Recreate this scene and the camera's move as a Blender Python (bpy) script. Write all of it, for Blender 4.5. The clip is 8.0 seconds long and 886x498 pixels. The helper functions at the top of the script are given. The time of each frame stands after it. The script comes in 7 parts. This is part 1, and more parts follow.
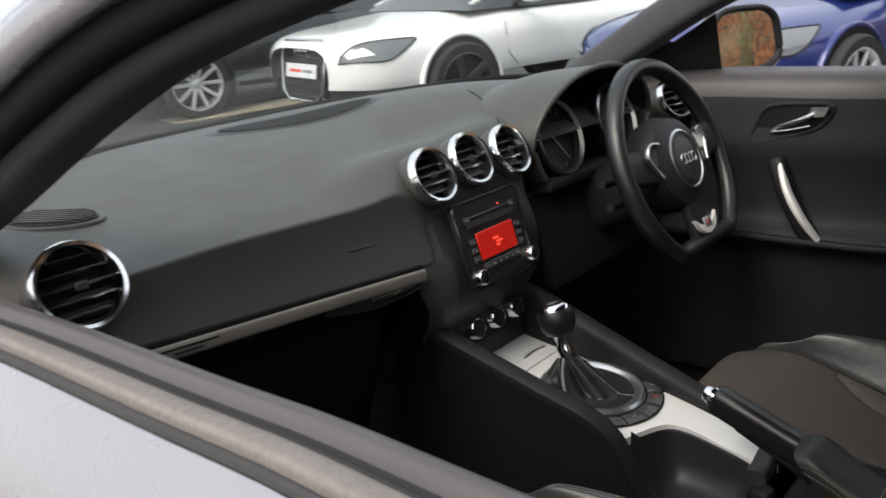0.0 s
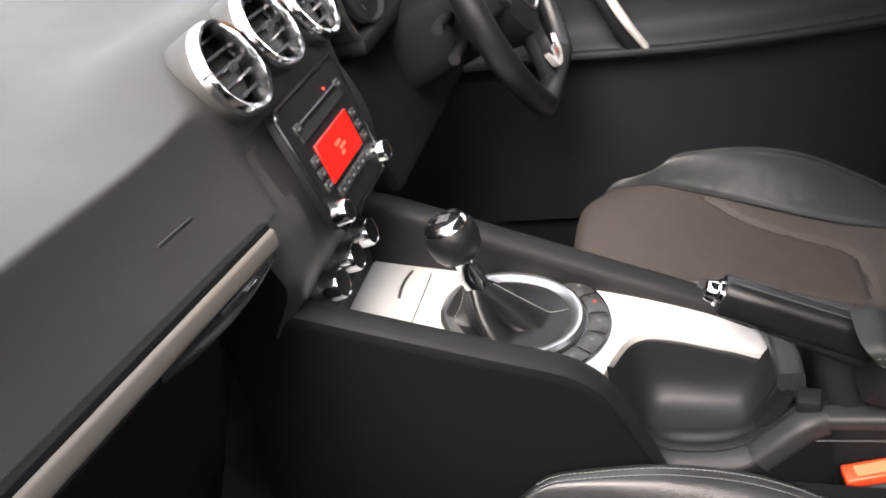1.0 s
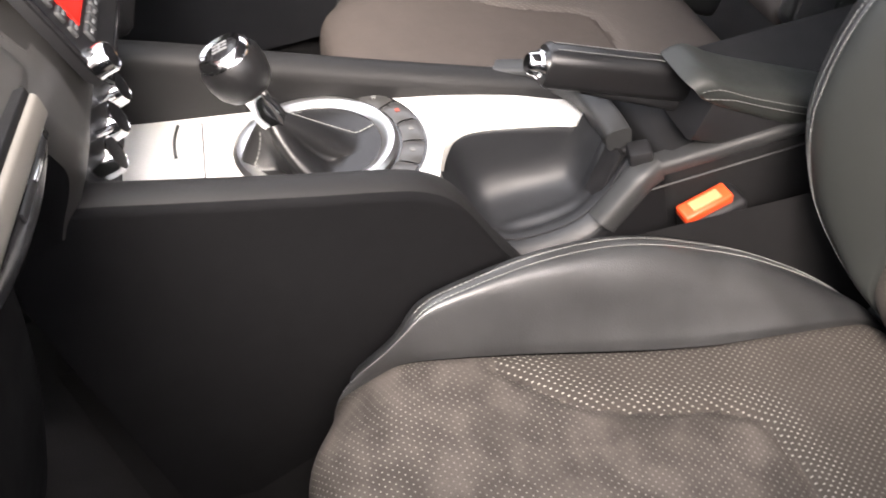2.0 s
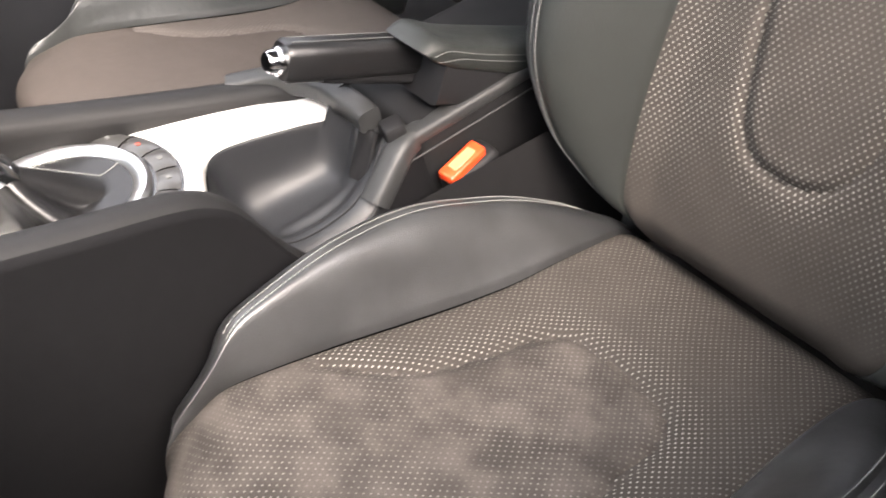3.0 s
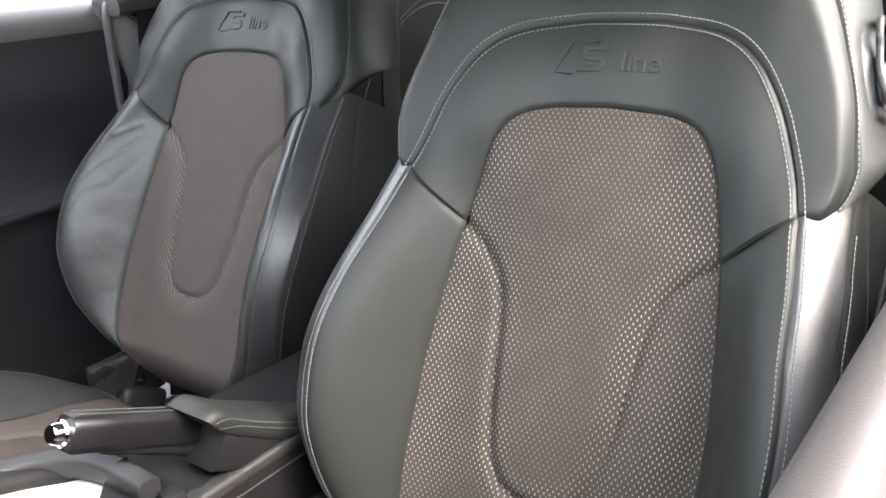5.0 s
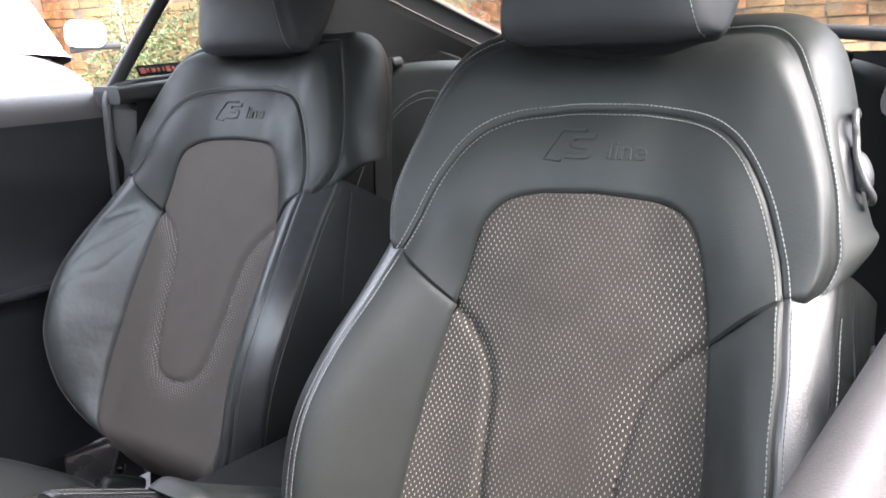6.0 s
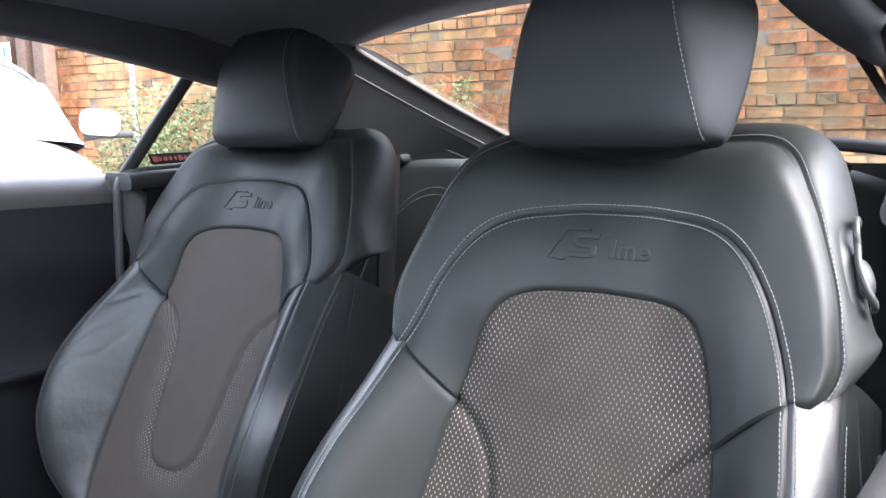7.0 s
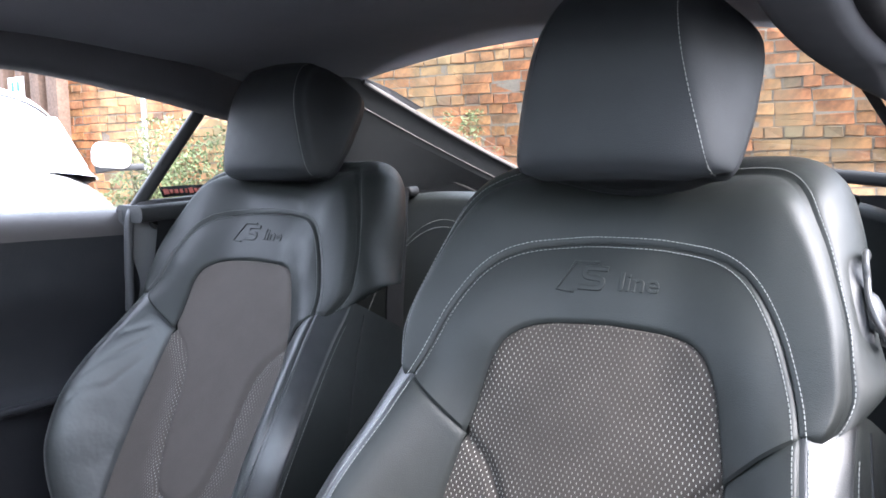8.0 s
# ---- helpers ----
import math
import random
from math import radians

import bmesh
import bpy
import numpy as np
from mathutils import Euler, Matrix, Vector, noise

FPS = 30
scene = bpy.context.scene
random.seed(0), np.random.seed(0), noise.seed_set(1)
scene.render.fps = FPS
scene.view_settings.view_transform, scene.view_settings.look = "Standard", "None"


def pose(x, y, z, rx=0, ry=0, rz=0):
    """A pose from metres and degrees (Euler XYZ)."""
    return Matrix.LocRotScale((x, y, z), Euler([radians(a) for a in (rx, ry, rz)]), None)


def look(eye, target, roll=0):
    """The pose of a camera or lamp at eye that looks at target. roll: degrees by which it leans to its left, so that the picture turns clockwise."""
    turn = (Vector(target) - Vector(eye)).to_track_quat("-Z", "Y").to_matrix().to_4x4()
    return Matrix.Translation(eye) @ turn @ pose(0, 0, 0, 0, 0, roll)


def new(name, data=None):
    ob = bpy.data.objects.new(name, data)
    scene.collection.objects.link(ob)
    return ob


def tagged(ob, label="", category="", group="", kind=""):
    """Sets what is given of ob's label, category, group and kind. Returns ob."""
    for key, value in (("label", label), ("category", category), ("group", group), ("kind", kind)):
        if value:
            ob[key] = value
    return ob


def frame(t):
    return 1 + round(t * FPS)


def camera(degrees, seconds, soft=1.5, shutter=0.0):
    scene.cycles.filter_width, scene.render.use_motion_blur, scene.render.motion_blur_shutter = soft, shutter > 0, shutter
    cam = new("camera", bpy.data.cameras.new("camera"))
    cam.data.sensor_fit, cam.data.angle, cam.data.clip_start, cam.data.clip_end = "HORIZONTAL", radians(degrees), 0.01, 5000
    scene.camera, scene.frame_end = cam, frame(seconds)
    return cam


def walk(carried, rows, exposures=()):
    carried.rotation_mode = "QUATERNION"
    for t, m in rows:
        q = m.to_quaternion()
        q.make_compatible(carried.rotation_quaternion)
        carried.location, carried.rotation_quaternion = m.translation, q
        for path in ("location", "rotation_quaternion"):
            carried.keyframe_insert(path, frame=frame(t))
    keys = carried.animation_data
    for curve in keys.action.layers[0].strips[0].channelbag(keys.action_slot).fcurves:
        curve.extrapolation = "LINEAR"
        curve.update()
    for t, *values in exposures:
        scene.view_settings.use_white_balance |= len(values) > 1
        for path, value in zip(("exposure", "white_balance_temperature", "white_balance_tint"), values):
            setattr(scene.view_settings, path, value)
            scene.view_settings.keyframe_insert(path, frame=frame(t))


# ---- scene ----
cam = camera(55.02, 8.0, 1.6, 0.2)
# seconds, place, turn
ROWS = [
    (0.0, -0.9639, -0.7578, 1.0719, 76.47, 8.56, -50.32),
    (0.5, -0.8210, -0.5152, 1.0643, 69.82, 11.57, -63.66),
    (1.0, -0.6978, -0.3371, 1.0622, 60.46, 14.07, -77.66),
    (1.5, -0.6309, -0.2417, 1.0382, 50.36, 13.77, -91.50),
    (2.8, -0.6333, -0.1515, 1.0064, 40.89, 11.13, -123.09),
    (3.0, -0.6405, -0.1369, 1.0007, 41.81, 10.43, -127.94),
    (3.5, -0.6860, -0.1307, 1.0032, 46.07, 7.53, -137.62),
    (4.0, -0.6931, -0.0721, 1.0082, 55.46, 4.86, -143.65),
    (4.5, -0.6975, -0.0402, 1.0080, 63.54, 4.25, -144.44),
    (6.0, -0.7061, -0.0165, 0.9933, 74.75, 3.20, -145.15),
    (6.5, -0.7064, -0.0105, 0.9910, 79.17, 1.77, -145.07),
    (7.0, -0.7054, -0.0104, 0.9915, 81.27, 1.35, -144.76),
    (7.5, -0.7061, -0.0068, 0.9934, 82.66, 1.31, -144.46),
    (8.0, -0.7062, -0.0075, 0.9925, 83.43, 1.38, -144.22),
]
EXPOSURES = [(0.0, 0.88, 6600, 11), (0.5, 1.9, 6850, 15), (1.0, 2.3, 6850, 18), (1.5, 2.75, 6850, 18), (3.0, 3.35, 6950, 17), (3.5, 3.5, 6950, 17), (4.5, 3.42, 6820, 15), (6.0, 3.28, 6320, 15), (6.5, 3.02, 6130, 15), (8.0, 3.2, 5830, 15)]
walk(cam, [(t, pose(*p)) for t, *p in ROWS], EXPOSURES)

# ---- light ----
SLOPE = radians(6.5)      # the yard climbs ahead of the car


def ground_z(y):
    return math.tan(SLOPE) * (y + 0.3)


world = bpy.data.worlds.new("sky")
scene.world = world
world.use_nodes = True
wn = world.node_tree.nodes
sky = wn.new("ShaderNodeTexSky")
sky.sky_type, sky.sun_disc = "NISHITA", False
sky.sun_elevation, sky.sun_rotation = radians(50.0), radians(-93.8)
sky.dust_density, sky.ozone_density, sky.air_density = 4.0, 1.0, 1.3
sky_soft = wn.new("ShaderNodeMixRGB")
sky_soft.inputs[0].default_value = 0.65
sky_soft.inputs[2].default_value = (4.7, 4.75, 4.8, 1)
world.node_tree.links.new(sky.outputs[0], sky_soft.inputs[1])
world.node_tree.links.new(sky_soft.outputs[0], wn["Background"].inputs[0])
wn["Background"].inputs[1].default_value = 0.185
sun = new("sun", bpy.data.lights.new("sun", "SUN"))
sun.data.energy, sun.data.angle, sun.data.color = 1.6, radians(35), (1.0, 0.96, 0.9)
sun.matrix_world = look((-4.5, -0.3, 5.37), (0, 0, 0))

# ---- materials ----
def material(name, base, rough=0.5, metal=0.0, grain=0.0, grain_size=300.0, bump=0.0, bump_size=400.0, stain=0.12, stain_size=9.0,
             coat=0.0, spec=0.5, sheen=0.0, emit=None, uv=False, coat_rough=0.05, bump_dist=0.001, wave=0.0):
    m = bpy.data.materials.new(name)
    m.use_nodes = True
    nt = m.node_tree
    b = nt.nodes["Principled BSDF"]
    co = nt.nodes.new("ShaderNodeTexCoord")
    src = co.outputs["UV" if uv else "Object"]

    def tex(scale, detail=4.0):
        n = nt.nodes.new("ShaderNodeTexNoise")
        n.inputs["Scale"].default_value, n.inputs["Detail"].default_value = scale, detail
        nt.links.new(src, n.inputs["Vector"])
        return n

    def scaled(colour, k):
        return (*[min(1.0, c * k) for c in colour], 1)

    big = tex(stain_size)
    ramp = nt.nodes.new("ShaderNodeMixRGB")
    ramp.inputs[1].default_value, ramp.inputs[2].default_value = scaled(base, 1 - stain), scaled(base, 1 + stain)
    blot = nt.nodes.new("ShaderNodeMapRange")
    blot.inputs[1].default_value, blot.inputs[2].default_value = (0.36, 0.64) if stain >= 0.3 else (0.0, 1.0)
    nt.links.new(big.outputs[0], blot.inputs[0])
    nt.links.new(blot.outputs[0], ramp.inputs[0])
    out = ramp.outputs[0]
    if grain:
        small = tex(grain_size, 2.0)
        mix = nt.nodes.new("ShaderNodeMixRGB")
        mix.blend_type = "OVERLAY"
        mix.inputs[0].default_value = grain
        nt.links.new(out, mix.inputs[1])
        nt.links.new(small.outputs[0], mix.inputs[2])
        out = mix.outputs[0]
    nt.links.new(out, b.inputs["Base Color"])
    rr = nt.nodes.new("ShaderNodeMapRange")
    rr.inputs[3].default_value, rr.inputs[4].default_value = max(0.02, rough * 0.8), min(1.0, rough * 1.2)
    nt.links.new(tex(stain_size * 3.1).outputs[0], rr.inputs[0])
    nt.links.new(rr.outputs[0], b.inputs["Roughness"])
    b.inputs["Metallic"].default_value = metal
    b.inputs["Coat Weight"].default_value = coat
    b.inputs["Coat Roughness"].default_value = coat_rough
    b.inputs["Specular IOR Level"].default_value = spec
    b.inputs["Sheen Weight"].default_value = sheen
    if bump:
        bp = nt.nodes.new("ShaderNodeBump")
        bp.inputs["Strength"].default_value, bp.inputs["Distance"].default_value = bump, bump_dist
        nt.links.new(tex(bump_size, 3.0).outputs[0], bp.inputs["Height"])
        nt.links.new(bp.outputs[0], b.inputs["Normal"])
        if wave:
            wide = nt.nodes.new("ShaderNodeBump")
            wide.inputs["Strength"].default_value, wide.inputs["Distance"].default_value = wave, 0.004
            nt.links.new(tex(26.0, 2.0).outputs[0], wide.inputs["Height"])
            nt.links.new(wide.outputs[0], bp.inputs["Normal"])
    if emit:
        b.inputs["Emission Color"].default_value = (*emit[0], 1)
        b.inputs["Emission Strength"].default_value = emit[1]
    return m


def dotted(m, colour, wide=0.0060, high=0.0084, dash=(0.0009, 0.0021), patchy=0.5, masked=False):
    """Staggered rows of small light slits in a cloth, laid out in its UV metres. masked: only where the mesh says it is perforated."""
    nt = m.node_tree
    b = nt.nodes["Principled BSDF"]
    co = nt.nodes.new("ShaderNodeTexCoord")
    axes = nt.nodes.new("ShaderNodeSeparateXYZ")
    nt.links.new(co.outputs["UV"], axes.inputs[0])

    def maths(op, a, c=None):
        n = nt.nodes.new("ShaderNodeMath")
        n.operation = op
        for k, q in enumerate((a, c)):
            if q is None:
                continue
            if isinstance(q, (int, float)):
                n.inputs[k].default_value = q
            else:
                nt.links.new(q, n.inputs[k])
        return n.outputs[0]

    def between(q, lo, hi, to_lo=0.0, to_hi=1.0):
        n = nt.nodes.new("ShaderNodeMapRange")
        for k, val in enumerate((lo, hi, to_lo, to_hi)):
            n.inputs[k + 1].default_value = val
        nt.links.new(q, n.inputs[0])
        return n.outputs[0]

    waves, limits = [], []
    for k, (pitch, size) in enumerate(((wide, dash[0]), (high, dash[1]))):
        c = maths("COSINE", maths("MULTIPLY", axes.outputs[k], 2 * math.pi / pitch))
        edge = math.cos(math.pi * size / pitch)
        waves.append(c)
        limits.append(between(maths("ABSOLUTE", c), 2 * edge - 1, min(0.9995, (1 + edge) / 2)))
    same = maths("GREATER_THAN", maths("MULTIPLY", waves[0], waves[1]), 0.0)
    slit = maths("MULTIPLY", maths("MULTIPLY", limits[0], limits[1]), same)
    no = nt.nodes.new("ShaderNodeTexNoise")
    no.inputs["Scale"].default_value, no.inputs["Detail"].default_value = 11.0, 3.0
    nt.links.new(co.outputs["UV"], no.inputs["Vector"])
    fac = maths("MULTIPLY", slit, between(no.outputs[0], 0.35, 0.62, 1 - patchy, 1.0))
    if masked:
        worn = nt.nodes.new("ShaderNodeAttribute")
        worn.attribute_name = "perforated"
        fac = maths("MULTIPLY", fac, worn.outputs["Fac"])
    mix = nt.nodes.new("ShaderNodeMixRGB")
    mix.inputs[2].default_value = (*colour, 1)
    old = b.inputs["Base Color"].links[0].from_socket
    nt.links.new(fac, mix.inputs[0])
    nt.links.new(old, mix.inputs[1])
    nt.links.new(mix.outputs[0], b.inputs["Base Color"])
    bp = nt.nodes.new("ShaderNodeBump")
    bp.inputs["Strength"].default_value, bp.inputs["Distance"].default_value = 0.5, 0.0006
    bp.invert = True
    nt.links.new(fac, bp.inputs["Height"])
    if b.inputs["Normal"].links:
        nt.links.new(b.inputs["Normal"].links[0].from_socket, bp.inputs["Normal"])
    nt.links.new(bp.outputs[0], b.inputs["Normal"])
    return m


def glass(name, tint=(0.93, 0.96, 0.95), gloss=1.0):
    m = bpy.data.materials.new(name)
    m.use_nodes = True
    nt = m.node_tree
    nt.nodes.remove(nt.nodes["Principled BSDF"])
    tr, gl, fr, pw, mx = (nt.nodes.new("ShaderNode" + k) for k in ("BsdfTransparent", "BsdfGlossy", "LayerWeight", "Math", "MixShader"))
    tr.inputs[0].default_value = (*tint, 1)
    gl.inputs["Roughness"].default_value = 0.02
    gl.inputs[0].default_value = (gloss, gloss, gloss, 1)
    pw.operation, pw.inputs[1].default_value = "POWER", 4.5
    fr.inputs[0].default_value = 0.5
    nt.links.new(fr.outputs["Facing"], pw.inputs[0])
    nt.links.new(pw.outputs[0], mx.inputs[0])
    nt.links.new(tr.outputs[0], mx.inputs[1])
    nt.links.new(gl.outputs[0], mx.inputs[2])
    nt.links.new(mx.outputs[0], nt.nodes["Material Output"].inputs[0])
    return m


LEATHER = material("leather", (0.0190, 0.0212, 0.0198), 0.48, bump=0.3, bump_size=900, stain=0.18, stain_size=14, spec=0.36, wave=0.12)
POLISHED_LEATHER = material("polished_leather", (0.030, 0.031, 0.032), 0.34, bump=0.35, bump_size=700, stain=0.3, stain_size=14, coat=0.35, coat_rough=0.3, spec=0.6, wave=0.2)
FINE_LEATHER = material("fine_headrest_leather", (0.022, 0.024, 0.026), 0.56, bump=0.3, bump_size=900, stain=0.2, stain_size=12, spec=0.34)
BLACK_LEATHER = material("black_leather", (0.008, 0.008, 0.0085), 0.36, bump=0.3, bump_size=900, stain=0.15, stain_size=20, spec=0.6)
LEATHER_WORN = material("creased_leather", (0.040, 0.043, 0.043), 0.36, bump=1.0, bump_dist=0.003, bump_size=20, coat=0.12, coat_rough=0.3, stain=0.2, stain_size=14)
def suede(name, base, stain=0.22):
    return material(name, base, 0.95, grain=0.35, grain_size=900, bump=0.25, bump_size=1500, stain=stain, stain_size=24, spec=0.2, uv=True)


SUEDE = suede("suede", (0.074, 0.063, 0.057), 0.12)
# paler than SUEDE, for the driver's backrest
LIGHT_SUEDE = suede("pale_suede", (0.092, 0.080, 0.073), 0.10)
MESH_SUEDE = dotted(suede("perforated_suede", (0.046, 0.040, 0.035)), (0.39, 0.37, 0.335), dash=(0.0009, 0.0019), patchy=0.5, masked=True)
SEAM_SUEDE = dotted(suede("edge_perforated_suede", (0.092, 0.080, 0.073), 0.10), (0.34, 0.32, 0.30), patchy=0.4, masked=True)
STAINED_SUEDE = dotted(suede("stained_suede", (0.062, 0.054, 0.048), 0.33), (0.20, 0.19, 0.17), dash=(0.0011, 0.0013), patchy=0.85)
THREAD = material("grey_thread", (0.22, 0.225, 0.215), 0.8, stain=0.1)
DULL_THREAD = material("dull_thread", (0.12, 0.122, 0.118), 0.85, stain=0.1)
DARK_THREAD = material("dark_thread", (0.03, 0.03, 0.03), 0.8)
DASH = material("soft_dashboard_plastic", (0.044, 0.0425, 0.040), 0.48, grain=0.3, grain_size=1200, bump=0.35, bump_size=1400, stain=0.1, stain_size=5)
BLACK = material("black_plastic", (0.010, 0.010, 0.011), 0.55, grain=0.3, grain_size=900, bump=0.2, bump_size=1200, spec=0.35)
GLOSS_BLACK = material("gloss_black_plastic", (0.012, 0.012, 0.013), 0.18, stain=0.2)
GREY_PLASTIC = material("dark_grey_plastic", (0.025, 0.026, 0.0265), 0.5, grain=0.3, grain_size=900, bump=0.25, bump_size=1200)
# near-black copy of the soft plastic, with the footwell's shade in its colour
SHADED_SOFT = material("shaded_soft_plastic", (0.0050, 0.0050, 0.0057), 0.85, grain=0.3, grain_size=1200, bump=0.3, bump_size=1400, stain=0.12, stain_size=6, spec=0.14)
# console plastic again, paler for the light on its top
CONSOLE_TOP = material("lit_rail_plastic", (0.0105, 0.0103, 0.0105), 0.6, grain=0.3, grain_size=1200, bump=0.3, bump_size=1400, stain=0.12, stain_size=6, spec=0.3)
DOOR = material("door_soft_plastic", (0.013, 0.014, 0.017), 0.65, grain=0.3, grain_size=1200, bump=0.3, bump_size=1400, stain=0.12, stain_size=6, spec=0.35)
# door plastic paled to take in sky light on the upward face
LIT_DOOR_TOP = material("lit_door_top_plastic", (0.062, 0.057, 0.056), 0.42, grain=0.3, grain_size=1200, bump=0.25, bump_size=1400, stain=0.1, stain_size=6)
# darker copy of BLACK; on footwell parts its colour also holds their shade
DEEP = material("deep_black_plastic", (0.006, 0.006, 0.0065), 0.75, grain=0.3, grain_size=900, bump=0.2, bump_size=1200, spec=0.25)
STACK = material("stack_plastic", (0.022, 0.021, 0.02), 0.5, grain=0.3, grain_size=1200, bump=0.3, bump_size=1400, stain=0.1, stain_size=5)
SWITCH = material("grey_switch_plastic", (0.045, 0.044, 0.043), 0.3, grain=0.2, grain_size=900)
CARPET = material("black_carpet", (0.006, 0.006, 0.007), 0.95, grain=0.6, grain_size=700, bump=0.8, bump_size=900)
# lining cloth again, darkened as on the pillar side turned from the light
SHADED_PILLAR = material("shaded_pillar_cloth", (0.06, 0.061, 0.068), 0.95, grain=0.3, grain_size=1500, bump=0.2, bump_size=1800, stain=0.06)
TRAY = material("charcoal_tray_plastic", (0.0135, 0.0145, 0.0165), 0.5, grain=0.3, grain_size=900, bump=0.2, bump_size=1200, stain=0.15, stain_size=12)
# dark grey plastic paled for window light on the door post
LIT_POST = material("lit_post_plastic", (0.075, 0.075, 0.08), 0.5, grain=0.3, grain_size=900, bump=0.25, bump_size=1200)
HEADLINER = material("headliner_cloth", (0.18, 0.185, 0.21), 0.95, grain=0.3, grain_size=1500, bump=0.2, bump_size=1800, stain=0.06)
ALU = material("brushed_aluminium", (0.78, 0.77, 0.74), 0.45, 0.2, grain=0.25, grain_size=500, stain=0.05)
CHROME = material("chrome", (0.80, 0.80, 0.81), 0.13, 1.0, stain=0.04)
SATIN = material("satin_chrome", (0.66, 0.66, 0.66), 0.3, 1.0, stain=0.05)
STRIP = material("grey_soft_strip", (0.165, 0.15, 0.13), 0.5, grain=0.2, grain_size=1200, bump=0.2, bump_size=1300)
RED_SCREEN = material("red_screen", (0.3, 0.01, 0.008), 0.25, emit=((1.0, 0.03, 0.014), 0.12))
RED_LIGHT = material("bright_red_sign", (0.6, 0.02, 0.01), 0.3, emit=((1.0, 0.09, 0.05), 0.55))
ORANGE = material("orange_buckle_plastic", (0.80, 0.075, 0.02), 0.35, stain=0.1, stain_size=40)
PRESS = material("worn_orange_plastic", (0.9, 0.24, 0.11), 0.4, stain=0.2, stain_size=60)
DULL_RED = material("dull_red_print", (0.30, 0.055, 0.035), 0.6, stain=0.2)
RUBBER = material("rubber_seal", (0.03, 0.03, 0.03), 0.7, grain=0.3)
PALE_SEAL = material("pale_hatch_seal", (0.42, 0.41, 0.38), 0.55, grain=0.3, grain_size=300, stain=0.15)
TRIM_GREY = material("weathered_window_trim", (0.16, 0.145, 0.135), 0.6, grain=0.3, grain_size=200, stain=0.2)
PAINT_SILVER = material("silver_grey_paint", (0.29, 0.28, 0.295), 0.28, 0.6, coat=1.0, grain=0.15, grain_size=2500, stain=0.04)
PAINT_WHITE = material("white_paint", (0.88, 0.88, 0.87), 0.35, coat=1.0, stain=0.03)
PAINT_BLUE = material("blue_paint", (0.012, 0.024, 0.14), 0.3, 0.2, coat=1.0, stain=0.08)
PAINT_DARK = material("dark_grey_paint", (0.022, 0.026, 0.03), 0.3, 0.3, coat=1.0, stain=0.08)
TYRE = material("tyre_rubber", (0.02, 0.02, 0.02), 0.85, grain=0.4, grain_size=120, bump=0.5, bump_size=200)
RIM = material("alloy_rim", (0.74, 0.74, 0.75), 0.38, 0.55, stain=0.06)
DARK_RIM = material("dark_alloy_rim", (0.16, 0.16, 0.17), 0.35, 0.9, stain=0.06)
ASPHALT = material("asphalt", (0.042, 0.042, 0.044), 0.9, grain=0.6, grain_size=60, bump=0.8, bump_size=90, stain=0.25, stain_size=0.9)
PALE_STRIP = material("worn_yellow_paint", (0.24, 0.215, 0.155), 0.85, grain=0.6, grain_size=30, stain=0.3, stain_size=4)
MORTAR = material("lime_mortar", (0.216, 0.18, 0.141), 0.95, grain=0.4, grain_size=60, bump=0.8, bump_size=70, stain=0.25, stain_size=2)
BARK = material("bark", (0.1, 0.075, 0.05), 0.95, bump=0.9, bump_size=60)
LEAF = material("leaf", (0.15, 0.18, 0.08), 0.6, stain=0.45, stain_size=3)
TIMBER = material("weathered_timber", (0.13, 0.085, 0.06), 0.9, grain=0.5, grain_size=40, bump=0.5, bump_size=60, stain=0.25, stain_size=3)
SIGN_WHITE = material("sign_white", (0.75, 0.77, 0.8), 0.5)
SIGN_BLUE = material("sign_blue", (0.03, 0.16, 0.55), 0.5)
STEEL = material("galvanised_steel", (0.4, 0.41, 0.42), 0.45, 0.8)
LAMP_GLASS = material("headlight_lens", (0.16, 0.17, 0.18), 0.1, 0.3, coat=1.0)
GLASS = glass("clear_glass", (0.84, 0.88, 0.86))
TINTED = glass("tinted_glass", (0.64, 0.67, 0.65))
CAR_GLASS = material("dark_car_glass", (0.02, 0.024, 0.027), 0.06, coat=0.6)
# pale base paints the sky's reflection into the people carrier's windows
SKY_GLASS = material("sky_paled_glass", (0.5, 0.52, 0.54), 0.12, 0.5, coat=1.0)
MIRROR = material("mirror", (0.9, 0.9, 0.9), 0.02, 1.0, stain=0.0)


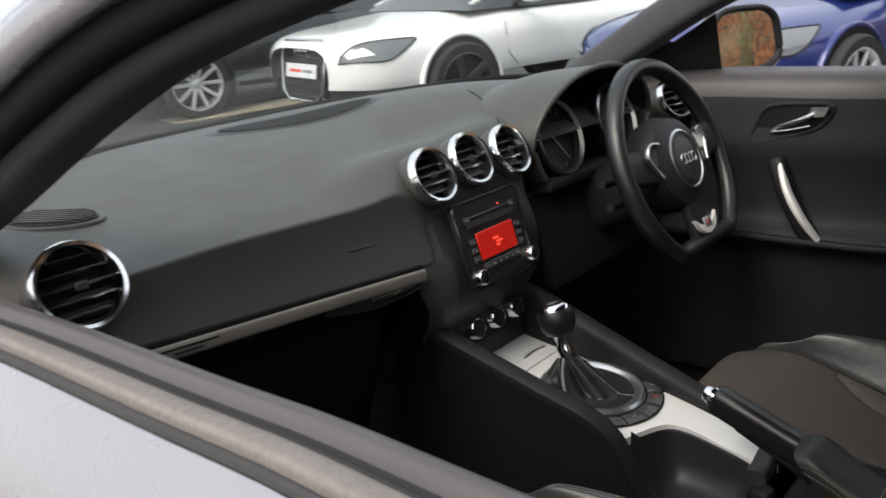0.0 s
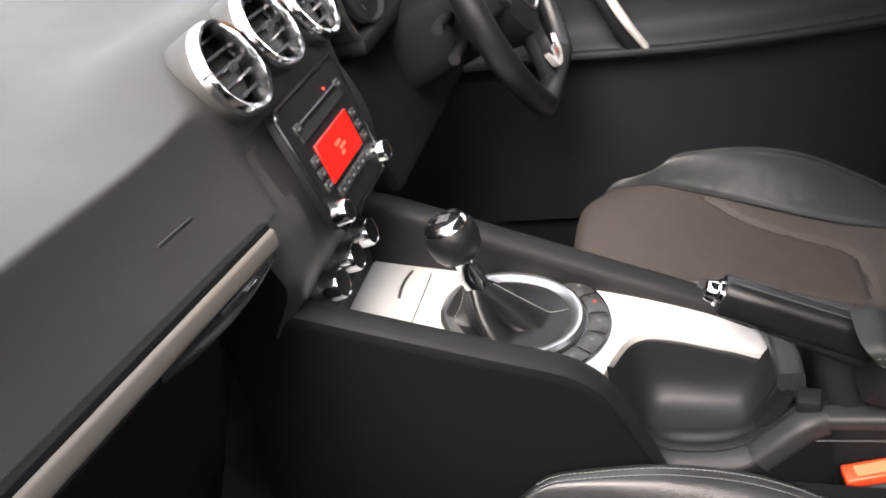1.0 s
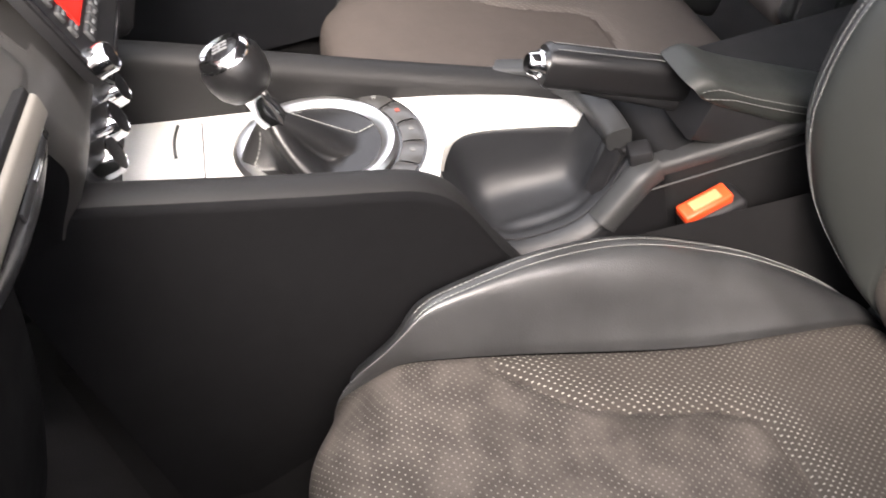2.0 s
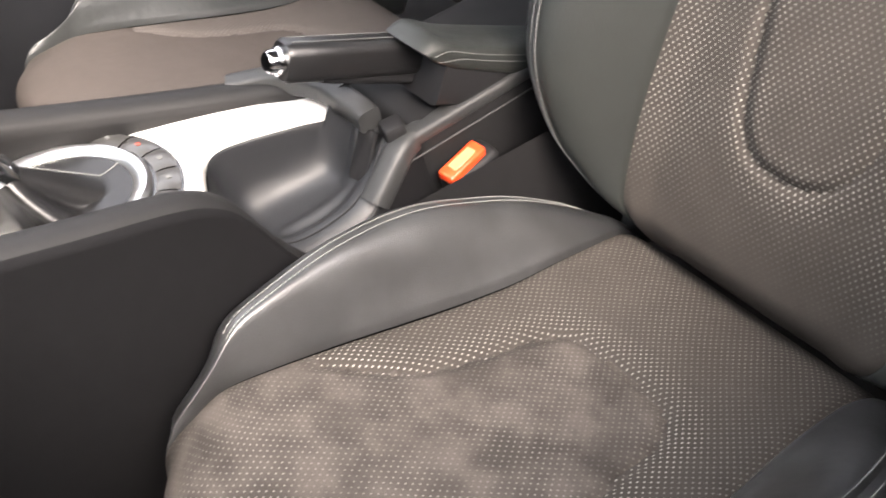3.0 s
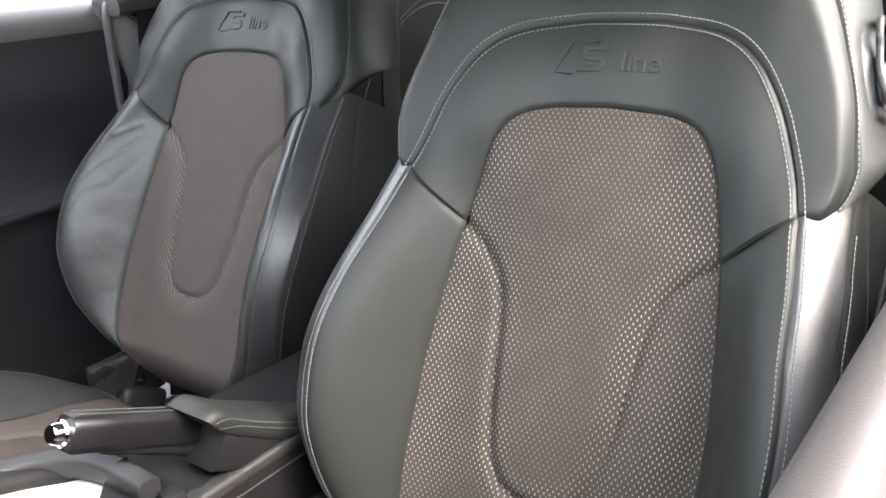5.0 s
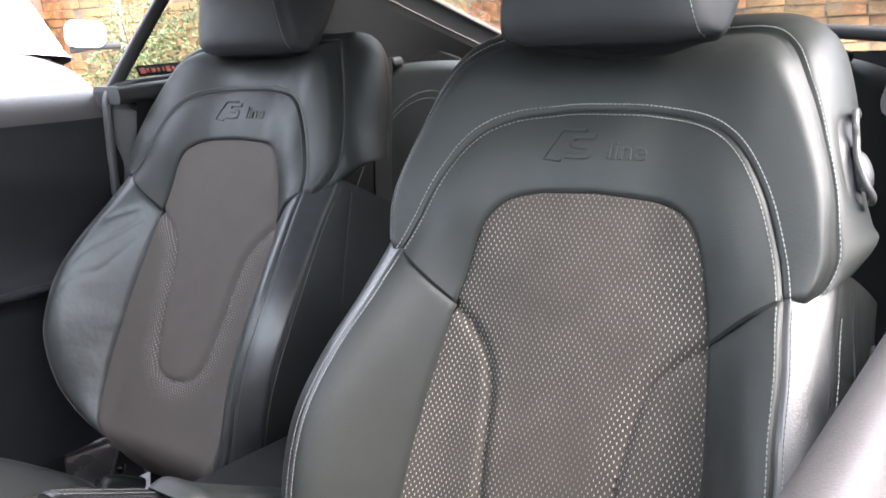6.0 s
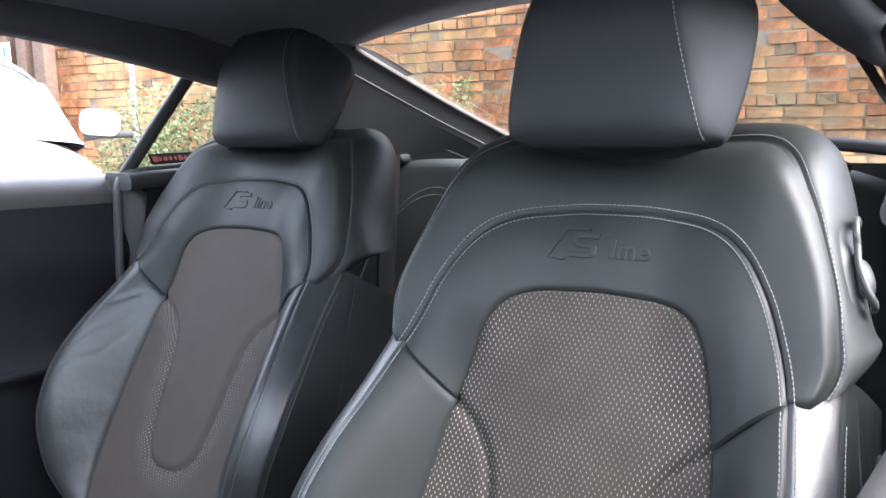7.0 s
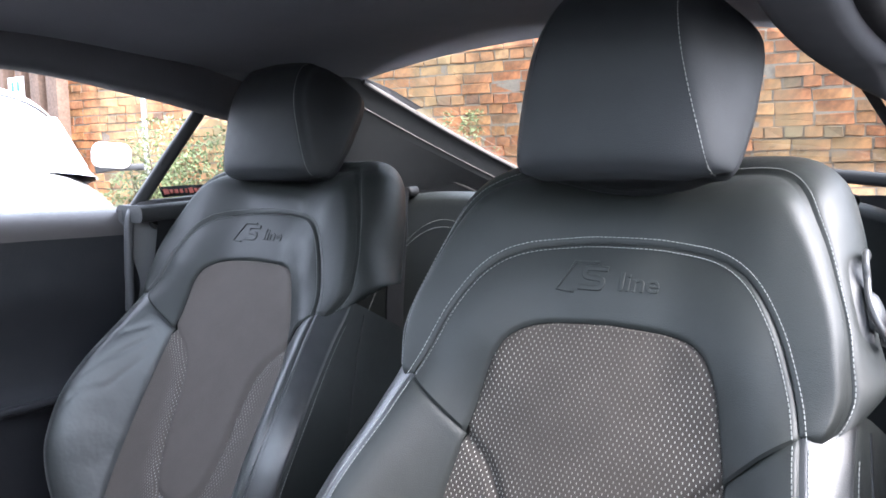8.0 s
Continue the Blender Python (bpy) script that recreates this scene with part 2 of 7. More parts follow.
def brick_material():
    m = material("old_red_brick", (0.36, 0.175, 0.11), 0.9, grain=0.5, grain_size=45, bump=0.9, bump_size=60, stain=0.45, stain_size=7)
    nt = m.node_tree
    b = nt.nodes["Principled BSDF"]
    info = nt.nodes.new("ShaderNodeObjectInfo")
    isl = nt.nodes.new("ShaderNodeNewGeometry")
    add = nt.nodes.new("ShaderNodeMath")
    add.operation = "ADD"
    nt.links.new(info.outputs["Random"], add.inputs[0])
    nt.links.new(isl.outputs["Random Per Island"], add.inputs[1])
    fr = nt.nodes.new("ShaderNodeMath")
    fr.operation = "FRACT"
    nt.links.new(add.outputs[0], fr.inputs[0])
    cr = nt.nodes.new("ShaderNodeValToRGB")
    e = cr.color_ramp.elements
    e[0].position, e[0].color = 0.0, (0.33, 0.185, 0.10, 1)
    e[1].position, e[1].color = 1.0, (0.40, 0.27, 0.15, 1)
    for pos, c in ((0.2, (0.40, 0.205, 0.11, 1)), (0.4, (0.31, 0.165, 0.095, 1)), (0.6, (0.45, 0.27, 0.14, 1)), (0.75, (0.36, 0.24, 0.13, 1)), (0.86, (0.37, 0.185, 0.11, 1)), (0.93, (0.17, 0.14, 0.12, 1))):
        cr.color_ramp.elements.new(pos).color = c
    nt.links.new(fr.outputs[0], cr.inputs[0])
    mul = nt.nodes.new("ShaderNodeMixRGB")
    mul.blend_type = "MULTIPLY"
    mul.inputs[0].default_value = 1.0
    old = b.inputs["Base Color"].links[0].from_socket
    gain = nt.nodes.new("ShaderNodeMixRGB")
    gain.blend_type, gain.inputs[0].default_value, gain.inputs[2].default_value = "DIVIDE", 1.0, (0.41, 0.265, 0.225, 1)
    nt.links.new(old, gain.inputs[1])
    nt.links.new(gain.outputs[0], mul.inputs[1])
    nt.links.new(cr.outputs[0], mul.inputs[2])
    moss = nt.nodes.new("ShaderNodeTexNoise")
    moss.inputs["Scale"].default_value, moss.inputs["Detail"].default_value = 0.9, 6.0
    where = nt.nodes.new("ShaderNodeNewGeometry")
    nt.links.new(where.outputs["Position"], moss.inputs["Vector"])
    lim = nt.nodes.new("ShaderNodeMapRange")
    lim.inputs[1].default_value, lim.inputs[2].default_value, lim.inputs[4].default_value = 0.46, 0.68, 0.6
    nt.links.new(moss.outputs[0], lim.inputs[0])
    lichen = nt.nodes.new("ShaderNodeMixRGB")
    lichen.inputs[2].default_value = (0.42, 0.36, 0.20, 1)
    nt.links.new(lim.outputs[0], lichen.inputs[0])
    nt.links.new(mul.outputs[0], lichen.inputs[1])
    nt.links.new(lichen.outputs[0], b.inputs["Base Color"])
    return m


BRICK = brick_material()

# ---- mesh tools: a shape is (vertices, faces) ----
def moved(vf, m):
    return [tuple(m @ Vector(v)) for v in vf[0]], vf[1]


def joined(*shapes):
    v, f = [], []
    for sv, sf in shapes:
        n = len(v)
        v += sv
        f += [tuple(i + n for i in q) for q in sf]
    return v, f


def grid(fn, nu, nv, loop_u=False, loop_v=False):
    v = [tuple(fn(i / (nu if loop_u else nu - 1), j / (nv if loop_v else nv - 1))) for i in range(nu) for j in range(nv)]
    f = []
    for i in range(nu if loop_u else nu - 1):
        for j in range(nv if loop_v else nv - 1):
            a, b = (i + 1) % nu, (j + 1) % nv
            f.append((i * nv + j, a * nv + j, a * nv + b, i * nv + b))
    return v, f


def block(sx, sy, sz, bevel=0.005, seg=2):
    bm = bmesh.new()
    bmesh.ops.create_cube(bm, size=1.0)
    for v in bm.verts:
        v.co = Vector((v.co.x * sx, v.co.y * sy, v.co.z * sz))
    if bevel:
        bmesh.ops.bevel(bm, geom=bm.edges[:], offset=bevel, segments=seg, affect="EDGES", profile=0.5)
    out = [tuple(v.co) for v in bm.verts], [tuple(v.index for v in f.verts) for f in bm.faces]
    bm.free()
    return out


def lathe(profile, n=32, closed=False):
    """Turns (radius, height) pairs round z."""
    v = [(r * math.cos(2 * math.pi * k / n), r * math.sin(2 * math.pi * k / n), z) for r, z in profile for k in range(n)]
    f = []
    m = len(profile)
    for i in range(m if closed else m - 1):
        j = (i + 1) % m
        for k in range(n):
            f.append((i * n + k, i * n + (k + 1) % n, j * n + (k + 1) % n, j * n + k))
    return v, f


def smooth_path(points, n, closed=False):
    """Points at even steps along a Catmull-Rom curve."""
    p = [Vector(q) for q in points]
    dense = []
    m = len(p)
    for i in range(m if closed else m - 1):
        a, b, c, d = ((p[(i + k) % m] for k in (-1, 0, 1, 2)) if closed else (p[max(i - 1, 0)], p[i], p[i + 1], p[min(i + 2, m - 1)]))
        for s in range(24):
            t = s / 24
            dense.append(0.5 * (2 * b + (c - a) * t + (2 * a - 5 * b + 4 * c - d) * t * t + (3 * b - a - 3 * c + d) * t ** 3))
    if not closed:
        dense.append(p[-1])
    else:
        dense.append(dense[0])
    dist = [0.0]
    for a, b in zip(dense, dense[1:]):
        dist.append(dist[-1] + (b - a).length)
    out, k = [], 0
    for i in range(n):
        t = dist[-1] * i / (n if closed else n - 1)
        while k < len(dist) - 2 and dist[k + 1] < t:
            k += 1
        w = (t - dist[k]) / max(dist[k + 1] - dist[k], 1e-9)
        out.append(dense[k].lerp(dense[k + 1], min(w, 1.0)))
    return out


def sweep(path, section, up=(0, 0, 1), closed=False, scale=None, caps=True):
    """Carries a closed flat outline (side, up) along a path."""
    path = [Vector(p) for p in path]
    n, m = len(path), len(section)
    v, f = [], []
    for i, p in enumerate(path):
        t = (path[(i + 1) % n] - path[i - 1]) if closed else (path[min(i + 1, n - 1)] - path[max(i - 1, 0)])
        t.normalize()
        s = t.cross(Vector(up))
        s = s.normalized() if s.length > 1e-6 else Vector((1, 0, 0))
        u = s.cross(t)
        k = scale(i / (n - 1)) if scale else 1.0
        v += [tuple(p + s * (a * k) + u * (b * k)) for a, b in section]
    for i in range(n if closed else n - 1):
        j = (i + 1) % n
        f += [(i * m + k, i * m + (k + 1) % m, j * m + (k + 1) % m, j * m + k) for k in range(m)]
    if caps and not closed:
        f += [tuple(range(m))[::-1], tuple(range((n - 1) * m, n * m))]
    return v, f


def ring(r, n=8, ry=None):
    return [(r * math.cos(2 * math.pi * k / n), (ry or r) * math.sin(2 * math.pi * k / n)) for k in range(n)]


def soft_rect(w, h, r, n=3):
    out = []
    for cx, cy, a0 in ((w / 2 - r, h / 2 - r, 0), (-w / 2 + r, h / 2 - r, 90), (-w / 2 + r, -h / 2 + r, 180), (w / 2 - r, -h / 2 + r, 270)):
        for k in range(n + 1):
            a = radians(a0 + 90 * k / n)
            out.append((cx + r * math.cos(a), cy + r * math.sin(a)))
    return out


def slab(outline, depth, bevel=0.002):
    """A flat outline (x, y) given thickness along z, from 0 up, with a small chamfer on top."""
    n = len(outline)
    cx, cy = sum(p[0] for p in outline) / n, sum(p[1] for p in outline) / n
    k = 1 - bevel / max(max(abs(p[0] - cx) for p in outline), max(abs(p[1] - cy) for p in outline))
    inner = [(cx + (x - cx) * k, cy + (y - cy) * k) for x, y in outline]
    v = [(x, y, 0) for x, y in outline] + [(x, y, depth - bevel) for x, y in outline] + [(x, y, depth) for x, y in inner]
    f = [(i + a * n, (i + 1) % n + a * n, (i + 1) % n + a * n + n, i + a * n + n) for a in (0, 1) for i in range(n)]
    return v, f + [tuple(range(n))[::-1], tuple(range(2 * n, 3 * n))]


def mesh_of(name, vf, mat, smooth=True, uv=None, sharp=40, worn=None):
    me = bpy.data.meshes.new(name)
    me.from_pydata(vf[0], [], vf[1])
    me.materials.append(mat)
    if worn:
        me.attributes.new("perforated", "FLOAT", "POINT").data.foreach_set("value", worn)
    if uv:
        layer = me.uv_layers.new(name="UVMap")
        for loop in me.loops:
            layer.data[loop.index].uv = uv[loop.vertex_index]
    bm = bmesh.new()
    bm.from_mesh(me)
    if not uv:
        bmesh.ops.recalc_face_normals(bm, faces=bm.faces)
    for f in bm.faces:
        f.smooth = smooth
    if smooth:
        for e in bm.edges:
            if len(e.link_faces) == 2 and e.calc_face_angle(0) > radians(sharp):
                e.smooth = False
    bm.to_mesh(me)
    bm.free()
    return me


def thing(name, label, category, at=(0, 0, 0), group="", kind="", turn=(0, 0, 0)):
    ob = new(name)
    ob.empty_display_size = 0.05
    ob.matrix_basis = pose(*at, *turn)
    return tagged(ob, label, category, group, kind)


def part(name, vf, mat, parent=None, label="", smooth=True, uv=None, sharp=40, local=False, worn=None):
    """One mesh under a thing or a part. The shape is in world metres unless local."""
    ob = new(name, mesh_of(name, vf, mat, smooth, uv, sharp, worn))
    if parent:
        ob.parent = parent
        if not local:
            bpy.context.view_layer.update()
            ob.matrix_parent_inverse = parent.matrix_world.inverted()
    return tagged(ob, label)


def solo(name, vf, mat, label, category, group="", kind="", smooth=True, uv=None, sharp=40):
    return tagged(part(name, vf, mat, None, "", smooth, uv, sharp), label, category, group, kind)


def dashes(path, r=0.0005, length=0.0030, gap=0.0018):
    """Stitches laid end to end along a path."""
    path = [Vector(p) for p in path]
    total = sum((b - a).length for a, b in zip(path, path[1:]))
    pts = smooth_path(path, max(4, int(total / 0.0008)))
    step = total / (len(pts) - 1)
    on, off = max(1, round(length / step)), max(1, round(gap / step))
    shapes, i = [], 0
    while i + on < len(pts):
        seg = pts[i:i + on + 1]
        shapes.append(sweep([seg[0], seg[len(seg) // 2], seg[-1]], ring(r, 4)))
        i += on + off
    return joined(*shapes)


def curve_table(table, x):
    """Smooth (monotone-ish) reading of a table."""
    xs, ys = [p[0] for p in table], [p[1] for p in table]
    x = min(max(x, xs[0]), xs[-1])
    i = max(0, min(len(xs) - 2, next((k for k in range(len(xs) - 1) if x <= xs[k + 1]), len(xs) - 2)))
    h = xs[i + 1] - xs[i]
    t = (x - xs[i]) / h

    def slope(k):
        if k == 0:
            return (ys[1] - ys[0]) / (xs[1] - xs[0])
        if k == len(xs) - 1:
            return (ys[-1] - ys[-2]) / (xs[-1] - xs[-2])
        return (ys[k + 1] - ys[k - 1]) / (xs[k + 1] - xs[k - 1])
    a, b = slope(i) * h, slope(i + 1) * h
    return (2 * t ** 3 - 3 * t * t + 1) * ys[i] + (t ** 3 - 2 * t * t + t) * a + (-2 * t ** 3 + 3 * t * t) * ys[i + 1] + (t ** 3 - t * t) * b


def sstep(a, b, x):
    t = min(1.0, max(0.0, (x - a) / (b - a)))
    return t * t * (3 - 2 * t)

# ---- front seats ----
CUSH_FWD, CUSH_UP = Vector((0, 0.940, 0.340)), Vector((0, -0.340, 0.940))
FABRIC_HALF = [(-0.46, 0.09), (-0.40, 0.112), (-0.37, 0.132), (-0.34, 0.142), (-0.27, 0.151), (-0.18, 0.152), (-0.1, 0.147), (0.0, 0.134), (0.05, 0.125)]
RIDGE_HALF = [(-0.46, 0.11), (-0.40, 0.132), (-0.37, 0.157), (-0.34, 0.185), (-0.31, 0.206), (-0.26, 0.222), (-0.22, 0.229), (-0.15, 0.233), (-0.08, 0.225), (0.0, 0.206), (0.05, 0.197), (0.1, 0.192)]
RIDGE_OUT = [(-0.46, -0.11), (-0.40, -0.05), (-0.37, -0.01), (-0.34, 0.022), (-0.31, 0.048), (-0.26, 0.076), (-0.22, 0.088), (-0.15, 0.09), (-0.08, 0.076), (0.0, 0.05), (0.05, 0.034), (0.1, 0.02)]
ARCH = [(0.134, 0.0), (0.124, 0.05), (0.115, 0.085), (0.098, 0.112), (0.065, 0.127), (0.0, 0.132)]
SHOULDER = [(0.216, 0.047), (0.231, 0.09), (0.227, 0.14), (0.212, 0.188), (0.192, 0.234), (0.165, 0.276), (0.126, 0.304), (0.06, 0.315), (0.0, 0.316)]
YOKE = [(0.197, 0.045), (0.186, 0.085), (0.166, 0.136), (0.137, 0.179), (0.1, 0.204), (0.05, 0.216), (0.0, 0.218)]
WAIST = [(0.134, 0.0), (0.104, -0.024), (0.084, -0.052), (0.075, -0.09), (0.069, -0.15), (0.062, -0.196), (0.053, -0.229), (0.038, -0.250), (0.018, -0.259), (0.0, -0.261)]
CUSH_WAIST = [(0.137, 0.41), (0.112, 0.38), (0.092, 0.35), (0.078, 0.30), (0.07, 0.235), (0.052, 0.205), (0.02, 0.198), (0.0, 0.197)]
CUSH_HALF = [(0.0, 0.145), (0.1, 0.132), (0.25, 0.136), (0.4, 0.15), (0.5, 0.155), (0.56, 0.145)]
CUSH_RIDGE = [(0.0, 0.185), (0.06, 0.198), (0.12, 0.21), (0.2, 0.220), (0.28, 0.222), (0.36, 0.214), (0.44, 0.199), (0.5, 0.188), (0.56, 0.176)]
CUSH_RISE = [(0.0, -0.015), (0.06, -0.002), (0.12, 0.02), (0.2, 0.05), (0.28, 0.066), (0.36, 0.064), (0.44, 0.048), (0.5, 0.028), (0.56, 0.008)]


def arc_at(table, t):
    k = t * (len(table) - 1)
    i = min(int(k), len(table) - 2)
    a, b = table[i], table[i + 1]
    p, n = table[max(i - 1, 0)], table[min(i + 2, len(table) - 1)]
    f = k - i
    return tuple(0.5 * (2 * a[j] + (b[j] - p[j]) * f + (2 * p[j] - 5 * a[j] + 4 * b[j] - n[j]) * f * f + (3 * a[j] - p[j] - 3 * b[j] + n[j]) * f ** 3) for j in (0, 1))


CREASES = [(0.25, 0.93, 0.35, -0.16, 0.0026), (0.40, 0.95, 0.35, -0.10, 0.0022), (0.18, 0.86, 0.30, -0.20, 0.0024), (0.55, 0.82, 0.28, -0.16, 0.0020), (0.35, 0.72, 0.40, -0.10, 0.0022), (0.62, 0.70, 0.20, -0.14, 0.0020)]


def seat(x0, y0, z0, fabric_inset, fabric_rim, bolster_skin, label, drop=0.0, reach=0.0, thread=THREAD, cushion_cloth=STAINED_SUEDE, head_back=0.0, sink=0.010, lean=27.0, dense=0.8):
    BACK_UP, BACK_OUT = Vector((0, -math.sin(radians(lean)), math.cos(radians(lean)))), Vector((0, math.cos(radians(lean)), math.sin(radians(lean))))
    root = thing("sports_seat", label, "seat", (x0, y0 + 0.25, z0 - 0.28), "front seats")
    base, hip = Vector((x0, y0 - 0.115, z0 + 0.385)), Vector((x0, y0 + 0.9 * drop, z0 - drop))

    def back(x, v, out=0.0):
        return base + Vector((x, 0, 0)) + BACK_UP * v + BACK_OUT * out

    def cush(x, u, up=0.0):
        return hip + Vector((x, 0, 0)) + CUSH_FWD * u + CUSH_UP * up

    waist = [arc_at(WAIST, k / 60) for k in range(61)]
    cwaist = [arc_at(CUSH_WAIST, k / 50) for k in range(51)]

    def groove(curve, x, v, depth=0.0065, width=0.0055):
        d = min((abs(x) - a) ** 2 + (v - b) ** 2 for a, b in curve)
        return -depth * math.exp(-d / width ** 2)

    def near_seam(curve, p):
        """1 along the tongue's seam, fading out into the cloth round it."""
        d = math.sqrt(min((abs(p[0]) - a) ** 2 + (p[1] - b) ** 2 for a, b in curve))
        return 1 - sstep(0.012, 0.040, d)

    def ridge(s, v):
        """Half width at the bolster's ridge; the side by the door runs down straighter."""
        r = curve_table(RIDGE_HALF, v)
        if s * x0 > 0 and bolster_skin is LEATHER:
            r += 0.026 * sstep(-0.29, -0.35, v) - 0.007 * sstep(0.0, -0.08, v) * sstep(-0.33, -0.27, v)
        return r

    def out_of(x, v):
        """How far the backrest's face stands out."""
        ax = abs(x)
        c, r, o = curve_table(FABRIC_HALF, v), ridge(1 if x > 0 else -1, v), curve_table(RIDGE_OUT, v)
        f = sstep(c - 0.012, r, ax) * o
        up = sstep(0.02, 0.12, v)
        f = f * (1 - up) + up * (0.026 * sstep(0.05, 0.16, ax) )
        f -= 0.045 * sstep(0.22, 0.33, v) ** 2
        f -= sink * sstep(0.10, -0.10, v) * (1 - sstep(c - 0.04, c + 0.015, ax))
        f -= 0.05 * (max(0.0, -0.352 - v) / 0.05) ** 2          # tucks in behind the cushion
        return f + 0.006 * math.cos(ax / 0.14 * 1.5) * sstep(0.13, 0.02, v)

    # centre cloth: outer rim and raised inner tongue in one skin each
    def cloth(i, j):
        v = -0.42 + (0.132 + 0.42) * j
        c = curve_table(FABRIC_HALF, v)
        if v > 0.0:
            lo, hi = 0.0, 1.0
            for _ in range(22):
                mid = (lo + hi) / 2
                if arc_at(ARCH, mid)[1] < v:
                    lo = mid
                else:
                    hi = mid
            c = arc_at(ARCH, lo)[0]
        x = c * (2 * i - 1)
        o = out_of(x, v)
        g = groove(waist, x, v) if v < 0.02 else 0.0
        edge = min(1.0, (c - abs(x)) / 0.012) if c > 0.001 else 0
        return back(x, v, o + g - 0.004 * (1 - edge) ** 2), (x, v)

    def inside(x, v):
        if v > 0.0:
            return True
        if v < -0.261:
            return False
        w = 0.0
        for (a, b), (a2, b2) in zip(waist, waist[1:]):
            if b2 <= v <= b:
                w = a + (a2 - a) * (b - v) / max(b - b2, 1e-6)
                break
        return abs(x) < w

    nu, nv = 73, 131
    cells = [[cloth(i / (nu - 1), j / (nv - 1)) for j in range(nv)] for i in range(nu)]
    verts = [tuple(cells[i][j][0]) for i in range(nu) for j in range(nv)]
    uvs = [cells[i][j][1] for i in range(nu) for j in range(nv)]
    ins, rim = [], []
    for i in range(nu - 1):
        for j in range(nv - 1):
            q = (i * nv + j, (i + 1) * nv + j, (i + 1) * nv + j + 1, i * nv + j + 1)
            mx, mv = sum(uvs[k][0] for k in q) / 4, sum(uvs[k][1] for k in q) / 4
            (ins if inside(mx, mv) else rim).append(q)
    backrest = part("backrest", grid(lambda a, b: back(0.2 * (2 * a - 1) * (1 - 0.25 * b), -0.36 + 0.62 * b, -0.09 - 0.03 * math.sin(math.pi * a)), 12, 12), BLACK, root, "black backrest shell")
    for nm, fs, mt in (("centre_panel", ins, fabric_inset), ("panel_surround", rim, fabric_rim)):
        used = sorted({k for q in fs for k in q})
        idx = {k: n for n, k in enumerate(used)}
        # mask also strengthens slits towards the sides, painting in window light caught there
        part(nm, ([verts[k] for k in used], [tuple(idx[k] for k in q) for q in fs]), mt, backrest, "grey-brown suede cloth", uv=[uvs[k] for k in used], worn=[max(near_seam(waist, uvs[k]), dense * sstep(-0.37, -0.22, uvs[k][1]) * (0.55 + 0.7 * sstep(0.05, 0.13, abs(uvs[k][0])))) for k in used])

    # side bolsters, up to the slanting seam
    for s in (-1, 1):
        def bolster(a, b, s=s):
            vs = 0.05 * a
            v = -0.45 + (0.45 + vs) * b
            c, r = curve_table(FABRIC_HALF, v), ridge(s, v)
            x = c + (r - c) * a
            puff = 0.010 * math.sin(math.pi * a) * math.sin(math.pi * min(1, b * 1.02)) - 0.004 * (1 - min(1, (1 - a) / 0.06)) ** 2
            tuck = -0.0035 * (1 - min(1.0, (1 - b) / 0.02)) ** 2 - 0.004 * (1 - min(1.0, a / 0.05)) ** 2
            if bolster_skin is LEATHER_WORN:
                for (ca, cb, da, db, deep) in CREASES:
                    k = min(1.0, max(0.0, ((a - ca) * da + (b - cb) * db) / (da * da + db * db)))
                    gap = math.hypot((a - ca - da * k) * 0.1, (b - cb - db * k) * 0.5)
                    puff -= deep * math.exp(-(gap / 0.005) ** 2) * math.sin(math.pi * (0.15 + 0.7 * k))
            return back(s * x, v, out_of(s * x, v) + puff + tuck)
        part("side_bolster", grid(bolster, 33, 120), bolster_skin, backrest, "black leather bolster")

        def strip(v, s=s):
            return 0.034 * (0.5 + 0.5 * sstep(-0.46, -0.36, v)) + 0.006 * sstep(-0.08, 0.1, v)

        def outer_panel(a, b, s=s):
            v = -0.45 + 0.53 * b
            r = ridge(s, v)
            bow = 0.003 * math.sin(math.pi * a) - 0.0025 * (1 - min(1.0, a / 0.07)) ** 2 - 0.003 * (1 - min(1.0, (1 - a) / 0.10)) ** 2
            return back(s * (r + strip(v) * a + bow * 0.6), v, out_of(s * r, v) - 0.001 - 0.023 * a + bow)
        part("outer_panel", grid(outer_panel, 18, 60), POLISHED_LEATHER, backrest, "smooth black leather side strip")

        def flank(a, b, s=s):
            v = -0.45 + 0.53 * b
            r = ridge(s, v)
            ang = a * math.pi * 0.5
            return back(s * (r + strip(v) - 0.002 + 0.012 * math.sin(ang)), v, out_of(s * r, v) - 0.025 - (0.105 + out_of(s * r, v)) * (1 - math.cos(ang)) - 0.012 * a)
        part("bolster_flank", grid(flank, 14, 54), LEATHER, backrest, "black leather flank")
        part("flank_seam", sweep([Vector(flank(0.62 - 0.25 * (2 * k / 30 - 1) ** 2, 0.1 + 0.88 * k / 30)) + Vector((s * 0.0006, 0, 0)) for k in range(31)], ring(0.0012, 5)), BLACK_LEATHER, backrest)
        for skin, d in ((outer_panel, 0.13), (flank, 0.13)):
            tagged(part("stitching", dashes([Vector(skin(d, 0.10 + 0.83 * k / 40)) + Vector((s * 0.0008, 0.0006, 0.0004)) for k in range(41)]), thread, backrest), kind="stuff")

    # upper yoke of the backrest, from the arch to the shoulder line
    def yoke(a, b):
        s = -1 if a < 0.5 else 1
        t = 1 - abs(2 * a - 1)
        ix, iv = arc_at(ARCH, t)
        ox, ov = arc_at(YOKE, t)
        x, v = ix + (ox - ix) * b, iv + (ov - iv) * b
        tuck = -0.003 * (1 - min(1.0, b / 0.05)) ** 2 - 0.0022 * (1 - min(1.0, (1 - b) / 0.045)) ** 2 - 0.003 * (1 - min(1.0, t / 0.02)) ** 2
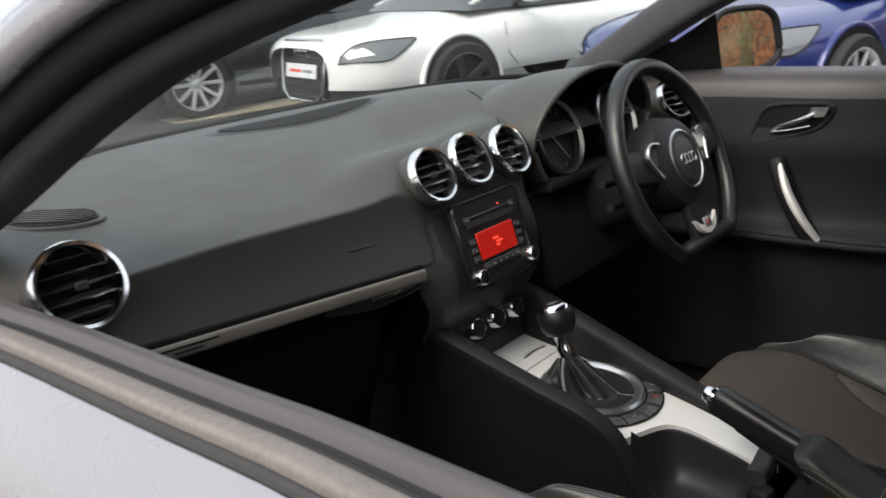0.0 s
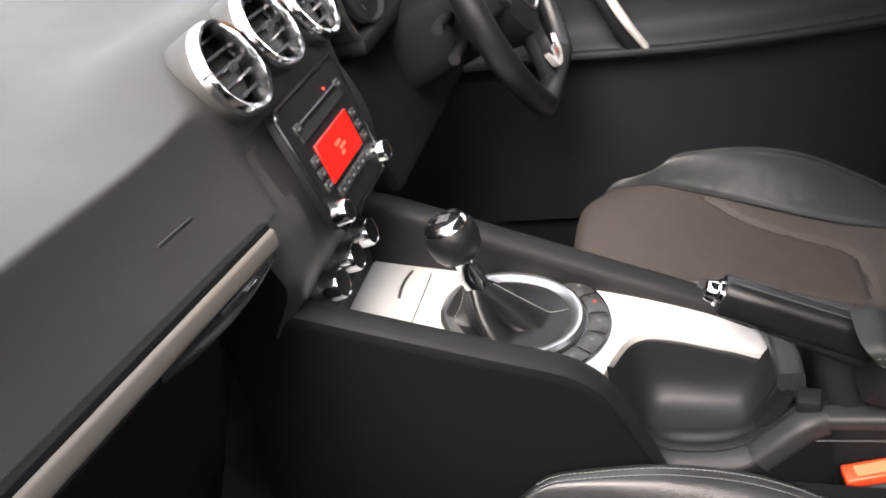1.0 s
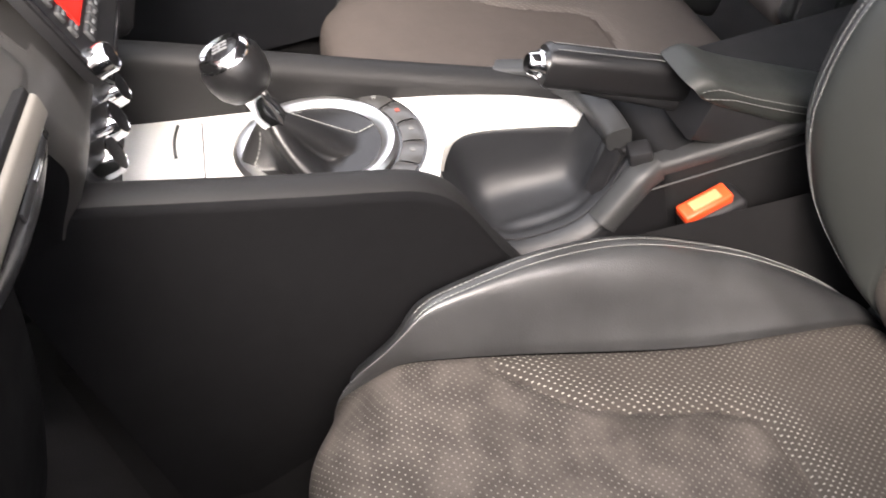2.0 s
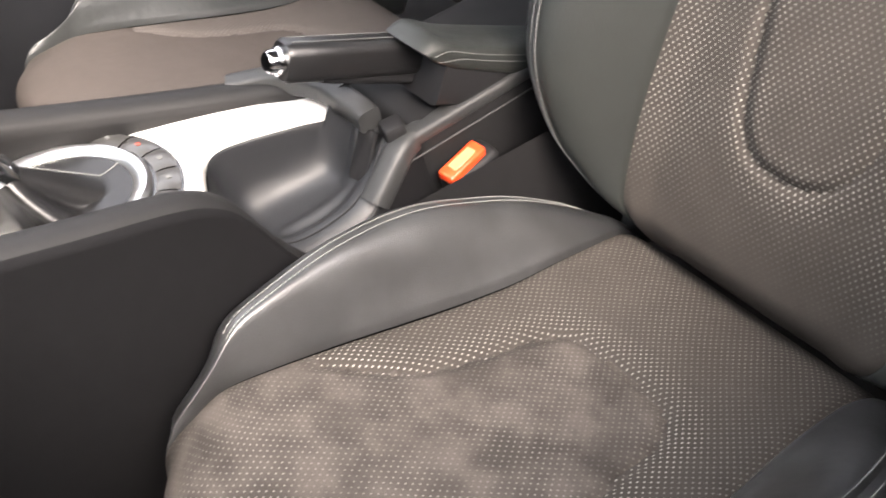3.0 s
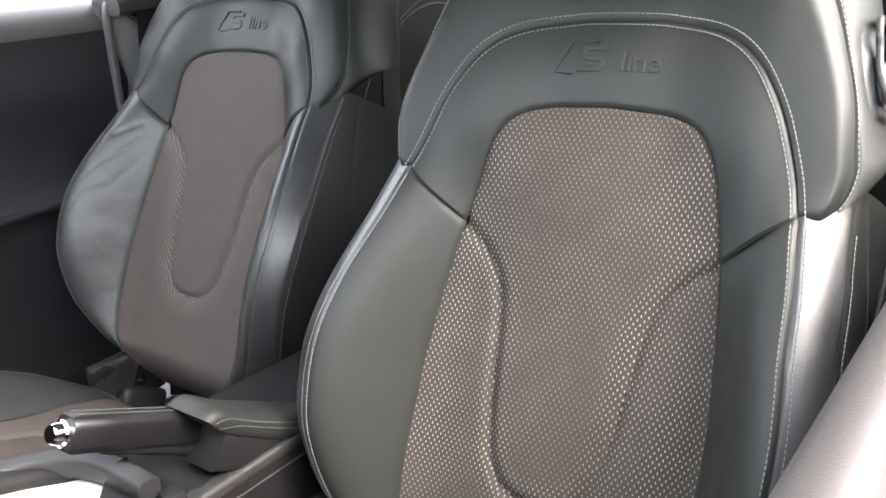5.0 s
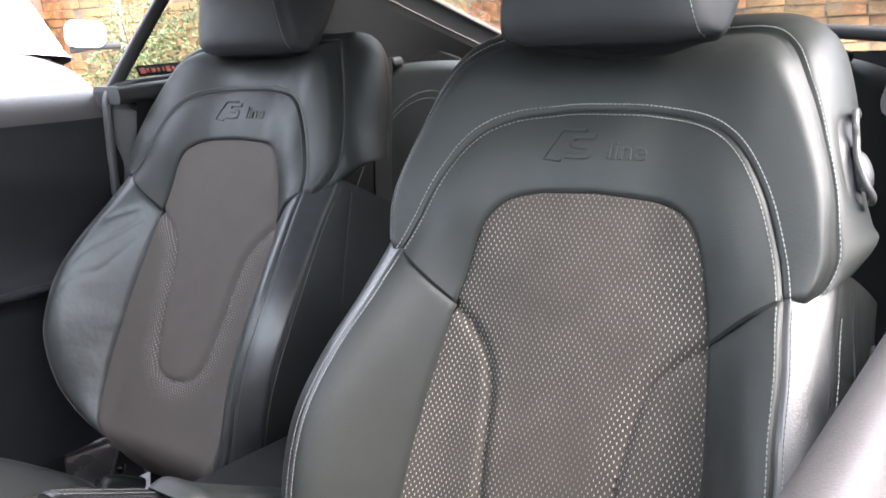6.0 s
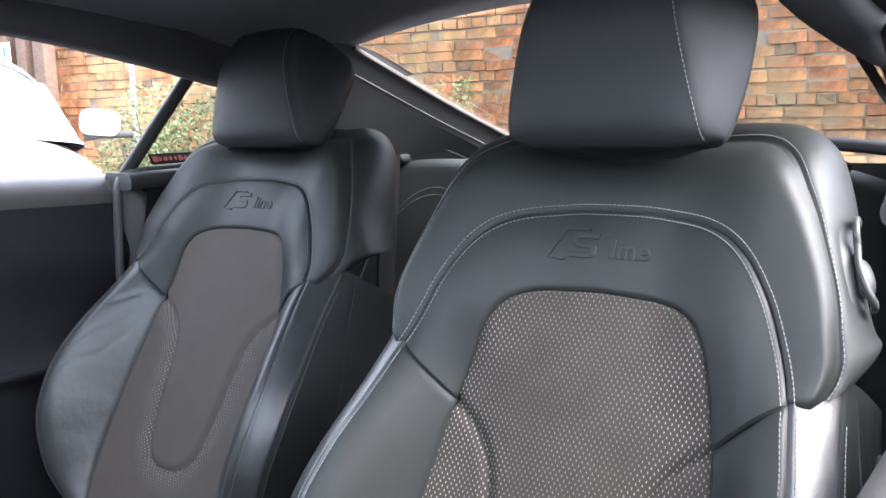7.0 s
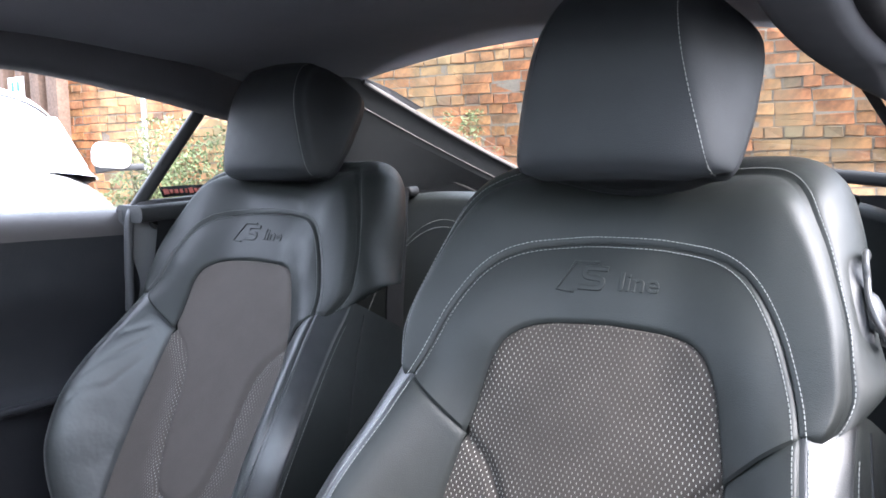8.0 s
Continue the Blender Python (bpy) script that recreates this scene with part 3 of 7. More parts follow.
        return back(s * x, v, out_of(x, v) + tuck + 0.004 * math.sin(math.pi * b))
    part("upper_yoke", grid(yoke, 91, 30), LEATHER, backrest, "black leather with an embossed badge")

    def shoulder_line(s, t):
        x, v = arc_at(SHOULDER, t)
        return (x - 0.009 * sstep(0.02, 0.2, t) * sstep(0.75, 0.5, t) if s * x0 > 0 and bolster_skin is LEATHER else x), v

    def shoulder(a, b):
        s = -1 if a < 0.5 else 1
        t = 1 - abs(2 * a - 1)
        ix, iv = arc_at(YOKE, t)
        ox, ov = shoulder_line(s, t)
        k = b
        x, v = ix + (ox - ix) * k, iv + (ov - iv) * k
        o = out_of(x, v) - 0.0022 * (1 - min(1.0, b / 0.045)) ** 2 + 0.002 * math.sin(math.pi * k) - 0.008 * max(0.0, (b - 0.76) / 0.24) ** 2.2 - 0.006 * (1 - min(1.0, t / 0.05)) ** 2
        return back(s * x, v, o)
    part("shoulder_panel", grid(shoulder, 91, 34), LEATHER, backrest, "black leather shoulder panel")

    def cap(a, b):
        s = -1 if a < 0.5 else 1
        t = 1 - abs(2 * a - 1)
        x0s, v0s = shoulder_line(s, t)
        g = Vector((x0s - 0.04, 0, v0s - 0.12)).normalized()
        ang = b * math.pi * 0.80
        low = 1 - sstep(0.0, 0.3, t)
        w = 0.020 + 0.026 * sstep(0.3, 0.62, t)
        x, v = x0s + g.x * w * math.sin(ang) + 0.009 * low * math.sin(ang), v0s + g.z * w * math.sin(ang) * (1 - low) + 0.075 * low * b
        return back(s * x, v, out_of(x0s, v0s) - 0.0085 - 0.003 * math.exp(-((b - 0.05) / 0.03) ** 2) - 0.09 * (1 - 0.4 * low) * (0.42 * (1 - math.cos(ang)) + 0.40 * b))
    part("side_cap", grid(cap, 91, 24), LEATHER, backrest, "black leather side of the shoulder")

    # rows of stitches along the seams
    rows = []
    for side in (-1, 1):
        rows.append([back(side * (ridge(side, v) - 0.005), v, out_of(side * (ridge(side, v) - 0.005), v) + 0.003) for v in [-0.38 + 0.42 * k / 30 for k in range(31)]])
    for d in (-0.005, 0.006):
        line = []
        for k in range(121):
            a = k / 120
            s, t = (-1 if a < 0.5 else 1), 1 - abs(2 * a - 1)
            x, v = arc_at(YOKE, t)
            g = Vector((x, 0, v - 0.03)).normalized()
            x, v = x + g.x * d, v + g.z * d
            line.append(back(s * x, v, out_of(x, v) + 0.0015))
        rows.append(line)
    for lo, hi in ((0, 56), (64, 120)):
        rows.append([Vector(cap(k / 120, 0.09)) + BACK_OUT * 0.0012 for k in range(lo, hi + 1)])
    stitch = [dashes(r) for r in rows]
    tagged(part("stitching", joined(*stitch), thread, backrest, "pale grey double stitching"), kind="stuff")

    # raised badge and word
    def on_face(x, v, h):
        return back(x, v, out_of(x, v) + 0.004 * math.sin(math.pi * 0.6) + h)

    frame_line = [(0.020, 0.1945), (0.047, 0.1945), (0.063, 0.1625), (0.043, 0.1615)]
    part("badge", sweep([on_face(x, v, 0.0002) for x, v in frame_line], soft_rect(0.0026, 0.002, 0.0008), up=BACK_OUT), LEATHER, backrest, "embossed slanted badge frame", sharp=30)
    sb = [(0.009, 0.188), (0.03, 0.188), (0.0345, 0.184), (0.0325, 0.1795), (0.028, 0.178), (0.018, 0.1775), (0.0135, 0.175), (0.0135, 0.17), (0.018, 0.1675), (0.039, 0.1675)]
    part("badge_mark", sweep(smooth_path([on_face(x, v, 0.0002) for x, v in sb], 50), soft_rect(0.0062, 0.0022, 0.0010), up=BACK_OUT), LEATHER, backrest, "embossed letter S")
    word = bpy.data.curves.new("word", "FONT")
    word.body, word.size, word.extrude, word.bevel_depth, word.align_x = "line", 0.027, 0.0006, 0.0005, "CENTER"
    tmp = new("tmp", word)
    bpy.context.view_layer.update()
    wm = bpy.data.meshes.new_from_object(tmp.evaluated_get(bpy.context.evaluated_depsgraph_get()))
    bpy.data.objects.remove(tmp)
    wv = [tuple(on_face(-0.026 - v.co.x * 1.12, 0.1665 + v.co.y, 0.0001 + v.co.z)) for v in wm.vertices]
    part("embossed_word", (wv, [tuple(p.vertices) for p in wm.polygons]), LEATHER, backrest, "embossed word", sharp=30)

    # headrest on two posts
    hr = [(0.258, 0.094, 0.034), (0.262, 0.108, 0.046), (0.275, 0.116, 0.054), (0.315, 0.122, 0.058), (0.36, 0.124, 0.060), (0.402, 0.121, 0.057), (0.432, 0.112, 0.048), (0.450, 0.088, 0.031)]

    def seam_x(v):
        return curve_table([(0.25, 0.112), (0.295, 0.1), (0.345, 0.087), (0.40, 0.075), (0.44, 0.067)], v)

    def head(a, b):
        v, w, d = (curve_table([(k / (len(hr) - 1), h[i]) for k, h in enumerate(hr)], b) for i in range(3))
        ang = 2 * math.pi * a
        ca, sa = math.cos(ang), math.sin(ang)
        e = 0.48
        x = w * math.copysign(abs(ca) ** e, ca)
        o = d * math.copysign(abs(sa) ** 0.6, sa)
        x -= 0.32 * x * sstep(0.25, -0.75, sa)
        sx = seam_x(v)
        crease = -(0.0025 + 0.16 * head_back) * math.exp(-((abs(x) - sx) / (0.0035 + 0.05 * head_back)) ** 2) if sa > 0 else 0
        slope = 1.25 * max(0.0, abs(x) - sx) * sstep(-0.45, 0.0, sa)
        v += 0.022 * (1 - sa) * (1 - b) ** 2 * (0.35 + 0.65 * (x / w) ** 2)
        v += 0.030 * (1 - b) ** 1.5 * sstep(sx + 0.004, sx + 0.040, abs(x))
        return back(x, v, o + 0.042 - 0.012 * (x / w) ** 2 * sstep(-0.45, 0.0, sa) - slope + crease - head_back + 0.34 * (v - 0.275) - 0.02 * sstep(0.36, 0.46, v))
    hv, hf = grid(head, 220, 40, loop_u=True)
    hf += [tuple(i * 40 for i in range(220))[::-1], tuple(i * 40 + 39 for i in range(220))]
    headrest = part("headrest", (hv, hf), FINE_LEATHER, root, "black leather headrest", sharp=70)
    def on_seam(b, side, d):
        lo, hi = 0.0, 0.25
        for _ in range(26):
            mid = (lo + hi) / 2
            p = Vector(head(mid, b)) - back(0, 0)
            if p.x > seam_x(p.dot(BACK_UP)) + d:
                lo = mid
            else:
                hi = mid
        return Vector(head(lo if side > 0 else 0.5 - lo, b))
    for side in (-1, 1):
        tagged(part("stitching", dashes(smooth_path([on_seam(0.04 + 0.92 * k / 14, side, -0.008) + BACK_OUT * 0.001 for k in range(15)], 30)), THREAD if side < 0 else DARK_THREAD, headrest), kind="stuff")
    for s in (-1, 1):
        part("headrest_post", sweep([back(s * 0.06, 0.2, -0.085), back(s * 0.06, 0.34, -0.025)], ring(0.006, 10)), BLACK, root)

    # seat cushion
    cushion = part("cushion", moved(block(0.38, 0.46, 0.1, 0.02), Matrix.Translation(cush(0, 0.27, -0.10)) @ pose(0, 0, 0, math.degrees(math.atan2(0.34, 0.94)))), BLACK, root, "black cushion base")
    LIP = [(0.0, -0.02, -0.05), (0.04, 0.015, -0.014), (0.1, 0.06, 0.012), (0.2, 0.13, 0.016), (0.35, 0.22, 0.007), (0.75, 0.47 + 0.6 * reach, 0.004), (0.85, 0.522 + reach, -0.006), (0.92, 0.548 + reach, -0.03), (1.0, 0.545 + reach, -0.1)]

    def lip(t):
        return curve_table([(a, u) for a, u, _ in LIP], t), curve_table([(a, h) for a, _, h in LIP], t)

    def seat_cloth(i, j):
        u, h = lip(j)
        c = curve_table(CUSH_HALF, u)
        x = c * (2 * i - 1)
        g = groove(cwaist, x, u) if u < 0.42 else 0.0
        edge = min(1.0, (c - abs(x)) / 0.012)
        corner = -0.03 * sstep(0.35, 1.0, abs(x) / c) ** 2 * sstep(0.45, 0.55, u)
        return cush(x, u + corner, h + g - 0.004 * (1 - edge) ** 2 - 0.006 * (1 - (x / c) ** 2) * sstep(0, 0.1, u) * sstep(0.5, 0.2, u)), (x, j * 0.66)
    nu, nv = 61, 111
    cells = [[seat_cloth(i / (nu - 1), j / (nv - 1)) for j in range(nv)] for i in range(nu)]
    verts = [tuple(cells[i][j][0]) for i in range(nu) for j in range(nv)]
    uvs = [cells[i][j][1] for i in range(nu) for j in range(nv)]
    ins, rim = [], []
    for i in range(nu - 1):
        for j in range(nv - 1):
            q = (i * nv + j, (i + 1) * nv + j, (i + 1) * nv + j + 1, i * nv + j + 1)
            u = lip((j + 0.5) / (nv - 1))[0]
            x = sum(uvs[k][0] for k in q) / 4
            w = 0.0
            if u > 0.41:
                w = 1.0
            elif u > 0.197:
                for (a, b), (a2, b2) in zip(cwaist, cwaist[1:]):
                    if b2 <= u <= b:
                        w = a
                        break
            (ins if abs(x) < w else rim).append(q)
    for nm, fs, mt in (("seat_panel", ins, cushion_cloth), ("seat_surround", rim, fabric_rim)):
        used = sorted({k for q in fs for k in q})
        idx = {k: n for n, k in enumerate(used)}
        part(nm, ([verts[k] for k in used], [tuple(idx[k] for k in q) for q in fs]), mt, cushion, "grey-brown suede cloth", uv=[uvs[k] for k in used], worn=[max(near_seam(cwaist, uvs[k]) * (1.0 if dense else 0.3), 0.45 * dense) for k in used])
    for s in (-1, 1):
        def thigh(a, b, s=s):
            u, h = lip(b)
            c, r, o = curve_table(CUSH_HALF, u), curve_table(CUSH_RIDGE, u), curve_table(CUSH_RISE, u)
            seam = r - 0.022
            if a < 0.72:
                k = a / 0.72
                x = c + (seam - c) * k
                rise = o * sstep(-0.15, 1.0, k) + 0.008 * math.sin(math.pi * k) - 0.005 * (1 - min(1.0, k / 0.06)) ** 2
            else:
                ang = (a - 0.72) / 0.28 * 1.6
                x, rise = seam + 0.028 * math.sin(ang), o - 0.030 * (1 - math.cos(ang))
            rise -= 0.0022 * math.exp(-((a - 0.72) / 0.022) ** 2)
            return cush(s * x, u - (0.03 + 0.02 * a) * sstep(0.45, 0.55, u), h + rise)
        part("thigh_bolster", grid(thigh, 41, 60), POLISHED_LEATHER if bolster_skin is LEATHER else bolster_skin, cushion, "black leather bolster")

        def skirt(a, b, s=s):
            u, h = lip(b)
            r, o = curve_table(CUSH_RIDGE, u), curve_table(CUSH_RISE, u)
            ang = a * math.pi * 0.5
            return cush(s * (r + 0.0055 + 0.018 * math.sin(ang)), u - 0.05 * sstep(0.45, 0.55, u), h + o - 0.029 - (0.12 + o) * (1 - math.cos(ang)))
        part("bolster_skirt", grid(skirt, 12, 40), LEATHER, cushion)
        near = [q / 200 for q in range(201) if 0.03 <= lip(q / 200)[0] <= 0.49]
        for a in (0.68, 0.765):
            tagged(part("stitching", dashes([Vector(thigh(a, near[0] + (near[-1] - near[0]) * k / 59)) + Vector((0, 0, 0.0008)) for k in range(60)]), thread, cushion), kind="stuff")
    # hinge cover beside the backrest foot, rails below
    for s in (-1, 1):
        part("recliner_cover", moved(block(0.02, 0.09, 0.06, 0.012, 3), Matrix.Translation(hip + Vector((s * 0.165, -0.02, -0.03))) @ pose(0, 0, 0, 30)), GREY_PLASTIC, root)
        part("seat_rail", moved(block(0.04, 0.5, 0.03, 0.004), Matrix.Translation(hip + Vector((s * 0.17, 0.27, -0.13))) @ pose(0, 0, 0, 10)), BLACK, root)
    for s in (-1, 1):
        plate = [(0.0, -0.01), (0.05, -0.015), (0.062, 0.012), (0.03, 0.075), (0.012, 0.08)]
        bracket = part("recliner_bracket", moved(slab([(q, w) for q, w in plate], 0.008, 0.002), Matrix.Translation(hip + Vector((s * 0.188, -0.085, -0.02))) @ pose(0, 0, 0, 90, 0, 90)), GREY_PLASTIC, root, "grey steel hinge bracket")
        part("bolt", moved(lathe([(0.009, 0.0), (0.009, 0.004), (0.006, 0.006), (0.0, 0.0065)], 16), Matrix.Translation(hip + Vector((s * 0.188 + 0.004, -0.042, 0.0))) @ pose(0, 0, 0, 0, 90 * -s, 0)), CHROME, bracket, "bright bolt")
    return root, back, cap


passenger_seat, p_back, p_cap = seat(-0.35, -0.60, 0.315, MESH_SUEDE, MESH_SUEDE, LEATHER, "black leather sports seat with perforated grey-brown suede centre", 0.0, 0.02)
driver_seat, d_back, d_cap = seat(0.347, -0.759, 0.324, LIGHT_SUEDE, SEAM_SUEDE, LEATHER_WORN, "black leather sports seat with creased bolsters and plain suede centre", 0.05, 0.04, DULL_THREAD, SUEDE, 0.028, 0.010, 29.5, 0.0)


tag_at = Vector((-0.613, -0.715, 0.685))
air_bag_tag = part("airbag_tag", moved(block(0.004, 0.014, 0.075, 0.0018), Matrix.Translation(tag_at) @ pose(0, 0, 0, 32)), BLACK, passenger_seat, "small black airbag tag")
# ---- dashboard ----
FACE = Vector((0, -0.93, 0.36)).normalized()      # the way the vents and dials look


def screen_y(x):
    return 0.575 - 0.62 * abs(x) ** 1.9


dashboard = thing("dashboard", "dark grey soft-touch dashboard with round chrome vents", "dashboard", (0, 0.2, 0.75))


def crease_z(x):
    return 0.899 - 0.012 * sstep(-0.5, -0.15, x)


def top_pad(a, b):
    x = -0.70 + 1.40 * a
    yb = screen_y(x)
    zc = crease_z(x)
    y = 0.02 + (yb - 0.02) * b
    z = zc + (0.992 - 0.032 * sstep(0.28, 0.62, abs(x)) - zc) * (1 - (1 - b) ** (2.1 - 0.5 * sstep(-0.1, -0.3, x)))
    z += 0.010 * math.exp(-((b - 0.1) / 0.08) ** 2) * (0.2 + 0.8 * sstep(-0.28, -0.10, x))
    z += 0.018 * math.exp(-(x / 0.17) ** 4) * math.exp(-((b - 0.08) / 0.12) ** 2)
    z += 0.03 * math.exp(-((x - 0.345) / 0.26) ** 4) * math.exp(-((b - 0.4) / 0.35) ** 2)
    if b > 0.97:
        z -= 0.012
    side = sstep(0.6, 0.72, abs(x))
    return x, y, z - 0.05 * side


def fascia(x, b):
    """Front face of the dashboard, b from the crease down."""
    zc = top_pad((x + 0.7) / 1.4, 0.0)[2]
    a = (x + 0.70) / 0.58
    zb = 0.83 - 0.034 * (a / 0.62 if a < 0.62 else 1 + (a - 0.62) * 0.5)
    return Vector((x, 0.02 - 0.021 * b + 0.005 * math.sin(math.pi * b) + 0.010 * b * sstep(-0.135, -0.115, x), zc + (zb - zc) * b))


def left_skin(a, b):
    """Top and front of the passenger's side in one moulding with a soft crease."""
    x = -0.70 + 0.82 * a
    at = (x + 0.7) / 1.4
    k = sstep(-0.18, -0.105, x)
    f0, t0 = 0.045 + 0.43 * k, 0.008 + 0.08 * k
    if b < 0.25:
        return fascia(x, 1 - (1 - f0) * b / 0.25)
    if b < 0.40:
        t = (b - 0.25) / 0.15
        return fascia(x, f0) * (1 - t) ** 2 + fascia(x, 0) * (2 * t * (1 - t)) + Vector(top_pad(at, t0)) * t * t
    return Vector(top_pad(at, min(1.0, t0 + (1 - t0) * (b - 0.40) / 0.60)))


part("passenger_side", grid(left_skin, 90, 81), DASH, dashboard, "dark grey soft moulding", sharp=75)
part("top_pad", grid(lambda a, b: top_pad((0.82 + 0.58 * a) / 1.4, b), 60, 40), DASH, dashboard)


def strip_path(x):
    return Vector((x, -0.004, 0.816 - 0.036 * (x + 0.54) / 0.375))


strip = sweep([strip_path(-0.66 + 0.494 * k / 24) for k in range(25)], soft_rect(0.012, 0.017, 0.004))
part("strip_groove", sweep([strip_path(-0.66 + 0.494 * k / 24) + Vector((0, 0.002, 0.0105)) for k in range(25)], soft_rect(0.009, 0.007, 0.001)), DEEP, dashboard)
part("trim_strip", strip, STRIP, dashboard, "pale grey trim strip")
for k in range(2):
    part("label_bar", moved(block(0.075 - 0.04 * k, 0.001, 0.0022, 0), Matrix.Translation(strip_path(-0.53) + Vector((0, -0.0062, 0.003 - 0.005 * k))) @ pose(0, 0, 0, 0, 5.4, 0)), BLACK, dashboard)


def glove(a, b):
    x = -0.64 + 0.50 * a
    z = 0.806 - 0.036 * a * 1.28 - 0.26 * b
    y = 0.004 + 0.035 * sstep(0, 0.12, b) + 0.10 * b ** 1.5
    return x, y + 0.08 * sstep(0.85, 1.0, a), z


glovebox = part("glovebox", grid(glove, 30, 20), DEEP, dashboard, "black glovebox door, deepened for footwell shade")
handle_way = [strip_path(-0.345 + 0.17 * k / 20) + Vector((0, -0.001, -0.011 - 0.004 * math.sin(math.pi * k / 20))) for k in range(21)]
part("handle_recess", sweep(handle_way, soft_rect(0.007, 0.019, 0.003), scale=lambda t: 0.25 + 0.75 * math.sin(math.pi * min(0.96, max(0.04, t))) ** 0.6), GLOSS_BLACK, glovebox, "gloss black handle recess")
part("glovebox_handle", sweep([p + Vector((0, -0.003, 0.003)) for p in handle_way[9:19]], soft_rect(0.004, 0.006, 0.0015)), BLACK, glovebox, "black pull handle")
part("handle_badge", moved(block(0.022, 0.002, 0.003, 0.0008), Matrix.Translation(handle_way[14] + Vector((0, -0.0058, 0.004))) @ pose(0, 0, 0, 0, 5, 0)), CHROME, glovebox)
part("badge_line", moved(block(0.045, 0.0012, 0.0035, 0.0005), Matrix.Translation((-0.26, 0.0035, 0.843)) @ pose(0, 0, 0, 15, 5, 0)), DASH, dashboard)


def vent(x, y, z, r=0.042, yaw=0.0):
    m = Matrix.Translation((x, y, z)) @ pose(0, 0, 0, 0, 0, yaw) @ FACE.to_track_quat("Z", "X").to_matrix().to_4x4()
    body = part("vent", moved(lathe([(r * 0.97, -0.03), (r, -0.004), (r, 0.004), (r * 0.96, 0.007)], 40), m), DASH, dashboard, "round air vent")
    part("chrome_ring", moved(lathe([(r * 0.99, 0.003), (r * 0.985, 0.011), (r * 0.93, 0.016), (r * 0.85, 0.015), (r * 0.80, 0.008), (r * 0.79, -0.004)], 48), m), CHROME, body, "chrome ring")
    part("cup", moved(lathe([(r * 0.795, 0.0), (r * 0.79, -0.03), (0.0005, -0.032)], 32), m), BLACK, body)
    right = Vector((1, 0, 0))
    for k in range(5):
        h = (k - 2) * r * 0.30
        half = math.sqrt(max((r * 0.78) ** 2 - h * h, 1e-6))
        part("slat", moved(block(2 * half, 0.003, 0.02, 0.001, 1), Matrix.Translation((x, y, z)) @ pose(0, 0, 0, 0, 0, yaw) @ Matrix.Translation(FACE * -0.004 + Vector((0, 0.36, 0.93)) * h) @ pose(0, 0, 0, 55)), GLOSS_BLACK, body)
    part("tab", moved(block(0.012, 0.004, 0.008, 0.0015), Matrix.Translation(Vector((x, y, z)) + FACE * 0.011)), GREY_PLASTIC, body)


for vx, vy, vz in ((-0.094, 0.024, 0.897), (0.0, 0.029, 0.902), (0.094, 0.026, 0.898)):
    vent(vx, vy, vz)
vent(-0.616, 0.008, 0.905, 0.045, -6)
vent(0.612, -0.006, 0.900, 0.043, -14)

# demister outlets and the speaker lid on top
for s in (-1, 1):
    ox, oy = s * 0.533, 0.215
    oz = top_pad((ox + 0.7) / 1.4, (oy - 0.02) / (screen_y(ox) - 0.02))[2]
    om = Matrix.Translation((ox, oy, oz - 0.002)) @ pose(0, 0, 0, 9, 0, 0) @ pose(0, 0, 0, 0, 0, s * 50)
    outlet = part("demister_outlet", moved(slab([(0.064 * math.cos(a) * (1 if math.cos(a) > 0 else 0.9), 0.038 * math.sin(a)) for a in [2 * math.pi * k / 28 for k in range(28)]], 0.004), om), DASH, dashboard, "rounded demister surround")
    part("opening", moved(slab([(0.056 * math.cos(a) * (1 if math.cos(a) > 0 else 0.9), 0.031 * math.sin(a)) for a in [2 * math.pi * k / 28 for k in range(28)]], 0.002, 0.0005), om @ Matrix.Translation((0, 0, 0.0035))), BLACK, outlet, "black demister opening")
    for k in range(7):
        part("slat", moved(block(0.102 * math.sqrt(1 - ((k - 3) / 3.9) ** 2), 0.0022, 0.004, 0.0006, 1), om @ Matrix.Translation((0.002, (k - 3) * 0.0078, 0.0065))), GREY_PLASTIC, outlet)
def on_top(x, y, lift):
    return Vector((x, y, top_pad((x + 0.7) / 1.4, (y - 0.02) / (screen_y(x) - 0.02))[2] + lift))


def grille_point(a, r, lift):
    """A pointed oval on the dashboard's top, r from its middle to its rim."""
    c, q = math.cos(2 * math.pi * a), math.sin(2 * math.pi * a)
    x, y = 0.175 * r * math.copysign(abs(c) ** 0.8, c), 0.052 * r * q
    return on_top(0.01 + x * math.cos(radians(-12)) - y * math.sin(radians(-12)), 0.395 + x * math.sin(radians(-12)) + y * math.cos(radians(-12)), lift)


lid = part("speaker_grille", grid(lambda a, b: grille_point(a, b, 0.0025 - 0.003 * sstep(0.94, 1.0, b)), 60, 14, loop_u=True), GREY_PLASTIC, dashboard, "dark flush speaker grille")
part("panel_gap", sweep(smooth_path([on_top(x, y, 0.0004) for x, y in ((0.262, 0.215), (0.245, 0.18), (0.222, 0.145), (0.185, 0.103), (0.145, 0.07))], 30), ring(0.0013, 6)), DEEP, dashboard, "dark joint beside the dials' hood")
part("grille_mesh", grid(lambda a, b: grille_point(a, 0.86 * b, 0.0036), 60, 10, loop_u=True), DEEP, lid, "black fine mesh")

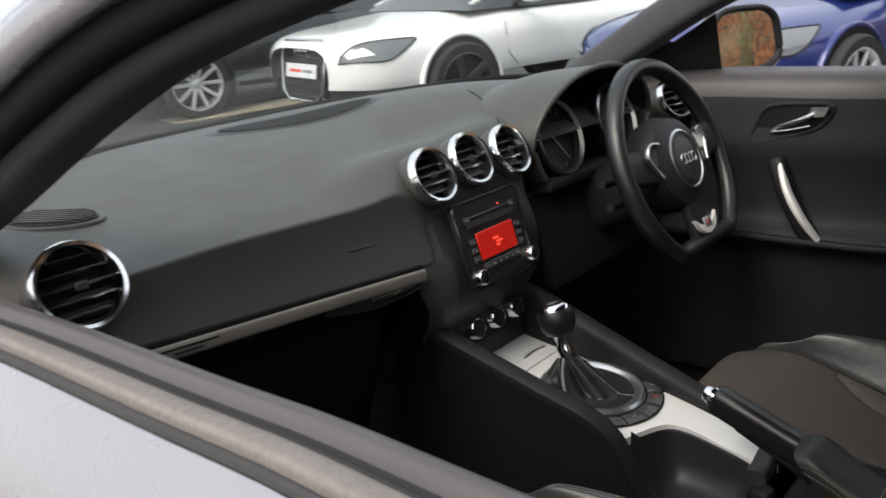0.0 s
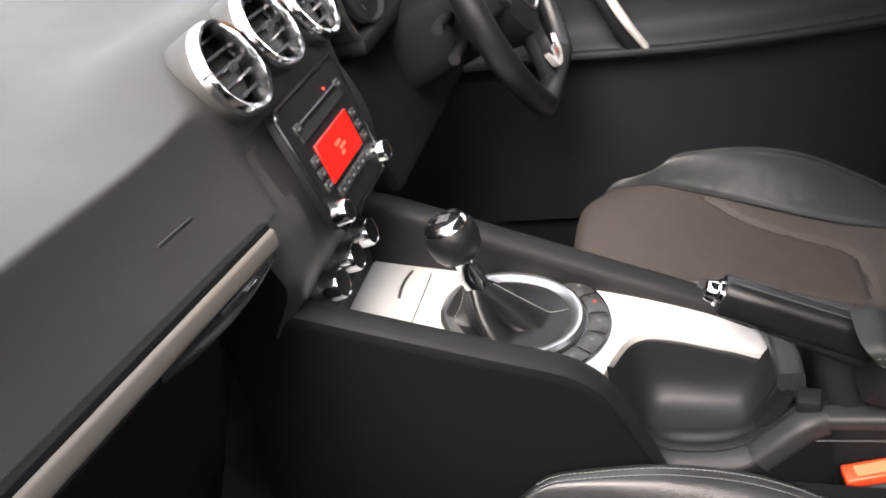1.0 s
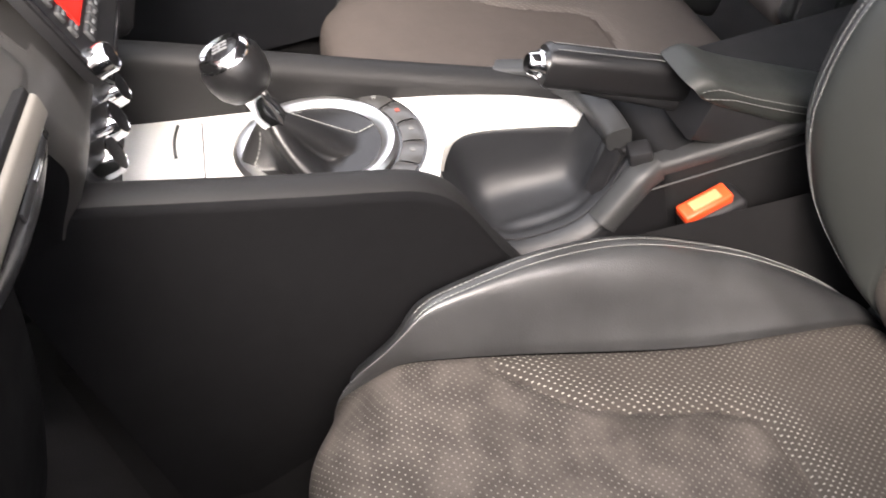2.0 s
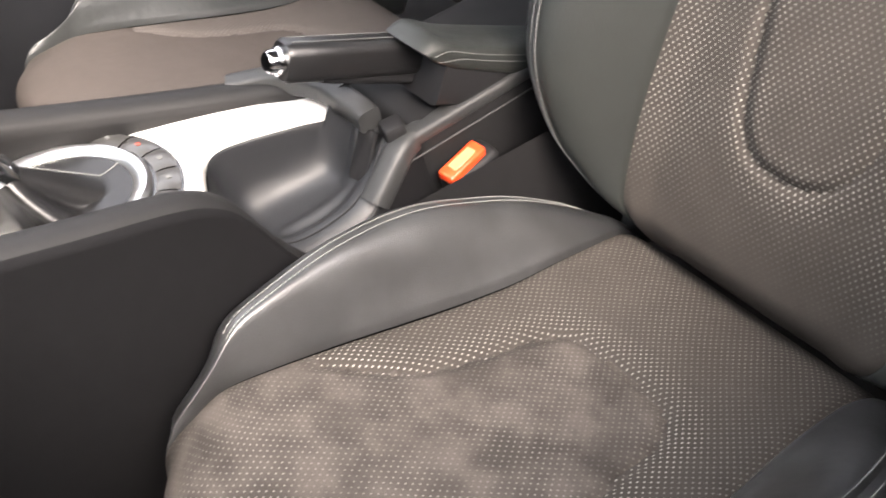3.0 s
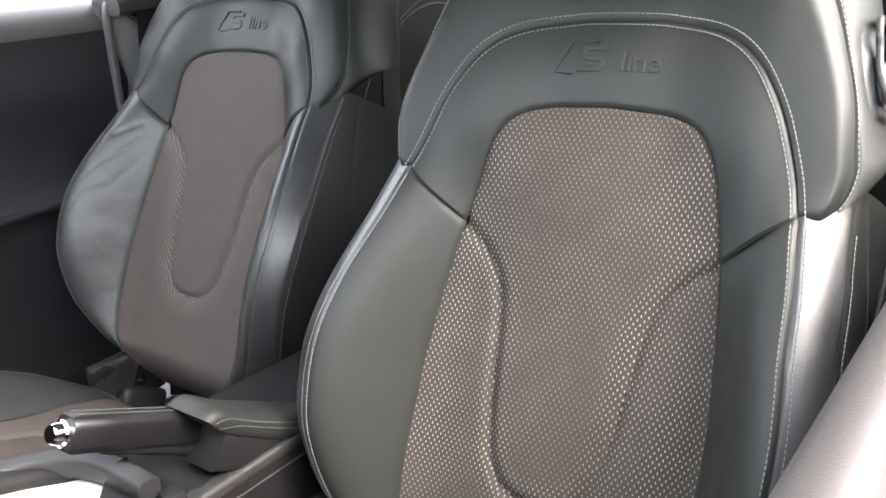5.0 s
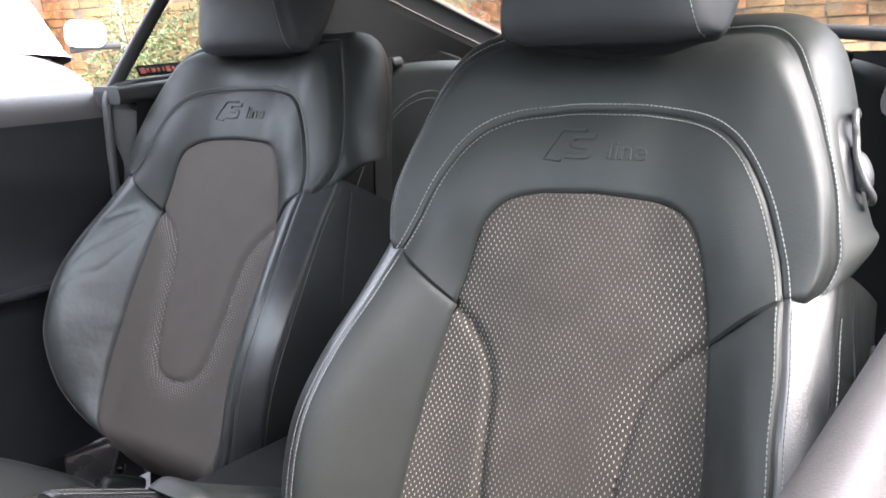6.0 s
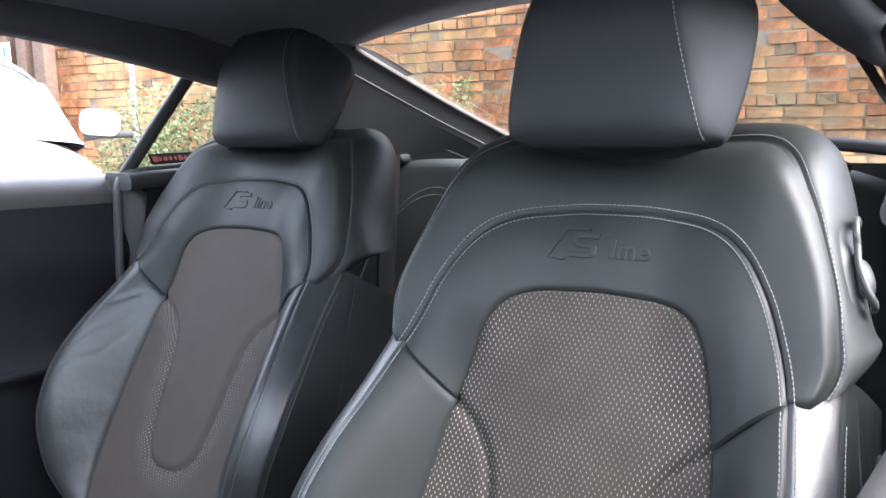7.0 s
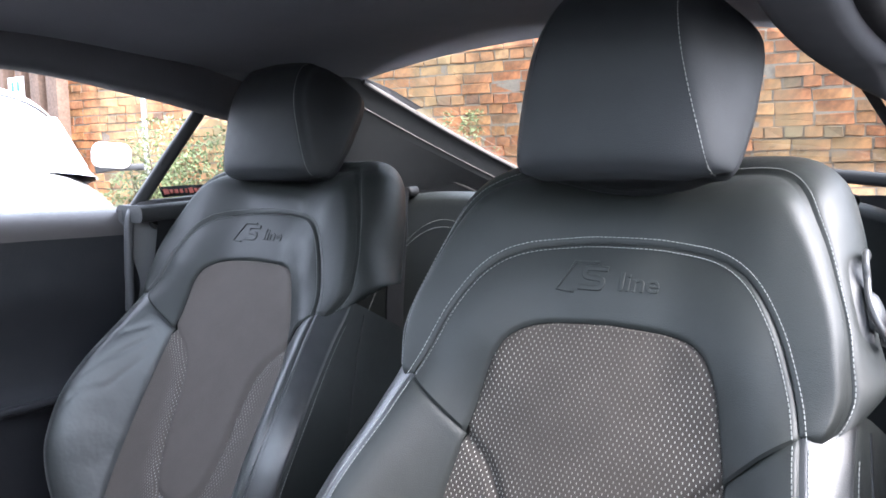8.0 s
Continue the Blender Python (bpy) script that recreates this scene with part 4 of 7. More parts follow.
def stack_shoulder(a, b):
    """The moulding runs on down beside the centre stack: a face, a soft roll and a side that goes back to the bulkhead."""
    z = 0.835 - 0.172 * b
    h = (0.868 - z) / 0.30
    face = 0.022 - 0.026 * sstep(0, 0.35, h) + 0.045 * sstep(0.45, 0.75, h) - 0.0005
    edge = -0.164 + 0.046 * sstep(0.05, 1.0, b)
    f = min(1.0, (0.887 - z) / 0.10)          # tucked behind the fascia at the top
    face += (1 - sstep(0.15, 0.42, b)) * (0.0225 - 0.021 * f + 0.005 * math.sin(math.pi * f) - face)
    r = 0.026
    if a < 0.3:
        return -0.100 + (edge + 0.100) * a / 0.3, face, z
    if a < 0.7:
        ang = (a - 0.3) / 0.4 * math.pi * 0.47
        return edge - r * math.sin(ang), face + r * (1 - math.cos(ang)), z
    k = (a - 0.7) / 0.3
    return edge - r - 0.004 * k, face + r + 0.13 * k, z


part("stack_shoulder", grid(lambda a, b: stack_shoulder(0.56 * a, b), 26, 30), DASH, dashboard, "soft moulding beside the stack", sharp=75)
# same moulding further back; its shade is put into the darker colour
part("dash_flank", grid(lambda a, b: stack_shoulder(0.56 + 0.44 * a, b), 20, 30), SHADED_SOFT, dashboard, "side of the stack darkened for shade", sharp=75)

# centre stack
def stack(a, b):
    ang = (a - 0.5) * 2
    half = 0.122 - 0.02 * sstep(0.1, 0.95, b)
    z = 0.868 - 0.30 * b
    if abs(ang) < 0.7:
        x, y = ang / 0.7 * half * 0.93, 0.0
    else:
        k = (abs(ang) - 0.7) / 0.3
        x = math.copysign(half * (0.93 + 0.07 * math.sin(k * 1.57)), ang)
        y = 0.012 * (1 - math.cos(min(k * 3, 1.57))) + max(0, k - 0.4) * 0.32
    return x, 0.022 - 0.026 * sstep(0, 0.35, b) + 0.045 * sstep(0.45, 0.75, b) + y + 0.001, z


part("stack_cover", grid(stack, 50, 24), STACK, dashboard, "dark middle cover")
RADIO = Matrix.Translation((0, 0.0, 0.79)) @ pose(0, 0, 0, 79)   # local x across, y up the face, z towards the cabin


def on_radio(x, y, h=0.0, wide=0.81):
    return RADIO @ Matrix.Translation((x * 0.81 - 0.008, y, h)) @ Matrix.Diagonal((wide, 1, 1, 1))


radio = thing("car_radio", "black car radio with a glowing red screen", "car radio", (0, 0.02, 0.79))
bezel_line = [(-0.093, 0.052), (-0.086, 0.06), (0.086, 0.06), (0.093, 0.052), (0.086, -0.05), (0.076, -0.062), (-0.076, -0.062), (-0.086, -0.05)]
part("bezel", moved(slab(bezel_line, 0.012), on_radio(0, 0, -0.001)), BLACK, radio, "matt black bezel")
part("bezel_rim", sweep([on_radio(0, 0, 0.010) @ Vector((x * 1.02, y * 1.03, 0)) for x, y in bezel_line], ring(0.0022, 6), up=FACE, closed=True), GLOSS_BLACK, radio)
part("disc_slot", moved(block(0.118, 0.006, 0.003, 0.001, 1), on_radio(0, 0.036, 0.012)), GLOSS_BLACK, radio)
part("slot_ledge", moved(block(0.14, 0.016, 0.005, 0.0015, 1), on_radio(0, 0.030, 0.0105)), GREY_PLASTIC, radio)
screen = part("screen", moved(block(0.108, 0.040, 0.003, 0.001, 1), on_radio(0, -0.006, 0.0115)), RED_SCREEN, radio, "glowing red screen")
for dx, dy, w in ((-0.004, 0.002, 0.016), (0.004, -0.004, 0.018), (-0.002, -0.009, 0.01)):
    part("screen_bar", moved(block(w, 0.003, 0.001, 0, 1), on_radio(dx, dy - 0.004, 0.0135)), RED_LIGHT, screen)
for sx in (-1, 1):
    for k in range(4):
        part("button", moved(block(0.015, 0.009, 0.005, 0.0012, 1), on_radio(sx * 0.067, 0.016 - 0.0125 * k + 0.02 * (k == 0), 0.0115)), GREY_PLASTIC, radio)
        part("button_mark", moved(block(0.007, 0.002, 0.0008, 0, 1), on_radio(sx * 0.067, 0.016 - 0.0125 * k + 0.02 * (k == 0), 0.0145)), STEEL, radio)
for k in range(6):
    part("button", moved(block(0.0165, 0.010, 0.005, 0.0012, 1), on_radio(-0.045 + 0.018 * k, -0.036, 0.0115)), GREY_PLASTIC, radio)
    part("button_mark", moved(block(0.006, 0.0018, 0.0008, 0, 1), on_radio(-0.045 + 0.018 * k, -0.036, 0.0145)), STEEL, radio)
part("red_light", moved(block(0.004, 0.002, 0.001, 0, 1), on_radio(0.03, 0.043, 0.0125)), RED_LIGHT, radio)


def knob(m, r, h, parent, cap=GLOSS_BLACK):
    k = part("knob", moved(lathe([(r * 1.06, 0), (r, h * 0.3), (r * 0.96, h * 0.9), (r * 0.86, h), (r * 0.8, h * 0.97)], 28), m), CHROME, parent, "chrome knob")
    part("knob_face", moved(lathe([(r * 0.81, h * 0.975), (r * 0.5, h * 1.02), (0.0004, h * 1.04)], 24), m), cap, k)


for sx in (-1, 1):
    knob(on_radio(sx * 0.078, -0.046, 0.010, 1.0), 0.0115, 0.014, radio)

climate = thing("climate_panel", "black heater panel with three chrome-ringed knobs", "heater controls", (0, 0.0, 0.66))
CLIM = Matrix.Translation((0, 0.034, 0.661)) @ pose(0, 0, 0, 80)
part("panel", moved(slab([(-0.085, 0.03), (0.085, 0.03), (0.078, -0.03), (-0.078, -0.03)], 0.008), CLIM @ Matrix.Translation((0, 0, -0.004))), BLACK, climate)
for k in (-1, 0, 1):
    knob(CLIM @ Matrix.Translation((k * 0.05, -0.004, 0.004)), 0.0165, 0.02, climate, BLACK)
for k in range(4):
    part("button", moved(block(0.02, 0.008, 0.004, 0.001, 1), CLIM @ Matrix.Translation((-0.045 + 0.03 * k, 0.022, 0.004))), GREY_PLASTIC, climate)

# instrument hood with two dials
cluster = thing("instrument_cluster", "black hooded instrument cluster with two round dials", "instruments", (0.345, 0.06, 0.9))


def arch_pt(a, grow=1.0, floor_z=0.83):
    ang = radians(-28 + 236 * a)
    return 0.345 + 0.205 * grow * math.cos(ang) * (1.0 if math.sin(ang) > 0 else 0.96), 0.885 + 0.112 * grow * math.sin(ang)


def hood(a, b):
    x, z = arch_pt(a, 1 + 0.02 * math.sin(min(b * 10, 1.57)) - 0.42 * b ** 1.4)
    top = max(0.0, math.sin(radians(-28 + 236 * a)))
    y = -0.012 * top + 0.012 * (1 - top) + 0.30 * b
    return x, y, z + 0.012 * sstep(0.0, 0.5, b)


def hood_in(a, b):
    x, z = arch_pt(a, 0.965 - 0.14 * b)
    top = max(0.0, math.sin(radians(-28 + 236 * a)))
    return x, -0.012 * top + 0.012 * (1 - top) + 0.10 * b, z + 0.003


hood_part = part("hood", grid(hood, 60, 16), DASH, cluster, "soft grey hood")
part("hood_lining", grid(hood_in, 60, 8), BLACK, cluster)
part("hood_rim", sweep([Vector(hood(k / 50, 0)).lerp(Vector(hood_in(k / 50, 0)), 0.5) for k in range(51)], ring(0.0048, 8), up=(0, 1, 0)), DASH, cluster)
part("back_plate", moved(block(0.27, 0.01, 0.13, 0.004), Matrix.Translation((0.345, 0.095, 0.88))), BLACK, cluster)
part("lower_ledge", moved(block(0.34, 0.10, 0.02, 0.006), Matrix.Translation((0.345, 0.055, 0.822))), BLACK, cluster)
for dx in (-0.098, 0.098):
    m = Matrix.Translation((0.345 + dx, 0.034, 0.892)) @ Vector((0, -0.97, 0.22)).to_track_quat("Z", "X").to_matrix().to_4x4()
    dial = part("dial", moved(lathe([(0.064, -0.03), (0.064, 0.010), (0.060, -0.004), (0.030, -0.008), (0.0, -0.008)], 40), m), BLACK, cluster, "dark dial")
    part("dial_ring", moved(lathe([(0.064, 0.004), (0.0655, 0.013), (0.0625, 0.015), (0.060, 0.008)], 48), m), SATIN, dial, "thin chrome ring")
    for k in range(13):
        a = radians(-130 + 260 * k / 12)
        part("tick", moved(block(0.0015, 0.007, 0.0008, 0, 1), m @ Matrix.Translation((0.05 * math.sin(a), 0.05 * math.cos(a), -0.004)) @ pose(0, 0, 0, 0, 0, -math.degrees(a))), STEEL, dial)
    part("needle", moved(block(0.0022, 0.045, 0.001, 0, 1), m @ pose(0, 0, -0.002, 0, 0, 125) @ Matrix.Translation((0, 0.02, 0))), STEEL, dial)
part("fascia", moved(block(0.40, 0.03, 0.16, 0.012), Matrix.Translation((0.345, 0.03, 0.73)) @ pose(0, 0, 0, -12)), DEEP, dashboard, "black knee panel, deepened for footwell shade")
part("outer_fascia", grid(lambda a, b: (0.54 + 0.16 * a, 0.021 - 0.02 * b, 0.9 - 0.1 * b), 14, 8), DASH, dashboard)

# ---- steering wheel ----
wheel = thing("steering_wheel", "black leather flat-bottomed steering wheel with silver details", "steering wheel", (0.325, -0.1, 0.84))
WM = Matrix.Translation((0.366, -0.120, 0.822)) @ pose(0, 0, 0, 73) @ Matrix.Diagonal((0.96, 0.96, 0.96, 1))   # local x across, y up the rim, z to the driver
flat = math.acos(0.147 / 0.178)
rim_pts = []
for k in range(72):
    a = -math.pi / 2 + flat + (2 * math.pi - 2 * flat) * k / 71
    rim_pts.append(WM @ Vector((0.178 * math.cos(a), 0.178 * math.sin(a), 0)))
wl, wr = rim_pts[-1], rim_pts[0]
rim_pts += [wl.lerp(wr, k / 12) for k in range(1, 12)]
part("rim", sweep(rim_pts, ring(0.0138, 14, 0.0165), up=WM.to_3x3() @ Vector((0, 0, 1)), closed=True), BLACK_LEATHER, wheel, "black leather rim")
part("rim_stitching", sweep([Vector(p) + (WM.translation - Vector(p)).normalized() * 0.0142 for p in rim_pts], ring(0.001, 4), closed=True), DARK_THREAD, wheel)
part("hub", moved(lathe([(0.094, -0.04), (0.099, -0.012), (0.088, 0.012), (0.058, 0.023), (0.0, 0.027)], 40), WM @ Matrix.Diagonal((1.0, 0.88, 1, 1))), BLACK, wheel, "black airbag hub")
part("hub_ring", moved(lathe([(0.053, 0.018), (0.0535, 0.024), (0.05, 0.0255), (0.0475, 0.022)], 48), WM), SATIN, wheel, "satin silver ring")
part("hub_disc", moved(lathe([(0.049, 0.021), (0.03, 0.027), (0.0, 0.0285)], 40), WM), GREY_PLASTIC, wheel)
for k in range(4):
    part("emblem_link", moved(lathe([(0.0065, 0.0275), (0.0082, 0.0295), (0.0098, 0.0275)], 20), WM @ Matrix.Translation((-0.0195 + 0.013 * k, 0, 0))), SATIN, wheel)
for sx in (-1, 1):
    part("spoke", sweep(smooth_path([WM @ Vector((sx * 0.07, 0.004, 0.0)), WM @ Vector((sx * 0.115, 0.012, -0.004)), WM @ Vector((sx * 0.17, 0.02, -0.002))], 10), soft_rect(0.022, 0.058, 0.008), up=WM.to_3x3() @ Vector((0, 1, 0))), BLACK, wheel)
    part("spoke_insert", sweep(smooth_path([WM @ Vector((sx * 0.072, 0.040, 0.018)), WM @ Vector((sx * 0.096, 0.044, 0.016)), WM @ Vector((sx * 0.110, 0.026, 0.013)), WM @ Vector((sx * 0.100, 0.004, 0.013)), WM @ Vector((sx * 0.088, -0.016, 0.015))], 20), soft_rect(0.005, 0.010, 0.002), up=WM.to_3x3() @ Vector((0, 0, 1))), SATIN, wheel, "satin silver insert")
    plate = [(sx * x, y) for x, y in ((0.072, 0.040), (0.094, 0.042), (0.107, 0.027), (0.099, 0.006), (0.078, 0.008))]
    part("spoke_plate", moved(slab(plate, 0.006, 0.0015), WM @ Matrix.Translation((0, 0, 0.008))), ALU if sx > 0 else GREY_PLASTIC, wheel, "silver switch plate" if sx > 0 else "")
part("lower_spoke", sweep(smooth_path([WM @ Vector((0, -0.06, 0.002)), WM @ Vector((0, -0.1, 0.0)), WM @ Vector((0, -0.145, 0.0))], 8), soft_rect(0.06, 0.02, 0.006), up=WM.to_3x3() @ Vector((0, 0, 1))), BLACK, wheel)
crescent = [(-0.043, 0.016), (-0.033, -0.004), (-0.018, -0.013), (0.0, -0.016), (0.018, -0.013), (0.033, -0.004), (0.043, 0.016), (0.031, 0.007), (0.016, 0.001), (0.0, -0.001), (-0.016, 0.001), (-0.031, 0.007)]
part("lower_clip", moved(slab(crescent, 0.007), WM @ Matrix.Translation((0, -0.12, 0.012))), ALU, wheel, "satin silver crescent clip")
part("badge_plate", moved(block(0.026, 0.018, 0.004, 0.0015, 2), WM @ Matrix.Translation((0, -0.116, 0.018))), STEEL, wheel, "small steel badge plate")
part("badge_bar", moved(block(0.007, 0.008, 0.002, 0.0006, 1), WM @ Matrix.Translation((-0.004, -0.116, 0.0205))), DULL_RED, wheel)
part("column", sweep([WM @ Vector((0, -0.01, -0.03)), WM @ Vector((0, -0.02, -0.2))], soft_rect(0.12, 0.11, 0.03)), DEEP, wheel, "black column cowl")
for sx, dy in ((-1, 0.0), (1, 0.0), (-1, -0.04)):
    part("stalk", sweep([WM @ Vector((sx * 0.04, dy, -0.07)), WM @ Vector((sx * 0.13, dy + 0.01, -0.055)), WM @ Vector((sx * 0.17, dy + 0.012, -0.05))], ring(0.007, 10)), DEEP, wheel)

# ---- centre console ----
def deck_z(y):
    return 0.50 + 0.22 * (y + 0.38)


console = thing("centre_console", "dark centre console with a brushed aluminium deck", "centre console", (0, -0.2, 0.3))
PAD_TOP = [(-0.42, 0.512), (-0.36, 0.522), (-0.32, 0.530), (-0.24, 0.556), (-0.12, 0.606), (-0.02, 0.652), (0.03, 0.672), (0.1, 0.69)]
PAD_X = [(-0.40, 0.04), (-0.36, 0.058), (-0.32, 0.076), (-0.24, 0.095), (-0.12, 0.108), (0.03, 0.116), (0.1, 0.12)]


NEAR_TOP = [(-0.42, 0.49), (-0.385, 0.474), (-0.36, 0.458), (-0.33, 0.446), (-0.29, 0.445), (-0.272, 0.452), (-0.258, 0.48), (-0.245, 0.52), (-0.232, 0.554), (-0.215, 0.576), (-0.19, 0.593), (-0.12, 0.624), (-0.02, 0.666), (0.03, 0.686), (0.1, 0.702)]
NEAR_X = [(-0.42, 0.064), (-0.37, 0.077), (-0.33, 0.083), (-0.28, 0.084), (-0.25, 0.092), (-0.2, 0.1), (-0.12, 0.108), (0.03, 0.116), (0.1, 0.12)]


def pad(side, y_end, lo=0.0, hi=1.0):
    def fn(q, b):
        a = lo + (hi - lo) * q
        y = y_end + (0.10 - y_end) * b
        top, x = (curve_table(PAD_TOP, y), curve_table(PAD_X, y)) if side > 0 else (curve_table(NEAR_TOP, y), curve_table(NEAR_X, y))
        end = sstep(0.0, 0.10, b)
        w = 0.02
        ang = math.pi * min(max((a - 0.25) / 0.45, 0), 1)
        if a < 0.25:
            low_z = min(deck_z(y) - 0.01, top - 0.03)
            px, pz = x - w * 0.9, low_z + (top - w * 0.7 - low_z) * a / 0.25
        elif a < 0.70:
            px, pz = x + 0.002 - w * 0.95 * math.cos(ang), top - w * 0.7 + w * 0.7 * math.sin(ang)
        else:
            k = (a - 0.70) / 0.30
            px, pz = x + w + 0.018 * math.sin(k * 1.4), top - w * 0.7 - k * 0.36
        drop = (1 - end) * (0.0 if side < 0 else 0.012)
        return side * px, y, pz - drop
    return grid(fn, 26, 90)


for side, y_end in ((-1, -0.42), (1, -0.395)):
    # one pad in two tones: lit top painted paler, shaded side near-black
    part("pad_rail", pad(side, y_end, 0.0, 0.60), CONSOLE_TOP, console, "dark grey upper rail in the paler lit tone")
    part("knee_pad", pad(side, y_end, 0.60, 1.0), SHADED_SOFT, console, "soft knee pad darkened as the shaded side")

for k, (mt, rad) in ((0.26, (BLACK, 0.0016)), (0.47, (DULL_THREAD, 0.0007))):
    fold = []
    for q in range(25):
        y = -0.30 + 0.38 * q / 24
        fold.append((-(curve_table(NEAR_X, y) + 0.0205 + 0.018 * math.sin(k * 1.4)), y, min(curve_table(NEAR_TOP, y), 0.56 + 0.3 * (y + 0.2)) - 0.014 - k * 0.36))
    part("pad_seam", sweep(fold, ring(rad, 6)), mt, console)

# aluminium deck, cut away round the storage bin
deck_line = smooth_path([(-0.10, 0.03, 0), (0.0, 0.045, 0), (0.112, 0.03, 0), (0.108, -0.1, 0), (0.09, -0.22, 0), (0.07, -0.30, 0), (0.045, -0.365, 0), (0.018, -0.392, 0), (-0.002, -0.383, 0),
                         (0.002, -0.34, 0), (0.012, -0.29, 0), (0.012, -0.262, 0), (0.0, -0.245, 0), (-0.03, -0.232, 0), (-0.06, -0.223, 0), (-0.078, -0.212, 0), (-0.092, -0.16, 0), (-0.1, -0.08, 0)], 120, closed=True)


def fill(outline, top, depth):
    """A cut sheet of any outline: triangulated top and a rim."""
    bm = bmesh.new()
    vs = [bm.verts.new((p.x, p.y, top(p.x, p.y))) for p in outline]
    es = [bm.edges.new((vs[i], vs[(i + 1) % len(vs)])) for i in range(len(vs))]
    bmesh.ops.triangle_fill(bm, edges=es, use_beauty=True)
    ext = bmesh.ops.extrude_face_region(bm, geom=bm.faces[:])
    for v in [g for g in ext["geom"] if isinstance(g, bmesh.types.BMVert)]:
        v.co.z -= depth
    bm.verts.index_update()
    out = [tuple(v.co) for v in bm.verts], [tuple(v.index for v in f.verts) for f in bm.faces]
    bm.free()
    return out


part("deck", fill(deck_line, lambda x, y: deck_z(y) + 0.06 * max(0.0, y - 0.0) ** 1 * 0.5, 0.012), ALU, console, "brushed aluminium deck", sharp=25)
part("ash_lid_seam", sweep([(-0.03, -0.028, deck_z(-0.028) + 0.0008), (0.085, -0.028, deck_z(-0.028) + 0.0004)], ring(0.0007, 5)), GREY_PLASTIC, console)
part("ash_lid_recess", sweep(smooth_path([(0.03, -0.004, deck_z(-0.004) + 0.0006), (0.06, -0.002, deck_z(-0.002) + 0.0006), (0.085, -0.006, deck_z(-0.006) + 0.0006)], 10), ring(0.002, 6)), SATIN, console)

# storage bin: an open tray, its far wall under the deck, its near lip low
WALL_X = [(-0.40, -0.008), (-0.383, -0.004), (-0.34, 0.002), (-0.29, 0.010), (-0.262, 0.008), (-0.246, -0.006), (-0.236, -0.03), (-0.228, -0.052)]
LIP_X = [(-0.40, -0.046), (-0.37, -0.057), (-0.33, -0.064), (-0.28, -0.063), (-0.25, -0.062), (-0.228, -0.066)]
FLOOR_Z = [(-0.40, 0.502), (-0.385, 0.497), (-0.372, 0.480), (-0.36, 0.459), (-0.345, 0.448), (-0.275, 0.447), (-0.255, 0.452), (-0.242, 0.475), (-0.228, 0.515)]
LIP_Z = [(-0.40, 0.493), (-0.385, 0.482), (-0.36, 0.463), (-0.33, 0.452), (-0.28, 0.452), (-0.255, 0.466), (-0.24, 0.49), (-0.228, 0.53)]


def tray(a, b):
    y = -0.40 + 0.172 * a
    wx, lx, fz, lz = (curve_table(t, y) for t in (WALL_X, LIP_X, FLOOR_Z, LIP_Z))
    dz = deck_z(y) - 0.004
    pts = [(wx, dz), (wx - 0.002, dz - 0.006), (wx - 0.004, fz + 0.028), (wx - 0.009, fz + 0.013), (wx - 0.017, fz + 0.004), (wx - 0.029, fz), (lx + 0.024, fz), (lx + 0.012, fz + 0.003), (lx + 0.003, lz - 0.004),
           (lx - 0.007, lz + 0.001), (lx - 0.018, lz + 0.002), (lx - 0.029, lz - 0.003), (lx - 0.036, lz - 0.014), (lx - 0.039, lz - 0.05), (lx - 0.045, lz - 0.14), (lx - 0.06, lz - 0.28)]
    x, z = arc_at(pts, b)
    return x, y, z


part("storage_bin", grid(tray, 48, 61), TRAY, console, "open dark grey storage tray", sharp=70)
part("bin_seam", sweep([Vector(tray(k / 30, 0.66)) + Vector((0, 0, 0.0008)) for k in range(31)], ring(0.0009, 5)), BLACK, console)
part("rear_bridge", sweep(smooth_path([(0.090, -0.318, 0.520), (0.070, -0.352, 0.519), (0.044, -0.373, 0.518), (0.015, -0.385, 0.517), (-0.015, -0.389, 0.515), (-0.040, -0.391, 0.513), (-0.056, -0.391, 0.511)], 40), soft_rect(0.024, 0.024, 0.006)), GREY_PLASTIC, console, "dark grey bridge behind the deck")
# solid black block stands for the dark of the gap below the bridge
part("bridge_foot", moved(block(0.022, 0.018, 0.028, 0.006, 3), Matrix.Translation((-0.047, -0.398, 0.484)) @ pose(0, 0, 0, -10, 0, 10)), BLACK, console)
part("hinge_tab", moved(block(0.022, 0.022, 0.018, 0.004, 2), Matrix.Translation((-0.070, -0.404, 0.499)) @ pose(0, 0, 0, 0, 0, -12)), BLACK, console, "black hinge tab")
part("tray_post", sweep(smooth_path([(-0.076, -0.414, 0.484), (-0.082, -0.398, 0.482), (-0.086, -0.380, 0.470), (-0.090, -0.355, 0.452)], 20), soft_rect(0.026, 0.026, 0.008)), GREY_PLASTIC, console, "rounded end of the tray's rim")
part("bin_slot", sweep(smooth_path([(-0.052, -0.389, 0.500), (-0.054, -0.376, 0.480), (-0.058, -0.360, 0.458)], 10), soft_rect(0.024, 0.007, 0.0025)), GLOSS_BLACK, console, "black slot")

# tunnel flanks and rear part of the console
for s in (-1, 1):
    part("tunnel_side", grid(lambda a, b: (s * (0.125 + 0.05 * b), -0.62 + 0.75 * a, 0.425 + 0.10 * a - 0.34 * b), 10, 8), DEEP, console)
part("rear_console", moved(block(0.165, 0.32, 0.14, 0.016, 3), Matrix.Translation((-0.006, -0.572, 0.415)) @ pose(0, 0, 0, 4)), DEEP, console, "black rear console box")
part("console_seam", sweep([(-0.0893, -0.405, 0.470), (-0.0893, -0.56, 0.462)], ring(0.0009, 5)), GREY_PLASTIC, console)
